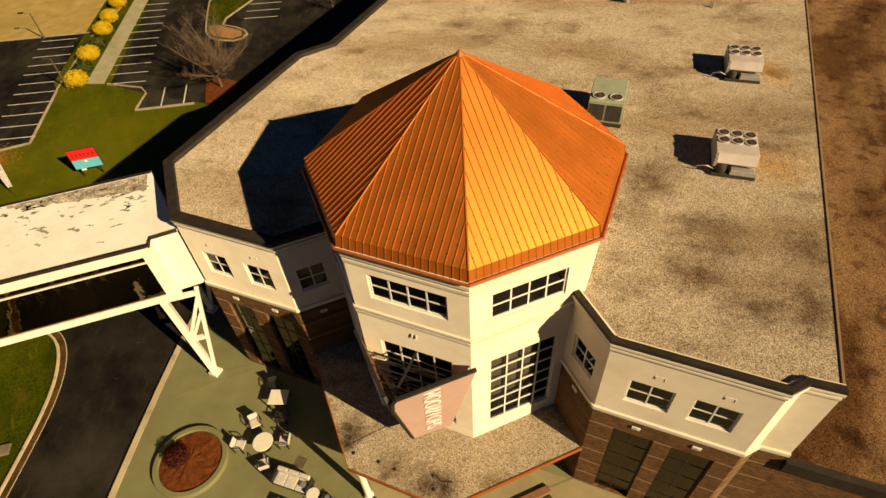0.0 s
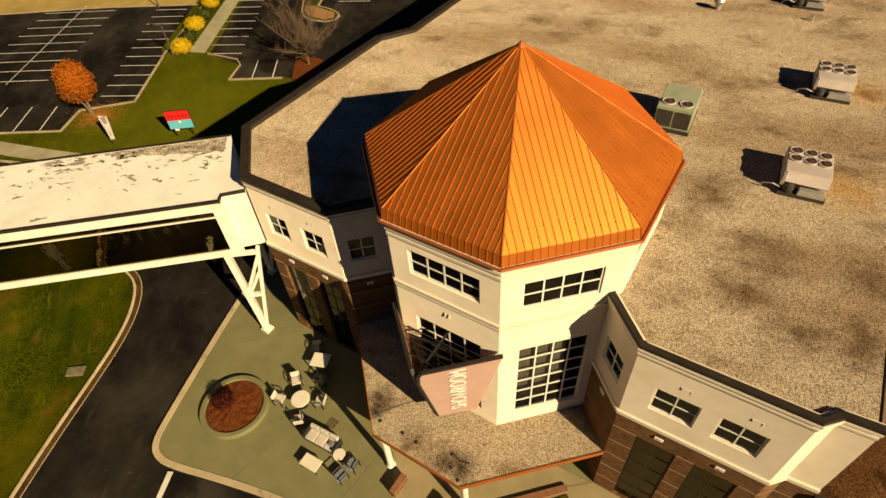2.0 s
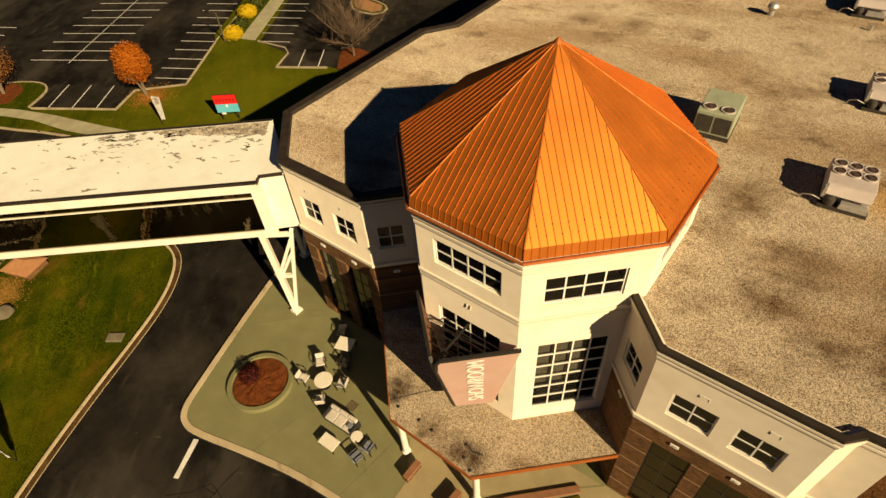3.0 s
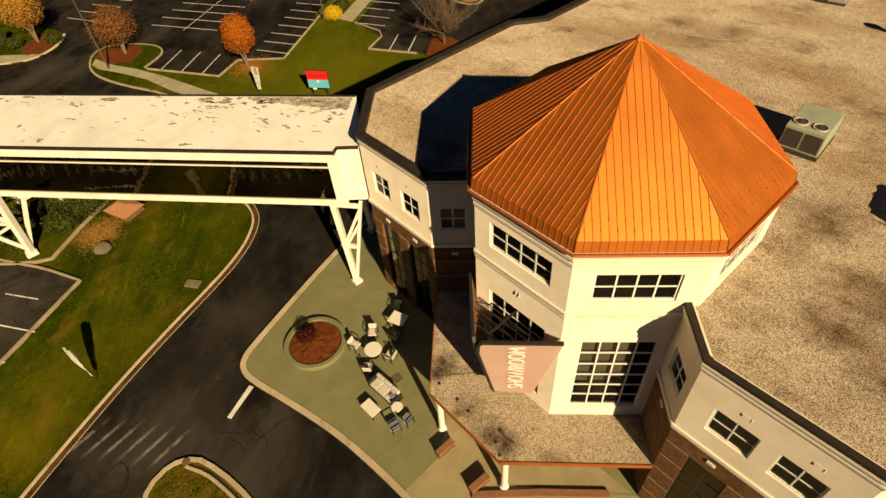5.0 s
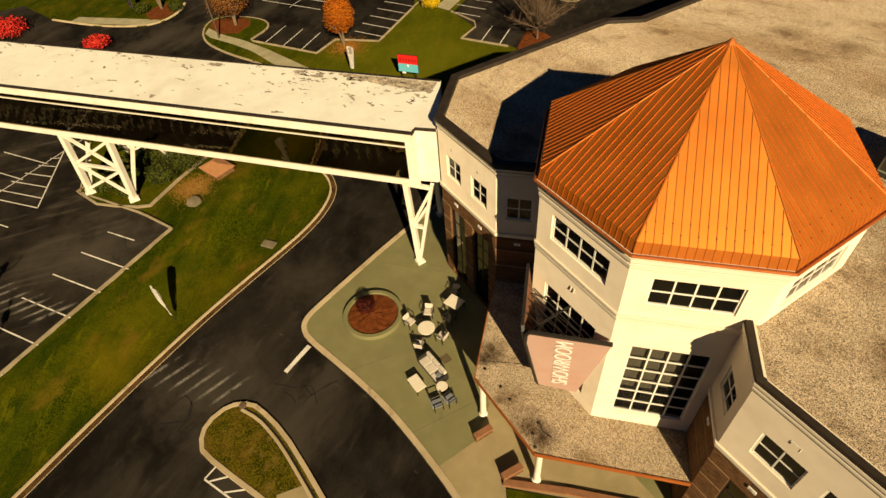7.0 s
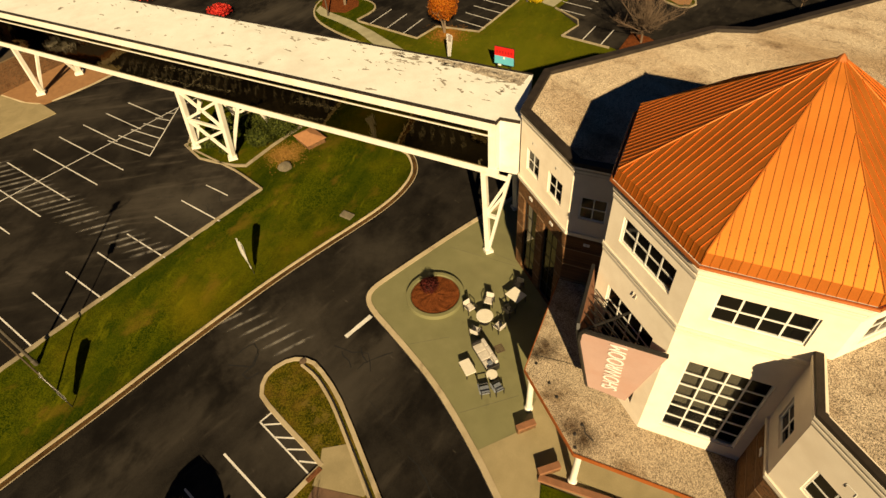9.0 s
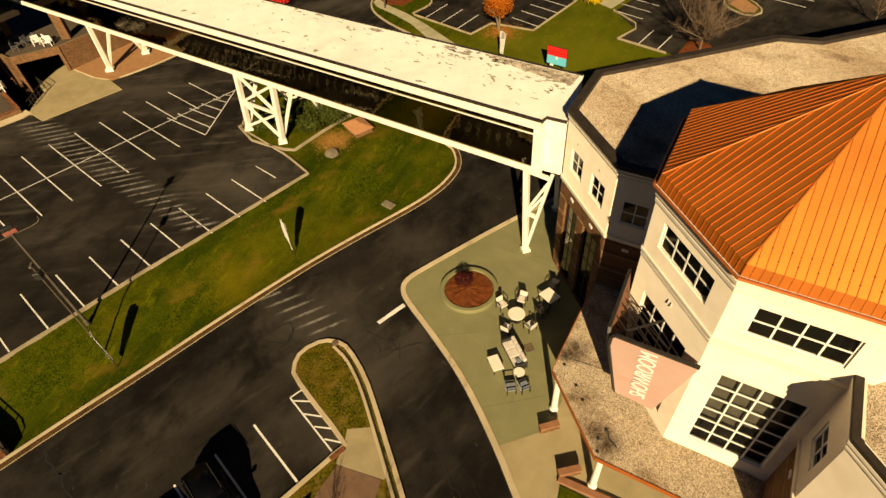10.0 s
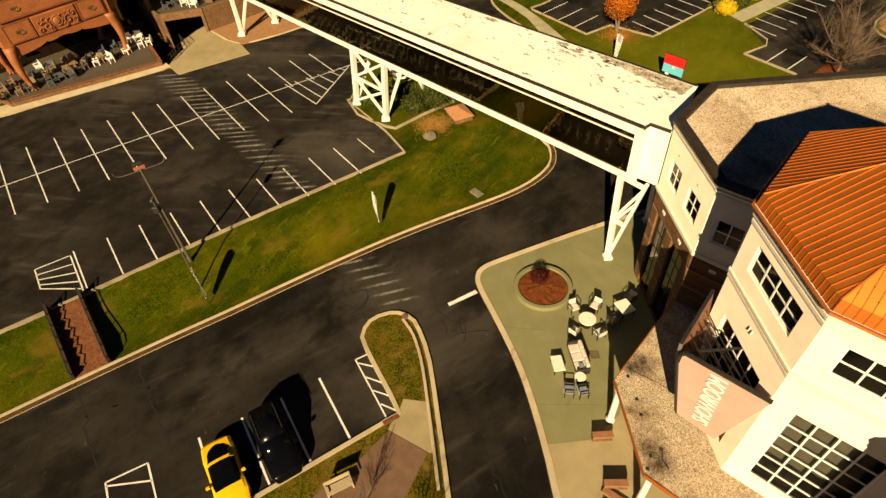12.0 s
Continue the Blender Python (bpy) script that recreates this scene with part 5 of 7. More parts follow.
for a, b in (((-15.3, -6.4), (-13.2, -4.95)), ((-17.0, -9.0), (-13.0, -5.2)), ((-9.6, -15.2), (-9.0, -12.2)), ((-3.6, -14.0), (-3.2, -9.9)), ((1.0, -13.6), (1.2, -10.2))):
    _bm = bmesh.new()
    strip(_bm, [a, b], 0.03, PZ - 0.01, PZ + 0.004, flat, step=9)
    tagged(link_mesh("trim", _bm, JOINT), "saw-cut joint in the plaza concrete", "joint", kind="structure")

# ---- markings, islands, steps ----
def paint(a, b, width=0.1, z=0.036, material=LINE_PAINT, label="white painted line"):
    bm = bmesh.new()
    a, b = Vector(a), Vector(b)
    s = (b - a).normalized()
    s = Vector((-s.y, s.x)) * width / 2
    n = max(1, int((b - a).length / 0.5))
    rows = []
    for i in range(n + 1):
        p = a.lerp(b, i / n)
        k = random.uniform(0.85, 1.1)
        rows.append([bm.verts.new((*(p + s * k), z)), bm.verts.new((*(p - s * k), z))])
    for p, q in zip(rows, rows[1:]):
        bm.faces.new((p[0], p[1], q[1], q[0]))
    return tagged(link_mesh("line_marking", bm, material), label, "marking", kind="structure")


UL = LOT_Z + 0.036
paint((-11.96, -18.72), (-13.0, -16.6), 0.32, label="white stop bar")
# near stalls
_d, _st = Vector((0.882, 0.471)), Vector((1.22, -2.29))
for i, (a, b) in enumerate((((-6.68, -27.49), (-2.2, -25.1)), ((-5.44, -29.8), (-0.97, -27.31)), ((-4.26, -32.05), (0.09, -29.55)), ((-3.16, -34.43), (1.3, -31.95)))):
    paint(a, b, 0.13)
paint((-1.8, -37.08), (-0.81, -39.2)), paint((-1.8, -37.08), (2.5, -34.7)), paint((-0.81, -39.2), (3.5, -36.9))
for t in (0.25, 0.55, 0.85):
    paint((-1.8 + 4.3 * t, -37.08 + 2.4 * t), (-0.81 + 4.3 * (t - 0.2), -39.2 + 2.4 * (t - 0.2)))
# hatched wedge beside the island
paint((-7.88, -25.19), (-3.45, -23.0)), paint((-7.88, -25.19), (-8.32, -24.23))
for a, b in (((-7.6, -25.0), (-7.2, -23.85)), ((-6.51, -24.48), (-5.9, -23.22)), ((-5.47, -23.93), (-4.93, -22.74)), ((-4.47, -23.4), (-3.9, -22.36))):
    paint(a, b)
# upper car park: double row, kerb row, hatching
_c0, _cs = Vector((-35.0, -59.5)), Vector((-1.335, 2.2))
_ln = Vector((9.3, 6.45))
for i in range(-4, 13):
    a = _c0 + _cs * i
    if i < 10:
        paint(a, a + _ln, z=UL)
    elif i < 13:
        paint(a, a + _ln * 0.55, z=UL)
paint(_c0 + _cs * -6 + _ln * 0.52, _c0 + _cs * 14 + _ln * 0.52, z=UL)
for i in range(-2, 14):
    a = Vector((-30.61, -28.35)) - Vector((-1.278, 2.186)) * (7 - i)
    if i < 8:
        paint(a, a + Vector((4.25, 2.86)), z=UL)
    elif i == 8:
        paint(a, a + Vector((2.42, 1.66)), 0.1, z=UL)
_h0, _h1, _h2 = Vector((-43.88, -34.9)), Vector((-39.04, -30.9)), Vector((-47.41, -27.89))
paint(_h0, _h1, z=UL), paint(_h1, _h2, z=UL)
for t in (0.15, 0.33, 0.51, 0.69, 0.85):
    paint(_h1.lerp(_h2, t), _h0.lerp(_h2, t * 0.95), z=UL)
_b0, _b1, _b2, _b3 = Vector((-17.34, -50.25)), Vector((-18.63, -48.05)), Vector((-14.73, -45.42)), Vector((-15.24, -48.83))
paint(_b0, _b1, z=UL), paint(_b1, _b2, z=UL), paint(_b0, _b3, z=UL)
for t in (0.25, 0.5, 0.75, 0.95):
    paint(_b1.lerp(_b2, t), _b0.lerp(_b3, t + 0.05), z=UL)
# worn crossings
_bm = bmesh.new()
box(_bm, (-0.5, -0.5, 0), (0.5, 0.5, 0.002))
_stripe = link_mesh("line_marking", _bm, FADED_PAINT)
_stripe_mesh = _stripe.data
bpy.data.objects.remove(_stripe)


def worn_stripe(a, b, width, z):
    a, b = Vector(a), Vector(b)
    ob = new("line_marking", _stripe_mesh)
    d = b - a
    ob.matrix_basis = Matrix.Translation((*((a + b) / 2), z)) @ Matrix.Rotation(math.atan2(d.y, d.x), 4, "Z") @ Matrix.Diagonal((d.length * 1.15, width, 1, 1))
    return tagged(ob, "worn white crossing stripe on the asphalt", "marking", kind="structure")


for k in range(6):
    p = Vector((-16.75, -27.1)).lerp(Vector((-12.4, -23.7)), k / 5)
    worn_stripe(p, Vector((-17.35, -24.2)).lerp(Vector((-13.0, -20.7)), k / 5), 0.36, 0.038)
for k in range(27):
    p = Vector((-48.2, -48.9)).lerp(Vector((-24.9, -30.8)), k / 26 + random.uniform(-0.006, 0.006))
    w = random.uniform(0.85, 1.1) * (2.5 - 1.0 * k / 26)
    worn_stripe(p - Vector((0.0, w)), p + Vector((0.0, w)), random.uniform(0.3, 0.5), UL + 0.002)
# cracks
CRACK = surface("dark_crack", (0.0015, 0.0012, 0.001), (0.003, 0.0025, 0.002), 5, 0.95, 0.1, 30)


def crack(points, z=0.036, wander=0.3, width=0.09):
    line = []
    for p, q in zip(points, points[1:]):
        p, q = Vector(p), Vector(q)
        n = max(2, int((q - p).length / 0.45))
        for i in range(n):
            r = p.lerp(q, i / n)
            line.append((r.x + random.uniform(-1, 1) * wander * 0.5, r.y + random.uniform(-1, 1) * wander * 0.5))
    line.append(points[-1])
    bm = bmesh.new()
    rows = []
    for i, p in enumerate(line):
        w = width * random.uniform(0.45, 1.1)
        a, b = Vector(line[max(0, i - 1)]), Vector(line[min(len(line) - 1, i + 1)])
        t = (b - a).normalized() * w / 2
        rows.append([bm.verts.new((p[0] - t.y, p[1] + t.x, z)), bm.verts.new((p[0] + t.y, p[1] - t.x, z))])
    for a, b in zip(rows, rows[1:]):
        bm.faces.new((a[0], a[1], b[1], b[0]))
    tagged(link_mesh("crack", bm, CRACK), "branching crack in the asphalt", "crack", kind="structure")


crack([(-3.4, -45.4), (-4.26, -43.56), (-5.05, -42.13), (-5.93, -40.49), (-6.4, -39.9), (-6.94, -38.82), (-6.96, -38.08)], width=0.15), crack([(-5.6, -40.6), (-6.13, -39.47)], width=0.1)
crack([(-7.6, -43.8), (-6.3, -42.9), (-5.29, -42.23), (-4.84, -41.94), (-4.4, -42.05), (-3.3, -41.2), (-1.6, -39.8)], width=0.14)
crack([(-8.8, -40.1), (-8.16, -39.6), (-6.8, -38.7), (-5.1, -37.68), (-3.9, -36.8), (-2.3, -35.8)], width=0.13)
crack([(-13.38, -26.31), (-13.85, -25.5), (-14.04, -24.67), (-13.05, -24.63), (-12.29, -25.0), (-11.8, -25.79), (-11.32, -25.56), (-11.5, -24.76)], width=0.1, wander=0.15), crack([(-12.9, -26.6), (-12.2, -25.2), (-13.4, -24.5)], width=0.09, wander=0.15)
crack([(-10.68, -17.96), (-9.45, -17.86), (-9.43, -16.11)], width=0.1), crack([(-9.45, -17.86), (-9.1, -18.66)], width=0.08), crack([(-2.4, -17.4), (-1.0, -17.1), (-0.21, -16.99), (1.71, -16.45)], width=0.08)
crack([(-11.5, -19.6), (-10.6, -18.6), (-9.9, -17.6), (-8.6, -17.9)]), crack([(-10.9, -19.4), (-9.4, -19.0)]), crack([(-6.5, -18.5), (-2.0, -16.6), (2, -15.4)], width=0.03)
for k in range(14):
    p = (random.uniform(-33, -25), random.uniform(-31, -25))
    crack([p, (p[0] + random.uniform(-2.5, 2.5), p[1] + random.uniform(-2.5, 2.5))], UL + 0.002, 0.4, 0.06)

# teardrop island and the strip below it
ISLE_TIP = [(-9.64, -24.81), (-10.4, -24.65), (-10.96, -24.32), (-11.36, -23.73), (-11.56, -22.93), (-11.5, -22.32), (-11.2, -21.72), (-10.65, -21.2), (-9.8, -20.87)]
ISLE = ISLE_TIP + [(-8.59, -20.52), (-7.22, -20.26), (-5.11, -20.05), (-3.17, -19.9), (-1.38, -19.75), (1.5, -19.55), (9, -19.2), (12, -22), (10, -38), (7.6, -42.0), (0.77, -30.3), (-3.0, -23.45), (-3.28, -23.0), (-3.72, -22.25), (-5.11, -22.83), (-6.3, -23.4), (-7.56, -23.99), (-8.73, -24.5)]
slab("traffic_island", ISLE, -0.1, 0.13, ISLAND_GRASS, "grassed teardrop traffic island", "traffic island")
kerb(ISLE, "pale concrete kerb round the traffic island", closed=True, width=0.32)
_bm = bmesh.new()
ISLE_EDGE = smooth_line([(-10.9, -21.85), (-9.72, -21.2), (-8.5, -20.86), (-7.15, -20.6), (-5.08, -20.39), (-1.36, -20.09), (1.1, -19.9)], 1)
strip(_bm, ISLE_EDGE, 0.11, 0.12, 0.16, flat)
tagged(link_mesh("trim", _bm, BLACK_METAL), "dark gap along the island kerb", "trim", kind="structure")
_bm = strip(bmesh.new(), [(x, y - 0.16) for x, y in ISLE_EDGE], 0.2, 0.1, 0.17, flat)
tagged(link_mesh("kerb", _bm, PALE_CONCRETE), "pale inner kerb strip of the traffic island", "kerb", kind="structure")
slab("island_walk", [(-4.64, -21.98), (-4.3, -20.4), (-1.2, -20.1), (-1.02, -20.45), (-2.73, -22.97), (-3.5, -22.4)], 0.1, 0.142, APRON, "pale concrete corner of the island", "pavement")
PAVER = surface("red_brown_paver", (0.10, 0.055, 0.030), (0.17, 0.095, 0.052), 2, 0.85, 0.2, 20, per_object=0.15)
slab("paved_bed", [(-2.65, -22.85), (-1.05, -20.6), (1.4, -21.9), (4.5, -24.5), (2.8, -28.6), (1.05, -27.1), (0.45, -26.38), (0.0, -25.5)], 0.1, 0.148, PAVER, "brown paved seating bed", "pavement")
_bm = lathe(bmesh.new(), [(0.24, 0.13), (0.24, 0.2), (0.1, 0.22)], 14, Matrix.Translation((-11.1, -21.85, 0)))
tagged(link_mesh("utility_cap", _bm, RUST), "rusty round cap on the kerb", "cap")
bench = root("park_bench", "pale slatted bench on the paved bed", "bench", at=(0.62, -25.5, 0.15), turn=113)
for i in range(5):
    part("seat_slat", box(bmesh.new(), (-0.75, -0.3 + i * 0.11, 0.42), (0.75, -0.21 + i * 0.11, 0.46)), PALE_CONCRETE, bench)
for i in range(3):
    part("back_slat", box(bmesh.new(), (-0.75, 0.27, 0.52 + i * 0.14), (0.75, 0.31, 0.63 + i * 0.14)), PALE_CONCRETE, bench)
for x in (-0.7, 0.7):
    part("leg", box(bmesh.new(), (x - 0.04, -0.3, 0), (x + 0.04, 0.3, 0.42)), PALE_CONCRETE, bench)
    part("arm", box(bmesh.new(), (x - 0.04, -0.3, 0.6), (x + 0.04, 0.32, 0.65)), PALE_CONCRETE, bench)

# brick steps up the bank
STEP_BRICK = surface("worn_step_brick", (0.085, 0.032, 0.013), (0.19, 0.078, 0.034), 2.5, 0.9, 0.3, 14, spec=0.1, stones=7, spread=0.3, fine_part=0.7)
_s0, _s1 = Vector((-8.55, -42.95)), Vector((-13.7, -46.3))
steps = root("brick_steps", "flight of brick steps up the grass bank between dark rails", "steps")
_t = (_s1 - _s0).normalized()
_sd = Vector((-_t.y, _t.x))
_ns = 8
for i in range(_ns):
    a, b = _s0.lerp(_s1, i / _ns), _s0.lerp(_s1, (i + 1) / _ns)
    _bm = bmesh.new()
    rise = max(0.06 + (LOT_Z - 0.04) * (i + 1) / _ns, height(b.x, b.y) + 0.04)
    prism(_bm, [tuple(a + _sd * 1.0), tuple(a - _sd * 1.0), tuple(b - _sd * 1.0), tuple(b + _sd * 1.0)], 0.0, rise)
    part("tread", _bm, STEP_BRICK, steps)
for sx in (-1, 1):
    _bm = bmesh.new()
    for k in range(7):
        p = _s0.lerp(_s1, k / 6)
        z = 0.1 + LOT_Z * k / 6
        beam(_bm, (*(p + _sd * 1.12 * sx), z - 0.2), (*(p + _sd * 1.12 * sx), z + 0.95), 0.06)
    part("post_row", _bm, BLACK_METAL, steps)
    for h in (0.45, 0.95):
        part("rail", beam(bmesh.new(), (*(_s0 + _sd * 1.12 * sx), 0.1 + h), (*(_s1 + _sd * 1.12 * sx), 0.1 + LOT_Z + h), 0.06), BLACK_METAL, steps)
    part("cheek_wall", beam(bmesh.new(), (*(_s0 + _sd * 1.12 * sx), 0.25), (*(_s1 + _sd * 1.12 * sx), LOT_Z + 0.35), 0.2, 0.8), CAP, steps)

# far car parks and islands
def stalls(a, step, n, ln, z=0.04):
    a, step, ln = Vector(a), Vector(step), Vector(ln)
    for i in range(n):
        p = a + step * i
        paint(p, p + ln, 0.13, z)


stalls((-52.19, 10.05), (-1.53, 1.93), 11, (-4.25, -2.25))
stalls((-61.1, -2.9), (2.6, 1.45), 3, (-3.15, 4.0)), stalls((-66.1, 7.1), (-1.43, 2.15), 9, (-9.4, -5.5))
paint((-70.0, 3.9), (-83.5, 23.5), z=0.04), stalls((-83.5, -3.5), (-1.2, 2.2), 5, (-5, -2.6))
stalls((-49.24, 22.93), (-1.41, 1.965), 12, (-4.05, -2.05)), stalls((-43.19, 18.83), (2.1, 1.25), 2, (-2.67, 3.65)), stalls((-48.5, 41.0), (-1.2, 2.2), 8, (4.2, 2.0))
slab("path", [(-55.9, 20.2), (-53.8, 20.9), (-67.6, 42.8), (-69.7, 42.2)], 0.0, 0.09, WALK_GREY, "straight pale concrete path", "path")
_bm = bmesh.new()
strip(_bm, [(-57.6, 18.4), (-59.6, 19.6), (-73.8, 41.6), (-71.2, 43.0), (-70.0, 41.8), (-56.0, 19.7)], 1.5, 0.0, 0.06, flat)
tagged(link_mesh("verge", _bm, GRASS), "grass verge beside the path", "grass", kind="structure")
kerb([(-56.8, -6.0), (-45, -1.6)], "concrete kerb along the far road", smooth=0, width=0.26, material=KERB_OLD)
kerb([(-62.9, -4.3), (-53.7, 1.2), (-55.7, 4.7), (-51.6, 8.9), (-58.4, 18.3), (-66.5, 31.5), (-80, 24.2), (-112, 3)], "concrete kerb round the far car park", width=0.14, smooth=0, material=KERB_OLD)
kerb([(-53.25, 20.9), (-48.47, 21.45), (-47.0, 20.64), (-45.5, 17.4), (-40, 20.6)], "concrete kerb of the rear car park", width=0.16, smooth=0, material=KERB_OLD)
ISL2 = [(-66.8, -9.3), (-69.2, -9.0), (-71.8, -7.9), (-73.2, -6.3), (-72.6, -4.2), (-70.5, -2.1), (-68.1, -0.7), (-66.1, -0.6), (-64.6, -1.6), (-63.1, -4.2), (-56.0, -4.8), (-56.5, -5.9), (-60.4, -7.7), (-64.4, -9.0)]
slab("far_island", ISL2, 0.0, 0.15, GRASS, "grass island at the car park entrance", "traffic island")
kerb([(-56.5, -5.9), (-60.4, -7.7), (-64.4, -9.0)] + ISL2[:10], "kerb round the far island", smooth=1, width=0.26, material=KERB_OLD)
slab("island_mulch", [(-72.6, -6.9), (-72.2, -4.6), (-70.6, -2.7), (-69.2, -2.3), (-67.5, -2.8), (-66.1, -5.1), (-67.4, -6.9), (-70.2, -7.6)], 0.1, 0.18, MULCH, "mulched bed under a street tree", "bed")
slab("path", [(-70.4, -7.8), (-67.3, -7.0), (-63.3, -5.1), (-58.8, -3.5), (-51.2, -1.4), (-46.0, 0.2), (-47.0, -1.8), (-54.3, -4.2), (-59.7, -5.3), (-63.4, -6.7), (-67.3, -8.5), (-69.0, -8.7)], 0.1, 0.19, WALK_GREY, "pale concrete walk across the island", "path")
ISL3 = [(-90, -26), (-82.5, -20.7), (-77.8, -15.3), (-77.6, -12.5), (-79.6, -9.6), (-82.5, -8.2), (-88, -9.5), (-130, -40)]
slab("road_verge", ISL3, 0.0, 0.14, GRASS, "grass verge beyond the road", "grass")
kerb(ISL3[:6], "kerb along the road verge", smooth=2)
slab("verge_mulch", [(-79.2, -14), (-78.4, -12.2), (-80.2, -9.8), (-83, -9.2), (-84.5, -11.5), (-82, -14)], 0.1, 0.17, MULCH, "mulched bed under street trees", "bed")
slab("path", [(-88, -22.5), (-80.3, -14.7), (-78.2, -12.7), (-77.8, -13.8), (-78.6, -15.8), (-83.2, -20.5), (-87, -24)], 0.1, 0.165, WALK_GREY, "narrow walk beside the road", "path")
ISL4 = [(-57.4, 44.6), (-54.4, 40.4), (-52.5, 37.9), (-50.9, 35.9), (-49.2, 34.6), (-47.7, 34.3), (-45.5, 34.7), (-44.7, 35.7), (-45.0, 37.0), (-45.9, 37.7), (-47.7, 38.2), (-50.0, 38.3), (-51.0, 40.2), (-51.5, 50), (-56, 60)]
slab("rear_island", ISL4, 0.0, 0.15, GRASS, "grass island in the rear car park", "traffic island")
slab("rear_island_mulch", [(-51.6, 37.4), (-50.4, 36.0), (-49.0, 35.1), (-46.0, 35.0), (-45.3, 36.2), (-46.2, 37.4), (-50.4, 38.0)], 0.1, 0.175, PAVED, "brown mulch at the tip of the rear island", "bed")
kerb(ISL4, "kerb round the rear island", closed=True, width=0.24, material=KERB_OLD)
slab("tree_bed", [(-42.1, 25.2), (-40.0, 26.2), (-37.6, 26.0), (-36.0, 21.4), (-38.8, 21.0)], 0.0, 0.1, MULCH, "mulched bed under the bare tree", "bed")
LITTER = surface("fallen_leaf_litter", (0.12, 0.05, 0.008), (0.36, 0.16, 0.03), 1.0, 0.95, 0.6, 8, stones=6, spread=0.25, spec=0.05)
_bm = bmesh.new()
for i in range(2600):
    a, r = random.uniform(0, 6.283), abs(random.gauss(0, 1.25))
    x, y, t, w = -52.9 + 1.15 * r * math.cos(a), 5.0 + r * math.sin(a), random.uniform(0, 6.28), random.uniform(0.05, 0.09)
    _bm.faces.new([_bm.verts.new((x + w * math.cos(t + k * 1.571), y + w * math.sin(t + k * 1.571), 0.02 + 0.03 * random.random() + (0.02 if k % 2 else 0))) for k in range(4)])
tagged(link_mesh("fallen_leaves", _bm, LITTER), "fallen orange leaves under the autumn tree", "leaves", kind="stuff")
TRUSS_BED = [(-39.3, -27.6), (-36.3, -26.4), (-34.9, -25.0), (-33.7, -23.5), (-33.2, -22.5), (-33.9, -21.6), (-35.5, -19.5), (-37.4, -16.6), (-43.5, -19.0)]
_bm = bmesh.new()
prism(_bm, TRUSS_BED, LOT_Z - 0.5, LOT_Z + 0.1)
tagged(link_mesh("trestle_bed", _bm, GRASS), "planted bed round the bridge trestle", "bed", kind="structure")
kerb(TRUSS_BED, "concrete kerb round the trestle bed", lambda x, y: LOT_Z, closed=True, width=0.2, material=KERB_OLD)
tagged(link_mesh("kerb_block", bevelled(box(bmesh.new(), (-0.5, -0.15, 0.03), (0.5, 0.15, 0.2), pose(-3.3, -22.75, 0, 0, 0, 117)), 0.02), STEP_BRICK), "red-brown brick end block of the island kerb", "kerb")

# ---- parked cars ----
def loft(bm, stations):
    """A closed skin through rings of equal point counts, each mirrored about the car's middle."""
    rings = []
    for x, prof in stations:
        ring = [bm.verts.new((x, y, z)) for y, z in prof] + [bm.verts.new((x, -y, z)) for y, z in reversed(prof) if y > 1e-4]
        rings.append(ring)
    n = len(rings[0])
    for a, b in zip(rings, rings[1:]):
        for i in range(n):
            j = (i + 1) % n
            bm.faces.new((a[i], a[j], b[j], b[i]))
    bm.faces.new(rings[0][::-1])
    bm.faces.new(rings[-1])
    return bm


def body_ring(hw, zb, zs, zt, crown=0.05):
    return [(hw * 0.82, zb), (hw * 0.97, zb + 0.1), (hw, zs * 0.75 + zb * 0.25), (hw * 0.97, zs), (hw * 0.80, zt), (hw * 0.4, zt + crown * 0.7), (0.0, zt + crown)]


YELLOW = surface("yellow_car_paint", (0.72, 0.40, 0.004), (0.78, 0.45, 0.006), 1, 0.25, 0.0, 20, coat=0.7)
BLACK_PAINT = surface("black_car_paint", (0.002, 0.0022, 0.003), (0.003, 0.0033, 0.0045), 1, 0.2, 0.0, 20, spec=0.1)
CAR_GLASS = glossy_dark("tinted_car_glass", (0.0015, 0.002, 0.003), 0.08, 0.0, 0.1)
TYRE = surface("tyre_rubber", (0.012, 0.012, 0.012), (0.022, 0.021, 0.02), 6, 0.9, 0.2, 40)


def wheel(parent, x, y, r=0.34):
    m = Matrix.Translation((x, y, r)) @ Matrix.Rotation(math.pi / 2, 4, "X")
    w = part("wheel", lathe(bmesh.new(), [(r * 0.7, -0.11), (r * 0.95, -0.11), (r, -0.06), (r, 0.06), (r * 0.95, 0.11), (r * 0.7, 0.11)], 20, m), TYRE, parent)
    part("rim", lathe(bmesh.new(), [(r * 0.68, -0.09), (r * 0.66, 0.09)], 14, m), GALV, w)


def lamp_piece(parent, name, lo, hi, material):
    part(name, bevelled(box(bmesh.new(), lo, hi), 0.02), material, parent)


RED_LENS = surface("red_lamp_lens", (0.3, 0.01, 0.008), (0.4, 0.015, 0.01), 3, 0.15, 0.0, 20)
sports = root("sports_car", "yellow two-seat sports coupe with a black roof", "car", "parked cars", at=(-0.5, -31.98, 0.03), turn=28)
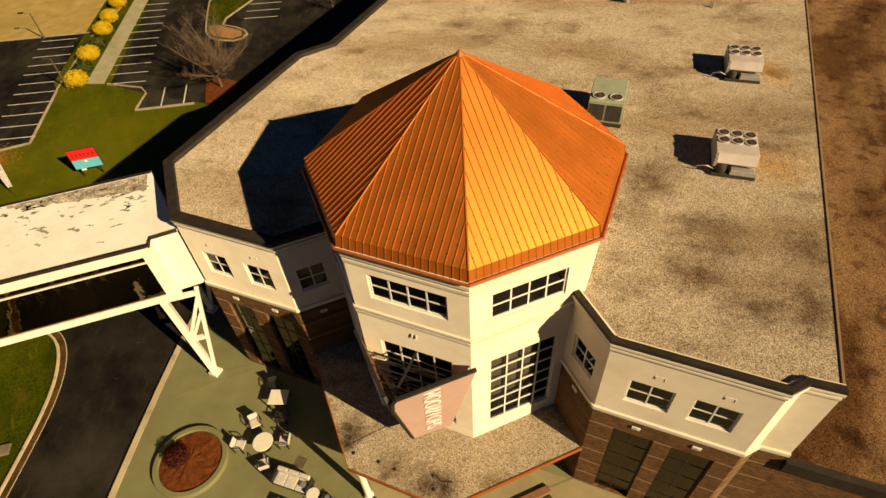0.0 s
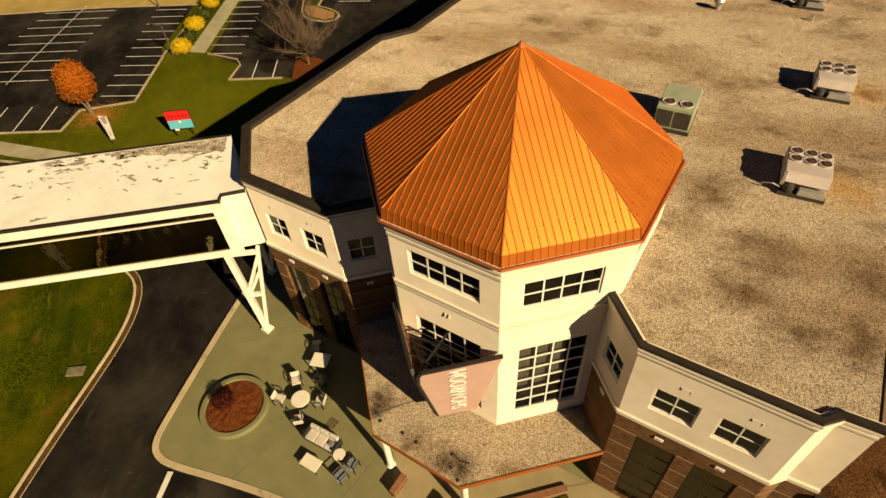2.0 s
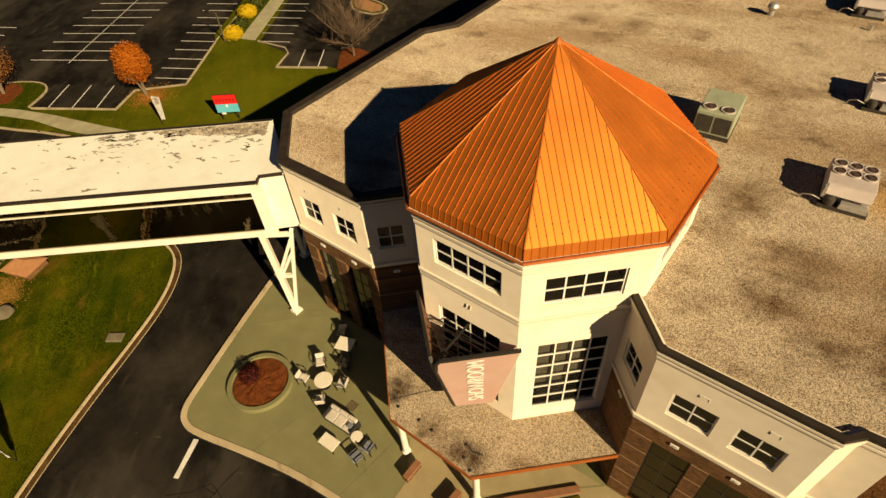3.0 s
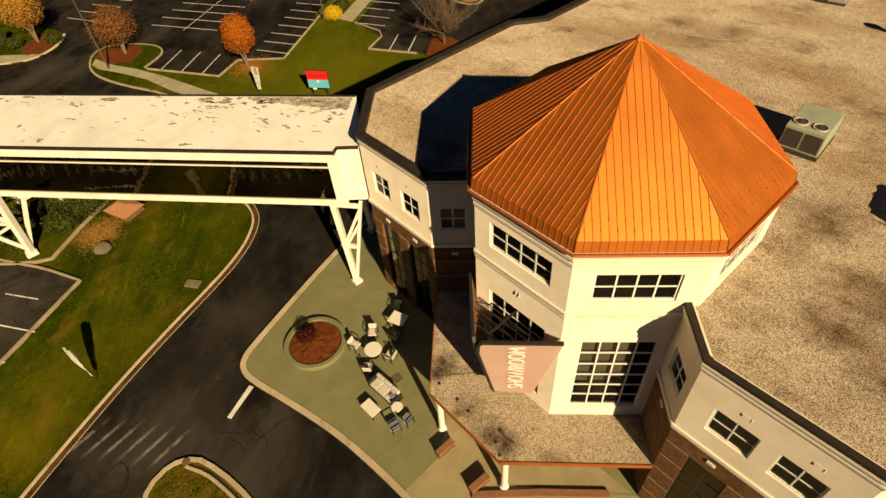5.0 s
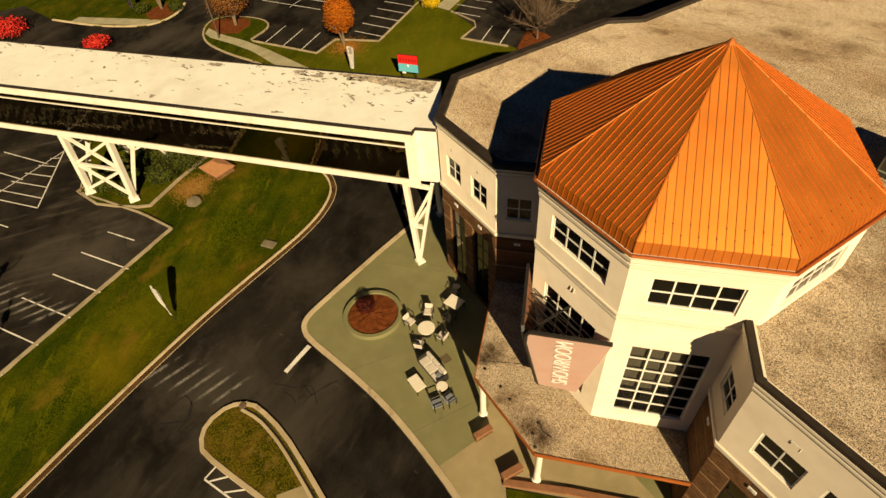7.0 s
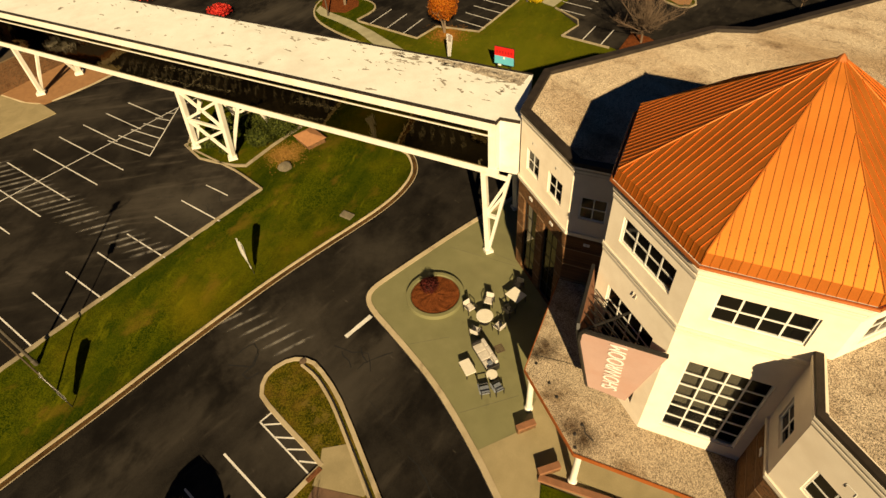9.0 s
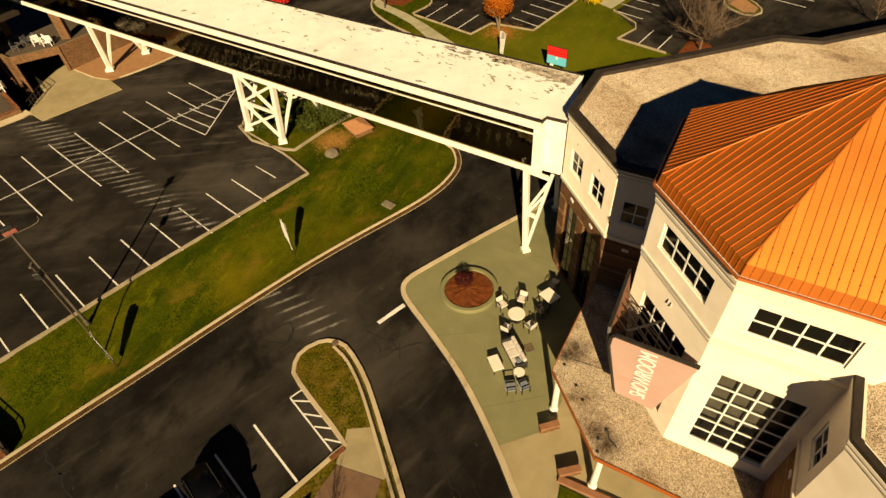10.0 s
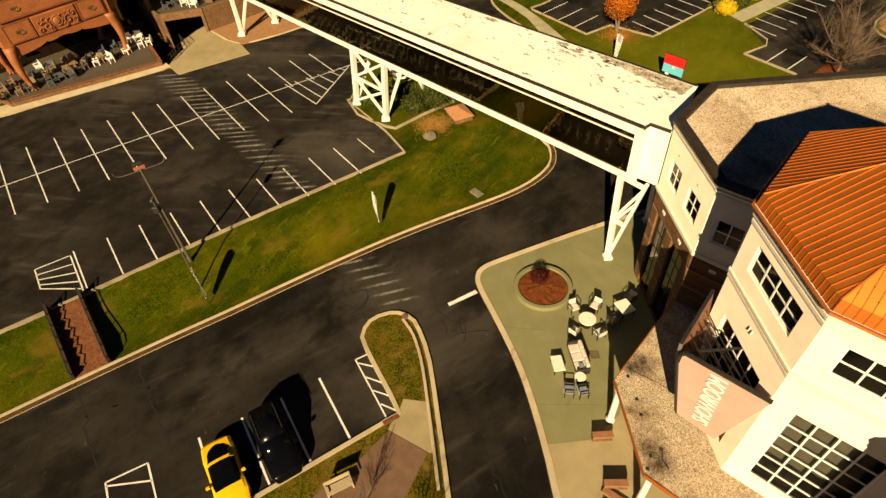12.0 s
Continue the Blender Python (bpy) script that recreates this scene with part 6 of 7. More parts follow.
part("body", loft(bmesh.new(), [(-2.2, body_ring(0.78, 0.35, 0.72, 0.8)), (-2.05, body_ring(0.88, 0.24, 0.78, 0.88)), (-1.2, body_ring(0.95, 0.18, 0.8, 0.93)), (-0.2, body_ring(0.90, 0.16, 0.76, 0.9)), (0.7, body_ring(0.90, 0.16, 0.74, 0.86)), (1.4, body_ring(0.93, 0.18, 0.68, 0.74)), (2.0, body_ring(0.82, 0.22, 0.54, 0.6)), (2.22, body_ring(0.6, 0.28, 0.45, 0.5))]), YELLOW, sports, smooth=False)


def cabin_ring(hw, zb, zt, k=0.72):
    return [(hw, zb), (hw * 0.95, zb + (zt - zb) * 0.5), (hw * k, zt - 0.02), (0.0, zt + 0.03)]


part("rear_glass", loft(bmesh.new(), [(-1.85, cabin_ring(0.42, 0.86, 0.93)), (-1.4, cabin_ring(0.62, 0.9, 1.06)), (-0.75, cabin_ring(0.72, 0.9, 1.2))]), CAR_GLASS, sports)
part("roof_hoop", loft(bmesh.new(), [(-0.75, cabin_ring(0.79, 0.88, 1.225)), (-0.58, cabin_ring(0.8, 0.88, 1.235))]), YELLOW, sports)
part("roof_panel", loft(bmesh.new(), [(-0.58, cabin_ring(0.76, 0.88, 1.22)), (0.1, cabin_ring(0.76, 0.88, 1.2))]), BLACK_PAINT, sports)
part("windscreen", loft(bmesh.new(), [(0.1, cabin_ring(0.75, 0.86, 1.19)), (0.55, cabin_ring(0.78, 0.84, 1.0)), (0.9, cabin_ring(0.72, 0.82, 0.87))]), CAR_GLASS, sports)
for sy in (-1, 1):
    for x in (-1.4, 1.32):
        wheel(sports, x, sy * 0.86)
    lamp_piece(sports, "mirror", (0.38, sy * 1.0 - 0.11, 0.86), (0.54, sy * 1.0 + 0.11, 1.0), YELLOW)
    lamp_piece(sports, "tail_lamp", (-2.2, sy * 0.55 - 0.14, 0.6), (-2.1, sy * 0.55 + 0.14, 0.72), RED_LENS)
suv = root("sport_utility_car", "glossy black sport utility car beside a long shadow", "car", "parked cars", at=(-2.2, -29.42, 0.03), turn=28)
part("body", loft(bmesh.new(), [(-2.4, body_ring(0.86, 0.45, 0.95, 1.02)), (-2.2, body_ring(0.94, 0.3, 1.0, 1.1)), (-1.0, body_ring(0.97, 0.25, 1.02, 1.12)), (0.6, body_ring(0.97, 0.25, 1.0, 1.1)), (1.2, body_ring(0.96, 0.25, 0.95, 1.05)), (2.1, body_ring(0.9, 0.3, 0.86, 0.94)), (2.4, body_ring(0.72, 0.4, 0.75, 0.8))]), BLACK_PAINT, suv, smooth=True)
part("cabin", loft(bmesh.new(), [(-2.3, cabin_ring(0.82, 1.05, 1.3, 0.86)), (-1.95, cabin_ring(0.86, 1.05, 1.68, 0.84)), (-0.4, cabin_ring(0.87, 1.05, 1.74, 0.84)), (0.35, cabin_ring(0.86, 1.05, 1.68, 0.82)), (1.25, cabin_ring(0.84, 1.02, 1.1, 0.9))]), CAR_GLASS, suv, smooth=True)
part("roof", loft(bmesh.new(), [(-2.0, cabin_ring(0.74, 1.66, 1.72, 0.94)), (-0.5, cabin_ring(0.75, 1.7, 1.79, 0.94)), (0.35, cabin_ring(0.72, 1.64, 1.72, 0.94))]), BLACK_PAINT, suv, smooth=True)
for sy in (-1, 1):
    part("roof_rail", beam(bmesh.new(), (-1.7, sy * 0.68, 1.80), (0.1, sy * 0.68, 1.80), 0.03), TYRE, suv)
    for x in (-1.45, 1.5):
        wheel(suv, x, sy * 0.88, 0.38)
    lamp_piece(suv, "mirror", (0.75, sy * 1.04 - 0.12, 1.05), (0.92, sy * 1.04 + 0.12, 1.22), BLACK_PAINT)
    lamp_piece(suv, "headlamp", (2.2, sy * 0.6 - 0.16, 0.68), (2.36, sy * 0.6 + 0.16, 0.82), CAR_GLASS)

# ---- trees and shrubs ----
def leaf_material(name, a, b, c):
    m = bpy.data.materials.new(name)
    m.use_nodes = True
    nt = m.node_tree
    n, link = nt.nodes, nt.links.new
    g = n.new("ShaderNodeNewGeometry")
    ramp = n.new("ShaderNodeValToRGB")
    ramp.color_ramp.elements[0].color, ramp.color_ramp.elements[1].color = rgb(a), rgb(c)
    ramp.color_ramp.elements.new(0.5).color = rgb(b)
    link(g.outputs["Random Per Island"], ramp.inputs[0])
    link(ramp.outputs[0], n["Principled BSDF"].inputs["Base Color"])
    n["Principled BSDF"].inputs["Roughness"].default_value = 0.8
    n["Principled BSDF"].inputs["Specular IOR Level"].default_value = 0.15
    return m


ORANGE_LEAF = leaf_material("orange_leaves", (0.20, 0.036, 0.002), (0.37, 0.092, 0.004), (0.47, 0.165, 0.009))
AMBER_LEAF = leaf_material("amber_leaves", (0.24, 0.10, 0.012), (0.36, 0.17, 0.02), (0.42, 0.24, 0.035))
RUST_LEAF = leaf_material("rusty_leaves", (0.10, 0.035, 0.010), (0.18, 0.07, 0.018), (0.24, 0.11, 0.03))
YELLOW_LEAF = leaf_material("yellow_leaves", (0.42, 0.27, 0.004), (0.56, 0.38, 0.007), (0.62, 0.44, 0.012))
RED_LEAF = leaf_material("red_leaves", (0.30, 0.01, 0.008), (0.46, 0.02, 0.015), (0.52, 0.05, 0.03))
GREEN_LEAF = leaf_material("dark_green_leaves", (0.012, 0.018, 0.002), (0.035, 0.045, 0.005), (0.075, 0.085, 0.010))
MAROON_LEAF = leaf_material("maroon_leaves", (0.02, 0.004, 0.003), (0.05, 0.008, 0.006), (0.09, 0.014, 0.01))
BARK = surface("grey_brown_bark", (0.10, 0.07, 0.045), (0.19, 0.14, 0.09), 5, 0.9, 0.5, 30)
TWIG = surface("pale_bare_twig", (0.085, 0.055, 0.033), (0.15, 0.10, 0.062), 5, 0.9, 0.2, 30)


def crown_mesh(rx, rz, count, size, seed, squash=0.0, lumps=0.28):
    """Loose leaf blades in an uneven egg-shaped cloud about the origin."""
    rnd = random.Random(seed)
    verts, faces = [], []
    for _ in range(count):
        d = Vector((rnd.gauss(0, 1), rnd.gauss(0, 1), rnd.gauss(0, 1))).normalized()
        edge = 1 + lumps * noise.noise(d * 2.1 + Vector((seed, 0, 0))) + 0.5 * lumps * noise.noise(d * 5 + Vector((0, seed, 0)))
        r = edge * (rnd.random() ** 0.4)
        k = 1 - squash * d.z
        p = Vector((d.x * rx * k, d.y * rx * k, d.z * rz)) * r
        u = Vector((rnd.gauss(0, 1), rnd.gauss(0, 1), rnd.gauss(0, 1))).normalized()
        v = u.cross(d + Vector((0.01, 0.02, 0.03))).normalized()
        s = size * rnd.uniform(0.6, 1.3)
        i = len(verts)
        verts += [p - u * s, p + v * s * 0.5, p + u * s, p - v * s * 0.5]
        faces.append((i, i + 1, i + 2, i + 3))
    me = bpy.data.meshes.new("crown")
    me.from_pydata([tuple(v) for v in verts], [], faces)
    return me


def limbs(bm, a, direction, length, radius, depth, rnd, spread=0.55, sides=5):
    """A branching limb system of tapered bars."""
    b = a + direction * length
    z = direction
    x = z.cross(Vector((0.3, 0.2, 1))).normalized()
    y = z.cross(x)
    r0, r1 = radius, radius * 0.66
    ra = [bm.verts.new(a + (x * math.cos(k * 6.2832 / sides) + y * math.sin(k * 6.2832 / sides)) * r0) for k in range(sides)]
    rb = [bm.verts.new(b + (x * math.cos(k * 6.2832 / sides) + y * math.sin(k * 6.2832 / sides)) * r1) for k in range(sides)]
    for k in range(sides):
        j = (k + 1) % sides
        bm.faces.new((ra[k], ra[j], rb[j], rb[k]))
    if depth == 0:
        return
    for k in range(3 if depth > 1 else 4):
        d = (direction + Vector((rnd.gauss(0, spread), rnd.gauss(0, spread), rnd.gauss(0.12, spread * 0.5)))).normalized()
        start = a.lerp(b, rnd.uniform(0.55, 1.0))
        limbs(bm, start, d, length * rnd.uniform(0.62, 0.85), r1 * 0.72, depth - 1, rnd, spread, 4 if depth > 2 else 3)


def leafy_tree(x, y, h, rx, rz, leaves, label, seed, count=3600, size=0.17, z0=0.0, squash=0.12):
    t = root("tree", label, "tree", at=(x, y, z0))
    rnd = random.Random(seed)
    bm = bmesh.new()
    for _ in range(3):
        limbs(bm, Vector((rnd.uniform(-0.04, 0.04), rnd.uniform(-0.04, 0.04), 0)), Vector((rnd.uniform(-0.16, 0.16), rnd.uniform(-0.16, 0.16), 1)).normalized(), h * 0.33, 0.13, 3, rnd, 0.38, 7)
    part("trunk", bm, BARK, t)
    me = crown_mesh(rx, rz, count, size, seed, squash)
    me.materials.append(leaves)
    c = new("crown", me)
    c.parent, c.location = t, (0, 0, h - rz)
    return t


def twiggy(bm, a, d, length, radius, depth, rnd):
    """A limb of four bending, tapering pieces that carries side twigs all along."""
    p, r, step = a, radius, length / 4
    for i in range(4):
        d = (d + Vector((rnd.gauss(0, 0.10), rnd.gauss(0, 0.10), 0.06))).normalized()
        q = p + d * step
        beam(bm, p, q, r * 2, r * 2, 5 if depth > 1 else 3)
        if depth:
            for _ in range(3 if depth > 1 else 4):
                side = Vector((rnd.gauss(0, 1), rnd.gauss(0, 1), rnd.gauss(0.25, 0.6)))
                e = (d * 0.85 + side.normalized() * rnd.uniform(0.6, 0.95)).normalized()
                twiggy(bm, p.lerp(q, rnd.random()), e, length * rnd.uniform(0.28, 0.50) * (1.1 - i * 0.12), r * 0.42, depth - 1, rnd)
        p, r = q, r * 0.78


def bare_tree(x, y, h, label, seed, depth=2, z0=0.0, radius=0.11, stems=9, wide=0.62):
    """A short trunk, a leader and a ring of long rising limbs, finely twigged."""
    t = root("bare_tree", label, "tree", at=(x, y, z0))
    rnd = random.Random(seed)
    trunk = bmesh.new()
    foot = h * 0.2
    lathe(trunk, [(radius * 1.5, -0.05), (radius * 1.15, 0.25), (radius, foot), (radius * 0.75, foot * 1.6)], 8)
    part("trunk", trunk, TWIG, t)
    for k in range(stems):
        a = k * 2.39996 + rnd.uniform(-0.2, 0.2)
        up = k / max(1, stems - 1)
        lean = wide * 1.9 * (1 - up) ** 0.8
        d = Vector((lean * math.cos(a), lean * math.sin(a), 1)).normalized()
        limb = bmesh.new()
        twiggy(limb, Vector((0, 0, foot * (0.75 + 0.8 * up))), d, h * (0.55 + 0.2 * up), radius * 0.55, depth, rnd)
        part("limb", limb, TWIG, t)
    return t


def shrub(x, y, r, hgt, leaves, label, seed, count=900, size=0.1, z0=0.0, group=""):
    s = root("shrub", label, "shrub", group, at=(x, y, z0))
    me = crown_mesh(r, hgt / 2, count, size, seed, 0.1, 0.2)
    me.materials.append(leaves)
    c = new("foliage", me)
    c.parent, c.location = s, (0, 0, hgt / 2)
    bm = bmesh.new()
    rnd = random.Random(seed)
    for k in range(3):
        limbs(bm, Vector((0, 0, 0)), Vector((rnd.uniform(-0.5, 0.5), rnd.uniform(-0.5, 0.5), 1)).normalized(), hgt * 0.4, 0.03, 1, rnd)
    part("stem", bm, BARK, s)
    return s


leafy_tree(-53.45, 4.93, 6.3, 1.85, 2.25, ORANGE_LEAF, "egg-shaped orange autumn tree beside the car park", 3, 15000, 0.085)
leafy_tree(-68.9, -4.45, 6.2, 2.8, 2.3, RUST_LEAF, "thinning rust-brown autumn tree on the island", 5, 7000, 0.1)
leafy_tree(-82.5, -11.6, 7.6, 2.6, 2.6, AMBER_LEAF, "amber autumn tree beside the road", 7, 9000, 0.11)
bare_tree(-39.3, 24.5, 8.0, "large bare winter tree behind the building", 11, 3, radius=0.11, stems=15, wide=1.3)
bare_tree(-37.6, 46.8, 5.5, "small bare tree in the rear car park", 13, 2, radius=0.07, stems=7)
bare_tree(-52.5, 46.5, 5.0, "small bare tree on the rear island", 17, 2, radius=0.06, stems=7)
bare_tree(1.6, -24.0, 2.6, "small bare tree in the paved bed", 19, 2, z0=0.15, radius=0.035, stems=7)
bare_tree(4.2, -21.5, 3.2, "small bare tree in the paved bed", 23, 2, z0=0.15, radius=0.04, stems=7)
for i, (x, y, r) in enumerate(((-56.6, 19.8, 1.75), (-60.5, 25.3, 1.8), (-64.6, 31.5, 1.7), (-67.0, 35.0, 1.6), (-69.9, 39.4, 1.6))):
    shrub(x, y, r * 0.76, 1.7, YELLOW_LEAF, "rounded bright yellow shrub beside the path", 30 + i, 6000, 0.075, group="yellow shrubs")
for i, (x, y, r) in enumerate(((-58.6, 22.5, 1.25), (-62.5, 28.3, 1.25))):
    shrub(x, y, r, 1.3, GREEN_LEAF, "low green shrub between yellow ones", 40 + i, 1300, 0.14, group="green shrubs")
shrub(-74.8, -21.6, 1.7, 1.6, RED_LEAF, "scarlet shrub behind the bridge", 45, 2200, 0.16)
shrub(-88.1, -31.4, 2.4, 2.4, RED_LEAF, "scarlet shrub behind the bridge", 46, 1600, 0.16)
shrub(-83.2, -14.2, 1.2, 1.5, GREEN_LEAF, "clipped green shrub under a street tree", 47, 1300, 0.12)
shrub(-80.4, -9.9, 1.1, 1.4, GREEN_LEAF, "clipped green shrub under a street tree", 48, 1300, 0.12)
for i, (x, y, r, hh) in enumerate(((-37.0, -18.4, 1.7, 2.4), (-39.2, -19.6, 1.6, 2.2), (-36.2, -20.6, 1.4, 1.8), (-39.6, -22.4, 1.4, 1.7), (-38.2, -25.0, 1.2, 1.4), (-36.4, -23.6, 1.0, 1.2))):
    shrub(x, y, r, hh, GREEN_LEAF, "dense dark green shrub under the bridge trestle", 50 + i, 4000, 0.09, LOT_Z, "trestle shrubs")
shrub(-13.3, -12.0, 0.72, 1.1, MAROON_LEAF, "small dark maroon shrub in the planter", 60, 1800, 0.06, 0.3)
STRAW = surface("tan_straw", (0.22, 0.11, 0.025), (0.36, 0.20, 0.05), 2, 0.95, 0.2, 20, spec=0.05)
# dry patch, boulder, slab roof and plates on the lawn
_h = lambda x, y: height(x, y)
_bm = bmesh.new()
_rnd = random.Random(4)
for _ in range(2200):
    a, r = _rnd.uniform(0, 6.283), abs(_rnd.gauss(0, 0.9))
    x, y = -33.5 + 1.1 * r * math.cos(a), -18.8 + 1.2 * r * math.sin(a)
    z = _h(x, y)
    d = Vector((_rnd.gauss(0, 1), _rnd.gauss(0, 1), 0.4)).normalized() * 0.16
    s = Vector((-d.y, d.x, 0)).normalized() * 0.025
    p = Vector((x, y, z))
    _bm.faces.new([_bm.verts.new(q) for q in (p - s, p + s, p + d + s * 0.4)])
tagged(link_mesh("straw", _bm, STRAW), "patch of loose straw on the lawn", "straw", kind="stuff")
ROCK = surface("grey_boulder", (0.075, 0.062, 0.038), (0.17, 0.14, 0.09), 3, 0.9, 0.5, 20)
for x, y, r, nm in ((-31.4, -19.2, 0.62, "boulder"),):
    _bm = bmesh.new()
    bmesh.ops.create_icosphere(_bm, subdivisions=3, radius=r)
    for v in _bm.verts:
        v.co *= 1 + 0.18 * noise.noise(v.co * 2.2 + Vector((x, y, 0)))
        v.co.z *= 0.55
    o = tagged(link_mesh(nm, _bm, ROCK, smooth=True), "weathered grey stone lying on the lawn", "stone")
    o.location = (x, y, _h(x, y) + 0.08)
_bm = bevelled(box(bmesh.new(), (-0.58, -0.36, -0.1), (0.58, 0.36, 0.09)), 0.04)
for v in _bm.verts:
    v.co += Vector((noise.noise(v.co * 3), noise.noise(v.co * 3 + Vector((5, 0, 0))), 0)) * 0.09
o = tagged(link_mesh("flat_stone", _bm, ROCK), "flat grey stone slab lying in the grass", "stone")
o.matrix_basis = pose(-24.3, -15.5, _h(-24.3, -15.5) + 0.02, 0, 0, 35)
cover = root("well_cover", "low hipped terracotta cover on the lawn", "cover", at=(-34.6, -16.2, _h(-34.6, -16.2)), turn=20)
TERRA = surface("terracotta_cover", (0.24, 0.11, 0.045), (0.34, 0.165, 0.07), 3, 0.85, 0.2, 20)
part("base", box(bmesh.new(), (-1.2, -0.9, -0.3), (1.2, 0.9, 0.45)), BRICK, cover)
_bm = bmesh.new()
_v = [_bm.verts.new(p) for p in ((-1.35, -1.05, 0.45), (1.35, -1.05, 0.45), (1.35, 1.05, 0.45), (-1.35, 1.05, 0.45), (-0.35, 0, 1.0), (0.35, 0, 1.0))]
for f in ((0, 1, 5, 4), (1, 2, 5), (2, 3, 4, 5), (3, 0, 4), (3, 2, 1, 0)):
    _bm.faces.new([_v[i] for i in f])
part("roof", _bm, TERRA, cover)

# ---- lamp posts, flags, far sign ----
POLE = surface("bronze_pole_paint", (0.06, 0.045, 0.03), (0.10, 0.075, 0.05), 4, 0.5, 0.03, 30)
PALE_POLE = surface("weathered_pole", (0.05, 0.041, 0.03), (0.09, 0.075, 0.056), 4, 0.6, 0.05, 30)


def lamp_post(x, y, h, turn, label, heads=1, arm=1.0, z0=0.0):
    l = root("lamp_post", label, "lamp post", "lamp posts", at=(x, y, z0), turn=turn)
    part("base", lathe(bmesh.new(), [(0.15, 0), (0.15, 0.4), (0.12, 0.5)], 16), PALE_POLE, l)
    part("pole", lathe(bmesh.new(), [(0.11, 0.5), (0.065, h)], 12), POLE if heads else PALE_POLE, l)
    for k in range(heads):
        s = 1 if k == 0 else -1
        part("arm", beam(bmesh.new(), (0, 0, h - 0.1), (s * arm, 0, h + 0.1), 0.06, sides=8), POLE, l)
        part("head", bevelled(box(bmesh.new(), (min(s * (arm - 0.1), s * (arm + 0.6)), -0.16, h + 0.03), (max(s * (arm - 0.1), s * (arm + 0.6)), 0.16, h + 0.17)), 0.03), BLACK_METAL, l)
    return l


DULL_RED = surface("faded_red_paint", (0.20, 0.055, 0.04), (0.27, 0.085, 0.06), 3, 0.7, 0.05, 30)
main = lamp_post(-17.2, -38.25, 9.1, 118, "tall lamp post with an upturned cross arm on the lawn bank", 0, 1.1, height(-17.2, -38.25))
_bm = bmesh.new()
_arc = [(-1.62, 9.0), (-1.58, 8.78), (-1.42, 8.64), (-1.1, 8.58), (1.1, 8.58), (1.42, 8.64), (1.58, 8.78), (1.62, 9.0)]
for a, b in zip(_arc, _arc[1:]):
    beam(_bm, (a[0], 0.1, a[1]), (b[0], 0.1, b[1]), 0.06, sides=8)
part("cross_bar", _bm, PALE_POLE, main)
part("lamp_head", bevelled(box(bmesh.new(), (-0.32, -0.16, 9.1), (0.32, 0.16, 9.3)), 0.03), BLACK_METAL, main)
part("banner_box", bevelled(box(bmesh.new(), (-0.36, -0.07, 8.72), (0.36, 0.07, 8.96)), 0.02), DULL_RED, main)
p2 = root("service_pole", "slim pole with a black box on the lawn bank", "pole", at=(-15.15, -37.25, height(-15.15, -37.25)))
part("pole", lathe(bmesh.new(), [(0.06, 0), (0.04, 8.6)], 10), POLE, p2)
part("spot_lamp", bevelled(box(bmesh.new(), (-0.3, -0.08, 8.5), (0.18, 0.08, 8.66)), 0.03), PALE_POLE, p2)
part("box", bevelled(box(bmesh.new(), (-0.24, -0.2, 7.6), (0.24, 0.2, 8.1)), 0.03), BLACK_METAL, p2)
lamp_post(-57.2, 18.7, 3.7, 200, "bronze car park lamp post", 1)
lamp_post(-72.2, 28.0, 3.4, 200, "bronze car park lamp post", 1)
lamp_post(-66.3, -7.5, 8.5, 150, "bronze lamp post on the entrance island", 1)


def feather_flag(x, y, turn, h, cloth, label, z0, lean=0.0, wide=0.95):
    f = root("feather_flag", label, "flag", "feather flags", at=(x, y, z0), turn=turn)
    f.rotation_euler.x = lean
    part("pole", lathe(bmesh.new(), [(0.03, 0), (0.015, h)], 8), BLACK_METAL, f)
    bm = bmesh.new()
    n, rows = 14, []
    for i in range(n + 1):
        t = i / n
        z = 0.55 + (h - 0.55) * t
        w = wide * (0.5 + 0.5 * t) * math.sin(min(1, 0.3 + (1 - t) * 6.0) * math.pi / 2)
        rows.append([bm.verts.new((u * w, 0.06 * math.sin(u * 5 + t * 6), z)) for u in (0.0, 0.33, 0.66, 1.0)])
    for a, b in zip(rows, rows[1:]):
        for k in range(3):
            bm.faces.new((a[k], a[k + 1], b[k + 1], b[k]))
    bmesh.ops.solidify(bm, geom=bm.faces[:], thickness=0.012)
    part("cloth", bm, cloth, f)
    return f


FLAG_WHITE = surface("white_flag_cloth", (0.62, 0.60, 0.56), (0.74, 0.72, 0.68), 3, 0.85, 0.05, 30)
FLAG_DARK = surface("dark_flag_cloth", (0.03, 0.028, 0.026), (0.06, 0.055, 0.05), 3, 0.85, 0.05, 30)
FLAG_ART = surface("flag_print", (0.16, 0.13, 0.11), (0.28, 0.23, 0.2), 5, 0.85, 0.0, 30)
for x, y, t in ((-20.75, -23.85, 205), (-13.8, -36.4, 208)):
    feather_flag(x, y, t, 3.5, FLAG_WHITE, "white feather flag on the lawn bank", height(x, y))
f = feather_flag(-46.2, 2.45, 60, 3.3, FLAG_WHITE, "white feather flag with a dark print near the sign", 0.0, wide=0.8)
part("print", box(bmesh.new(), (0.2, -0.075, 2.4), (0.5, 0.075, 3.1)), FLAG_ART, f)
feather_flag(-84.4, -15.6, 60, 3.4, FLAG_DARK, "dark feather flag on the road verge", 0.14)

SIGN_RED = surface("red_sign_vinyl", (0.55, 0.012, 0.010), (0.62, 0.018, 0.014), 2, 0.5, 0.0, 20)
SIGN_BLUE = surface("sky_blue_sign_vinyl", (0.10, 0.40, 0.52), (0.13, 0.46, 0.58), 2, 0.5, 0.0, 20)
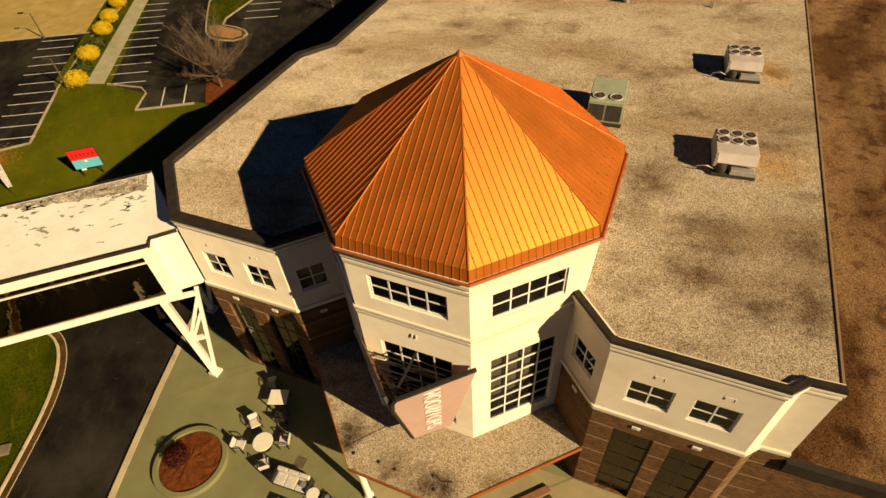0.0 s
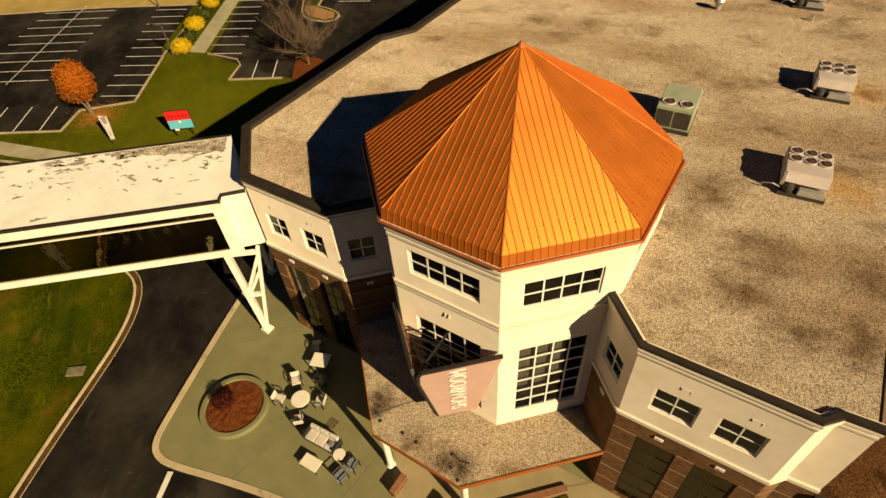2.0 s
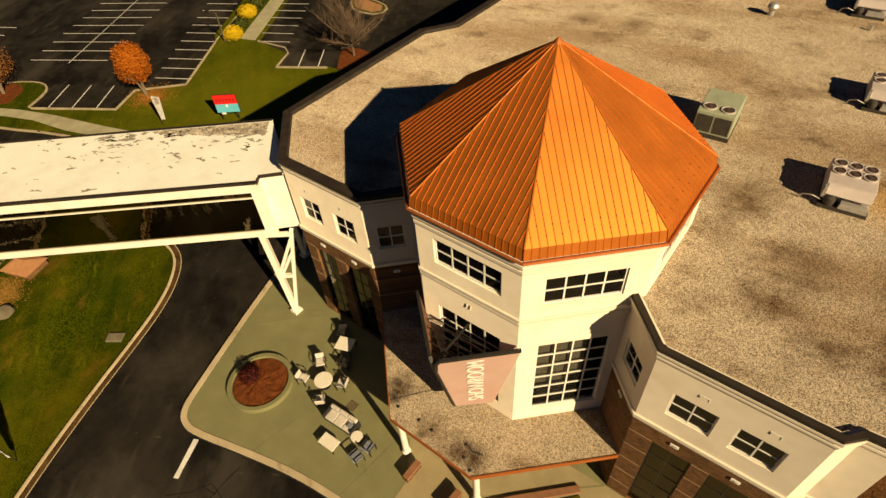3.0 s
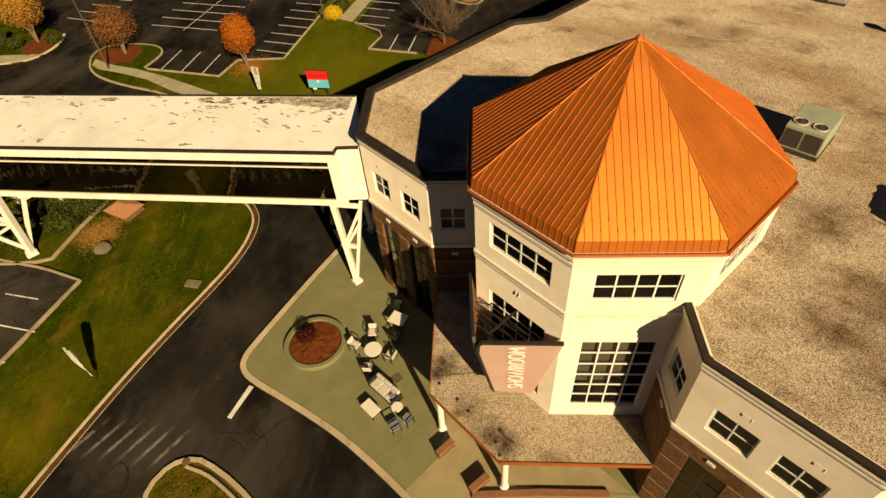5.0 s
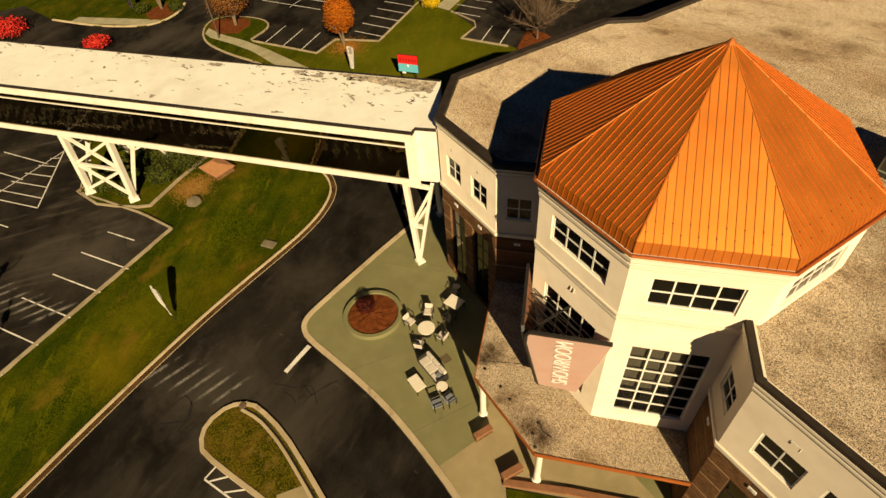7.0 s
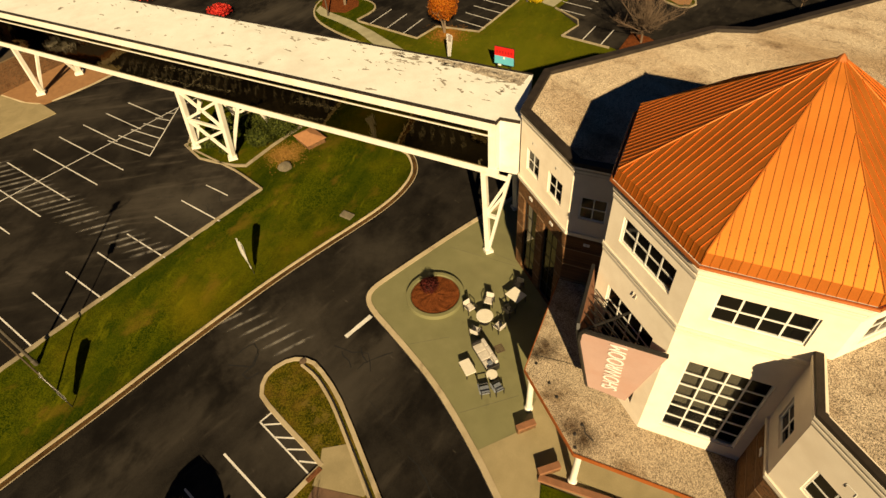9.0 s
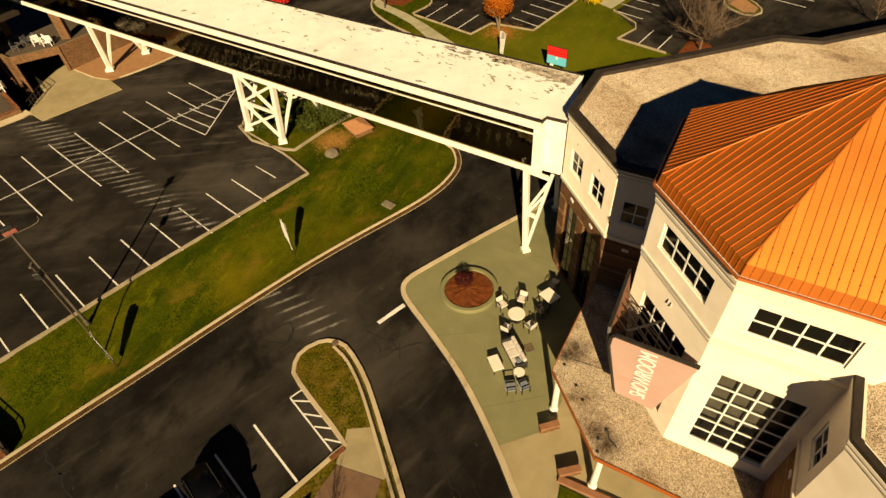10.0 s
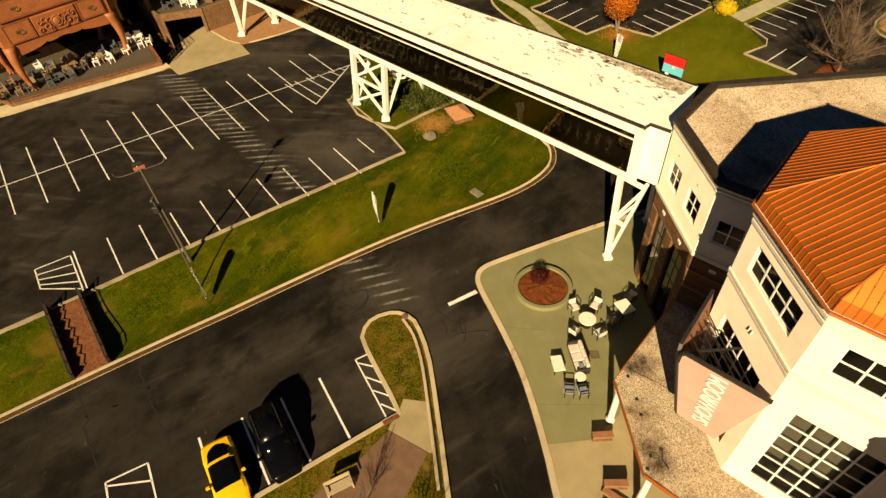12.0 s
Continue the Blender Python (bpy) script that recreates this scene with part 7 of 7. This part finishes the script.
DARK_RED = surface("dark_red_lettering", (0.32, 0.008, 0.008), (0.36, 0.01, 0.01), 2, 0.5, 0.0, 20)
yard = root("yard_sign", "red and sky-blue yard sign on two black posts", "sign", at=(-40.8, 7.25, 0.0), turn=38)
yard.scale = (0.70, 0.8, 0.86)
part("board", box(bmesh.new(), (-1.75, -0.05, 0.9), (1.75, 0.05, 3.3)), BLACK_METAL, yard)
part("red_panel", box(bmesh.new(), (-1.7, -0.075, 2.05), (1.7, -0.045, 3.26)), SIGN_RED, yard, "red upper panel")
part("blue_panel", box(bmesh.new(), (-1.7, -0.075, 0.95), (1.7, -0.045, 2.05)), SIGN_BLUE, yard, "sky-blue lower panel")
part("arrow_mark", box(bmesh.new(), (-0.15, -0.085, 1.7), (0.15, -0.07, 1.98)), WHITE_LETTER, yard)
part("label_plate", box(bmesh.new(), (-1.1, -0.085, 0.7), (-0.5, -0.05, 0.92)), WHITE_LETTER, yard)
for k in range(6):
    x = -1.25 + k * 0.5
    part("letter_bar", box(bmesh.new(), (x - 0.14, -0.085, 2.4), (x + 0.14, -0.07, 2.8)), DARK_RED, yard)
for x in (-1.2, 1.2):
    part("post", box(bmesh.new(), (x - 0.06, -0.05, 0), (x + 0.06, 0.05, 0.95)), BLACK_METAL, yard)

# ---- the furniture-shaped facade across the car park ----
slab("deck_walk", [(-41.3, -65.8), (-43.6, -66.8), (-51.6, -50.6), (-50.4, -49.6), (-49.7, -50.2)], LOT_Z - 0.2, LOT_Z + 0.14, PALE_CONCRETE, "pale concrete walk in front of the deck", "pavement")
slab("loading_slab", [(-50.7, -49.9), (-48.2, -48.0), (-52.3, -40.5), (-55.2, -42.2), (-57.0, -44.8), (-61.9, -48.3), (-60.6, -49.1), (-57.2, -50.3), (-55.5, -49.2), (-53.1, -49.7)], -2.7, LOT_Z + 0.12, APRON, "pale concrete loading slab", "pavement")
WEDGE = [(-61.9, -48.25), (-60.4, -47.4), (-56.5, -44.0), (-55.1, -41.9), (-57.3, -37.5), (-59.4, -34.5), (-72, -38.7), (-75, -53)]
slab("pit_floor", [(-50.9, -50.4), (-61.7, -48.0), (-66.4, -49.7), (-63.0, -58.2), (-61.2, -57.2)], -2.7, -2.5, ASPHALT, "asphalt floor of the sunken ramp", "ramp")
slab("brick_bed", WEDGE, -2.7, LOT_Z + 0.2, PAVED, "brown brick bed round the bridge leg", "bed")
kerb(WEDGE[1:6], "pale kerb round the brick bed", lambda x, y: LOT_Z, smooth=2)
# Near-black boards carry the terrace's shade and the deck's dark clutter in their colour.
BOARDS = surface("shade_dark_boards", (0.03, 0.021, 0.013), (0.065, 0.046, 0.028), 3, 0.85, 0.3, 25)
# raised brick terrace over the mouth of the ramp
terrace = root("brick_terrace", "raised brown brick terrace with a dark ramp opening under it", "terrace")
# Left end is cut back so the dark ramp stands in for shade there.
TERRACE = [(-65.3, -41.1), (-60.05, -47.3), (-58.95, -52.4), (-66.0, -58.0), (-78.0, -56.0), (-78.0, -44.0)]
TER_Z = 4.35
part("terrace_floor", prism(bmesh.new(), TERRACE, TER_Z - 0.4, TER_Z), BOARDS, terrace)
for p, q, holes in ((TERRACE[0], TERRACE[1], ()), (TERRACE[1], TERRACE[2], [(0.35, 4.9, -2.4, 3.75)]), (TERRACE[2], TERRACE[3], ()), (TERRACE[3], TERRACE[4], ())):
    part("retaining_wall", wall_face(bmesh.new(), p, q, -2.6, TER_Z + 0.25, holes, 0.35), BRICK, terrace)
part("pier", bevelled(box(bmesh.new(), (-63.2, -47.4, TER_Z), (-62.2, -46.4, 9.5)), 0.03), BRICK, terrace)
deck = root("display_deck", "raised brick display deck in front of the chest facade", "deck")
_bm = bmesh.new()
prism(_bm, [(-43.3, -64.9), (-50.8, -50.6), (-61.5, -57.0), (-60.5, -78.0), (-50.5, -75.0)], -2.7, 2.15)
part("retaining_wall", _bm, BRICK, deck)
_bm = bmesh.new()
strip(_bm, [(-50.5, -75.0), (-43.3, -64.9), (-50.8, -50.6), (-61.5, -57.0)], 0.25, 2.15, 2.25, flat, step=5)
part("cap", _bm, STEP_BRICK, deck)
_bm = bmesh.new()
prism(_bm, [(-43.7, -64.9), (-50.9, -51.2), (-61.2, -57.2), (-60.2, -77.6), (-50.6, -74.5)], 2.1, 2.18)
part("deck_floor", _bm, BOARDS, deck)

# giant chest of drawers
CHEST = Matrix(((-0.7211, -0.6928, 0, -45.53), (0.6928, -0.7211, 0, -63.46), (0, 0, 1, 2.18), (0, 0, 0, 1)))
chest = root("giant_chest_of_drawers", "building front shaped as a giant carved mahogany chest of drawers", "facade")
chest.matrix_basis = CHEST
MAHOG = surface("weathered_mahogany", (0.20, 0.062, 0.016), (0.34, 0.11, 0.03), 0.9, 0.6, 0.25, 7, stain=(0.18, 0.05, 0.015), stain_scale=0.5, stain_amount=0.5)
MAHOG_DARK = surface("dark_mahogany", (0.16, 0.05, 0.014), (0.23, 0.075, 0.022), 1.2, 0.6, 0.15, 12)
BRASS = surface("dull_brass", (0.16, 0.11, 0.045), (0.26, 0.18, 0.075), 4, 0.45, 0.1, 30, metal=0.7)
CW = 11.75
part("carcass", box(bmesh.new(), (0.0, 0.15, 4.6), (CW, 7.5, 16.0)), MAHOG, chest)
# scalloped apron
_bm = bmesh.new()
_n = 48
_lo = []
for i in range(_n + 1):
    u = i / _n
    drop = 0.55 * abs(math.sin(u * math.pi * 3)) ** 0.6 - 0.65 * math.exp(-((u - 0.5) / 0.10) ** 2) + 0.9 * (abs(u - 0.5) * 2) ** 4
    _lo.append((CW * u, 4.75 - 0.45 - 0.55 * drop))
_f = [[_bm.verts.new((x, y, z)) for x, z in _lo] for y in (0.0, 0.4)]
_t = [[_bm.verts.new((x, y, 4.9)) for x, z in _lo] for y in (0.0, 0.4)]
for i in range(_n):
    _bm.faces.new((_f[0][i], _f[0][i + 1], _t[0][i + 1], _t[0][i]))
    _bm.faces.new((_f[1][i + 1], _f[1][i], _t[1][i], _t[1][i + 1]))
    _bm.faces.new((_f[0][i + 1], _f[0][i], _f[1][i], _f[1][i + 1]))
part("apron", _bm, MAHOG, chest)


def drawer(x0, x1, z0, z1, handles):
    d = part("drawer", bevelled(box(bmesh.new(), (x0, -0.02, z0), (x1, 0.2, z1)), 0.06), MAHOG, chest)
    part("drawer_moulding", wall_face(bmesh.new(), (x0 - 0.08, -0.06), (x1 + 0.08, -0.06), z0 - 0.08, z1 + 0.08, [(0.1, x1 - x0 + 0.06, z0 + 0.03, z1 - 0.03)], 0.14), MAHOG_DARK, d)
    for hx in handles:
        hz = (z0 + z1) / 2
        p = part("drawer_pull", bevelled(box(bmesh.new(), (hx - 0.36, -0.08, hz - 0.08), (hx + 0.36, -0.02, hz + 0.16)), 0.03), BRASS, d, "dull brass bail pull")
        bm = bmesh.new()
        for k in range(10):
            a0, a1 = math.pi + k * math.pi / 10, math.pi + (k + 1) * math.pi / 10
            beam(bm, (hx + 0.32 * math.cos(a0), -0.18, hz + 0.05 + 0.24 * math.sin(a0)), (hx + 0.32 * math.cos(a1), -0.18, hz + 0.05 + 0.24 * math.sin(a1)), 0.06, sides=6)
        part("bail", bm, BRASS, d)


drawer(0.75, 3.35, 5.15, 7.0, (2.0,))
drawer(8.45, 11.0, 5.15, 7.0, (9.75,))
drawer(0.75, 11.0, 7.4, 9.2, (2.7, 9.4))
drawer(0.75, 11.0, 9.6, 11.6, (2.7, 9.4))
drawer(0.75, 11.0, 12.0, 14.2, (2.7, 9.4))
panel = part("carved_panel", bevelled(box(bmesh.new(), (3.6, -0.02, 4.95), (8.2, 0.2, 7.0)), 0.06), MAHOG, chest, "carved leaf and shell panel")
for k in range(2):
    s = -1 if k else 1
    for j, (cx, cz, r) in enumerate(((0.55, 6.15, 0.42), (1.15, 5.75, 0.5), (1.75, 6.3, 0.34), (1.2, 6.5, 0.3), (0.7, 5.4, 0.3), (1.8, 5.5, 0.3))):
        bm = bmesh.new()
        pts = [(5.9 + s * (cx + r * (1 - q / 14) * math.cos(q * 0.62 + j)), -0.1, cz + r * (1 - q / 14) * math.sin(q * 0.62 + j)) for q in range(13)]
        for a, b in zip(pts, pts[1:]):
            beam(bm, a, b, 0.12, 0.12, 6)
        part("scroll", bm, MAHOG, panel)
part("shell", lathe(bmesh.new(), [(0.62, 0), (0.55, 0.14), (0.4, 0.1), (0.3, 0.2), (0.1, 0.24)], 16, Matrix.Translation((5.9, -0.02, 5.95)) @ Matrix.Rotation(math.pi / 2, 4, "X")), MAHOG, panel)
# curved legs with claw feet
for x, y in ((0.35, 0.3), (CW - 0.35, 0.3), (0.35, 7.1), (CW - 0.35, 7.1)):
    bm = bmesh.new()
    out = -1 if x < 5 else 1
    ring_prev = None
    for i in range(13):
        t = i / 12
        sway = 0.42 * math.sin(t * math.pi * 1.05) - 0.1 * (1 - t)
        r = 0.24 + 0.42 * t ** 1.6 + (0.14 if i < 2 else 0)
        c = Vector((x + out * sway * 0.7, y - sway * 0.6, 4.9 * t))
        ring = [bm.verts.new(c + Vector((r * math.cos(k * 6.2832 / 10), r * math.sin(k * 6.2832 / 10), 0))) for k in range(10)]
        if ring_prev:
            for k in range(10):
                bm.faces.new((ring_prev[k], ring_prev[(k + 1) % 10], ring[(k + 1) % 10], ring[k]))
        else:
            bm.faces.new(ring[::-1])
        ring_prev = ring
    bm.faces.new(ring_prev)
    for k in range(3):
        a = -math.pi / 2 + (k - 1) * 0.8
        beam(bm, (x, y, 0.25), (x + 0.55 * math.cos(a), y + 0.55 * math.sin(a), 0.08), 0.18, 0.18, 6)
    part("leg", bm, MAHOG, chest, smooth=True)

# shop behind the deck; the dark glass front is added to keep it dark
shop = root("brick_shop", "brown brick shop with an added dark glass front and shading porch", "building")
_w = Matrix(((-0.7211, -0.6928, 0, -45.53), (0.6928, -0.7211, 0, -63.46), (0, 0, 1, 0), (0, 0, 0, 1)))
part("wall", box(bmesh.new(), (-14, 8.2, LOT_Z), (22, 8.6, 12), _w), BRICK, shop)
part("roof", box(bmesh.new(), (-14, 1.0, 12), (22, 30, 12.4), _w), CAP, shop)
for k in range(11):
    part("glass_panel", box(bmesh.new(), (-13 + k * 3.1, 8.1, 2.3), (-13 + k * 3.1 + 3.0, 8.18, 8.0), _w), BRONZE_GLASS, shop)
# Porch added to throw shade over the back of the deck.
part("added_shade_roof", box(bmesh.new(), (12.6, 3.5, 7.4), (22, 8.2, 7.8), _w), CAP, shop)
for x in (13.0, 17.4):
    part("added_roof_pier", box(bmesh.new(), (x - 0.3, 3.6, LOT_Z), (x + 0.3, 4.2, 7.4), _w), BRICK, shop)

# garden furniture on the deck
LAWN_WHITE = surface("white_garden_furniture", (0.66, 0.64, 0.58), (0.76, 0.74, 0.68), 4, 0.6, 0.03, 30)
TEAK = surface("brown_garden_furniture", (0.16, 0.10, 0.05), (0.26, 0.17, 0.09), 4, 0.7, 0.1, 30)
SLATE = surface("slate_garden_furniture", (0.05, 0.055, 0.06), (0.09, 0.095, 0.10), 4, 0.7, 0.1, 30)


def garden_chair(x, y, turn, material, label, width=0.7, z=2.18):
    c = root("garden_chair", label, "chair", "garden chairs on the deck", at=(x, y, z), turn=turn)
    for k in range(4):
        part("seat_slat", box(bmesh.new(), (-width / 2, -0.3 + k * 0.16, 0.4), (width / 2, -0.17 + k * 0.16, 0.44)), material, c)
    n = max(4, int(width / 0.16))
    for k in range(n):
        u = -width / 2 + width * k / n
        part("back_slat", box(bmesh.new(), (u, 0.3, 0.42), (u + width / n * 0.75, 0.35, 1.05)), material, c)
    for sx in (-1, 1):
        part("arm", box(bmesh.new(), (sx * (width / 2 + 0.06) - 0.07, -0.35, 0.62), (sx * (width / 2 + 0.06) + 0.07, 0.35, 0.67)), material, c)
        for yy in (-0.28, 0.3):
            part("leg", box(bmesh.new(), (sx * (width / 2 + 0.06) - 0.04, yy - 0.04, 0), (sx * (width / 2 + 0.06) + 0.04, yy + 0.04, 0.62)), material, c)
    return c


def on_deck(u, v):
    p = CHEST @ Vector((u, v, 0))
    return p.x, p.y


for u, v, t, m, w, lab in ((2.7, 4.8, 40, LAWN_WHITE, 1.5, "white slatted garden bench"), (8.9, -0.2, 50, LAWN_WHITE, 1.5, "white slatted garden bench"), (7.6, 0.2, 20, LAWN_WHITE, 0.7, "white slatted garden chair"),
                           (10.8, 3.2, 60, SLATE, 1.5, "slate grey garden bench"), (9.4, 2.7, 40, SLATE, 0.7, "slate grey garden chair"), (11.3, -0.1, 70, LAWN_WHITE, 0.6, "white slatted garden chair"),
                           (13.2, 0.2, 30, LAWN_WHITE, 0.8, "white slatted garden chair"), (14.2, 2.6, 100, LAWN_WHITE, 0.8, "white slatted garden chair"), (6.8, 1.4, 15, SLATE, 1.2, "slate grey garden bench"), (0.6, 0.9, 80, TEAK, 1.0, "brown wooden garden chair"), (2.0, -0.3, 30, SLATE, 0.8, "slate grey garden chair"), (11.9, 1.8, 45, SLATE, 1.2, "slate grey garden bench"), (-1.0, 0.6, 25, TEAK, 0.9, "brown wooden garden chair"), (-3.4, 1.0, 60, SLATE, 0.8, "slate grey garden chair"), (5.0, 3.4, 10, TEAK, 1.4, "brown wooden garden bench"), (13.4, 3.0, 160, LAWN_WHITE, 0.8, "white slatted garden chair"), (14.3, 0.0, 10, LAWN_WHITE, 0.8, "white slatted garden chair"),
                           (3.6, 2.6, 45, TEAK, 1.2, "brown wooden garden bench"), (5.2, 0.8, 30, TEAK, 0.8, "brown wooden garden chair"), (6.1, 0.3, 60, TEAK, 0.8, "brown wooden garden chair"), (1.2, 2.8, 20, SLATE, 0.8, "slate grey garden chair"), (4.3, -0.4, 45, SLATE, 1.4, "slate grey garden bench"), (-2.2, 2.0, 45, TEAK, 1.3, "brown wooden garden bench")):
    garden_chair(*on_deck(u, v), t, m, lab, w)
_more = random.Random(41)
for k in range(14):
    m, what = ((TEAK, "brown wooden"), (SLATE, "slate grey"))[k % 2]
    garden_chair(*on_deck(-3.0 + k * 0.95 + _more.uniform(-0.2, 0.2), _more.choice((0.35, 1.9, 3.6)) + _more.uniform(-0.3, 0.3)), _more.uniform(0, 180), m, what + " garden chair on the crowded deck", 0.75)
for u, v, m in ((5.6, 1.8, TEAK), (3.3, 0.2, SLATE), (7.9, 2.2, TEAK)):
    x, y = on_deck(u, v)
    t = root("garden_table", "low wooden garden table on the deck", "table", "garden tables", at=(x, y, 2.18), turn=44)
    part("tabletop", box(bmesh.new(), (-0.75, -0.45, 0.5), (0.75, 0.45, 0.56)), m, t)
    for sx in (-0.65, 0.65):
        for sy in (-0.36, 0.36):
            part("leg", box(bmesh.new(), (sx - 0.05, sy - 0.05, 0), (sx + 0.05, sy + 0.05, 0.5)), m, t)
for k, (x, y) in enumerate(((-61.8, -49.3), (-61.2, -48.6), (-62.0, -50.0), (-62.5, -51.2), (-61.4, -52.2), (-63.3, -50.2))):
    garden_chair(x, y, 40 + k * 37, LAWN_WHITE if k < 3 else SLATE, "white slatted garden chair" if k < 3 else "slate grey garden chair", 0.8, TER_Z)
railing = root("metal_railing", "thin metal railing along the edge of the loading slab", "railing", at=(0, 0, LOT_Z + 0.12))
RAIL = [(-57.1, -50.15), (-55.45, -49.05), (-53.1, -49.55), (-51.2, -49.75)]
for p, q in zip(RAIL, RAIL[1:]):
    for k in range(3):
        x, y = Vector(p).lerp(Vector(q), k / 3)
        part("post", beam(bmesh.new(), (x, y, 0), (x, y, 1.0), 0.05), BLACK_METAL, railing)
    for z in (0.5, 1.0):
        part("rail", beam(bmesh.new(), (*p, z), (*q, z), 0.05), BLACK_METAL, railing)
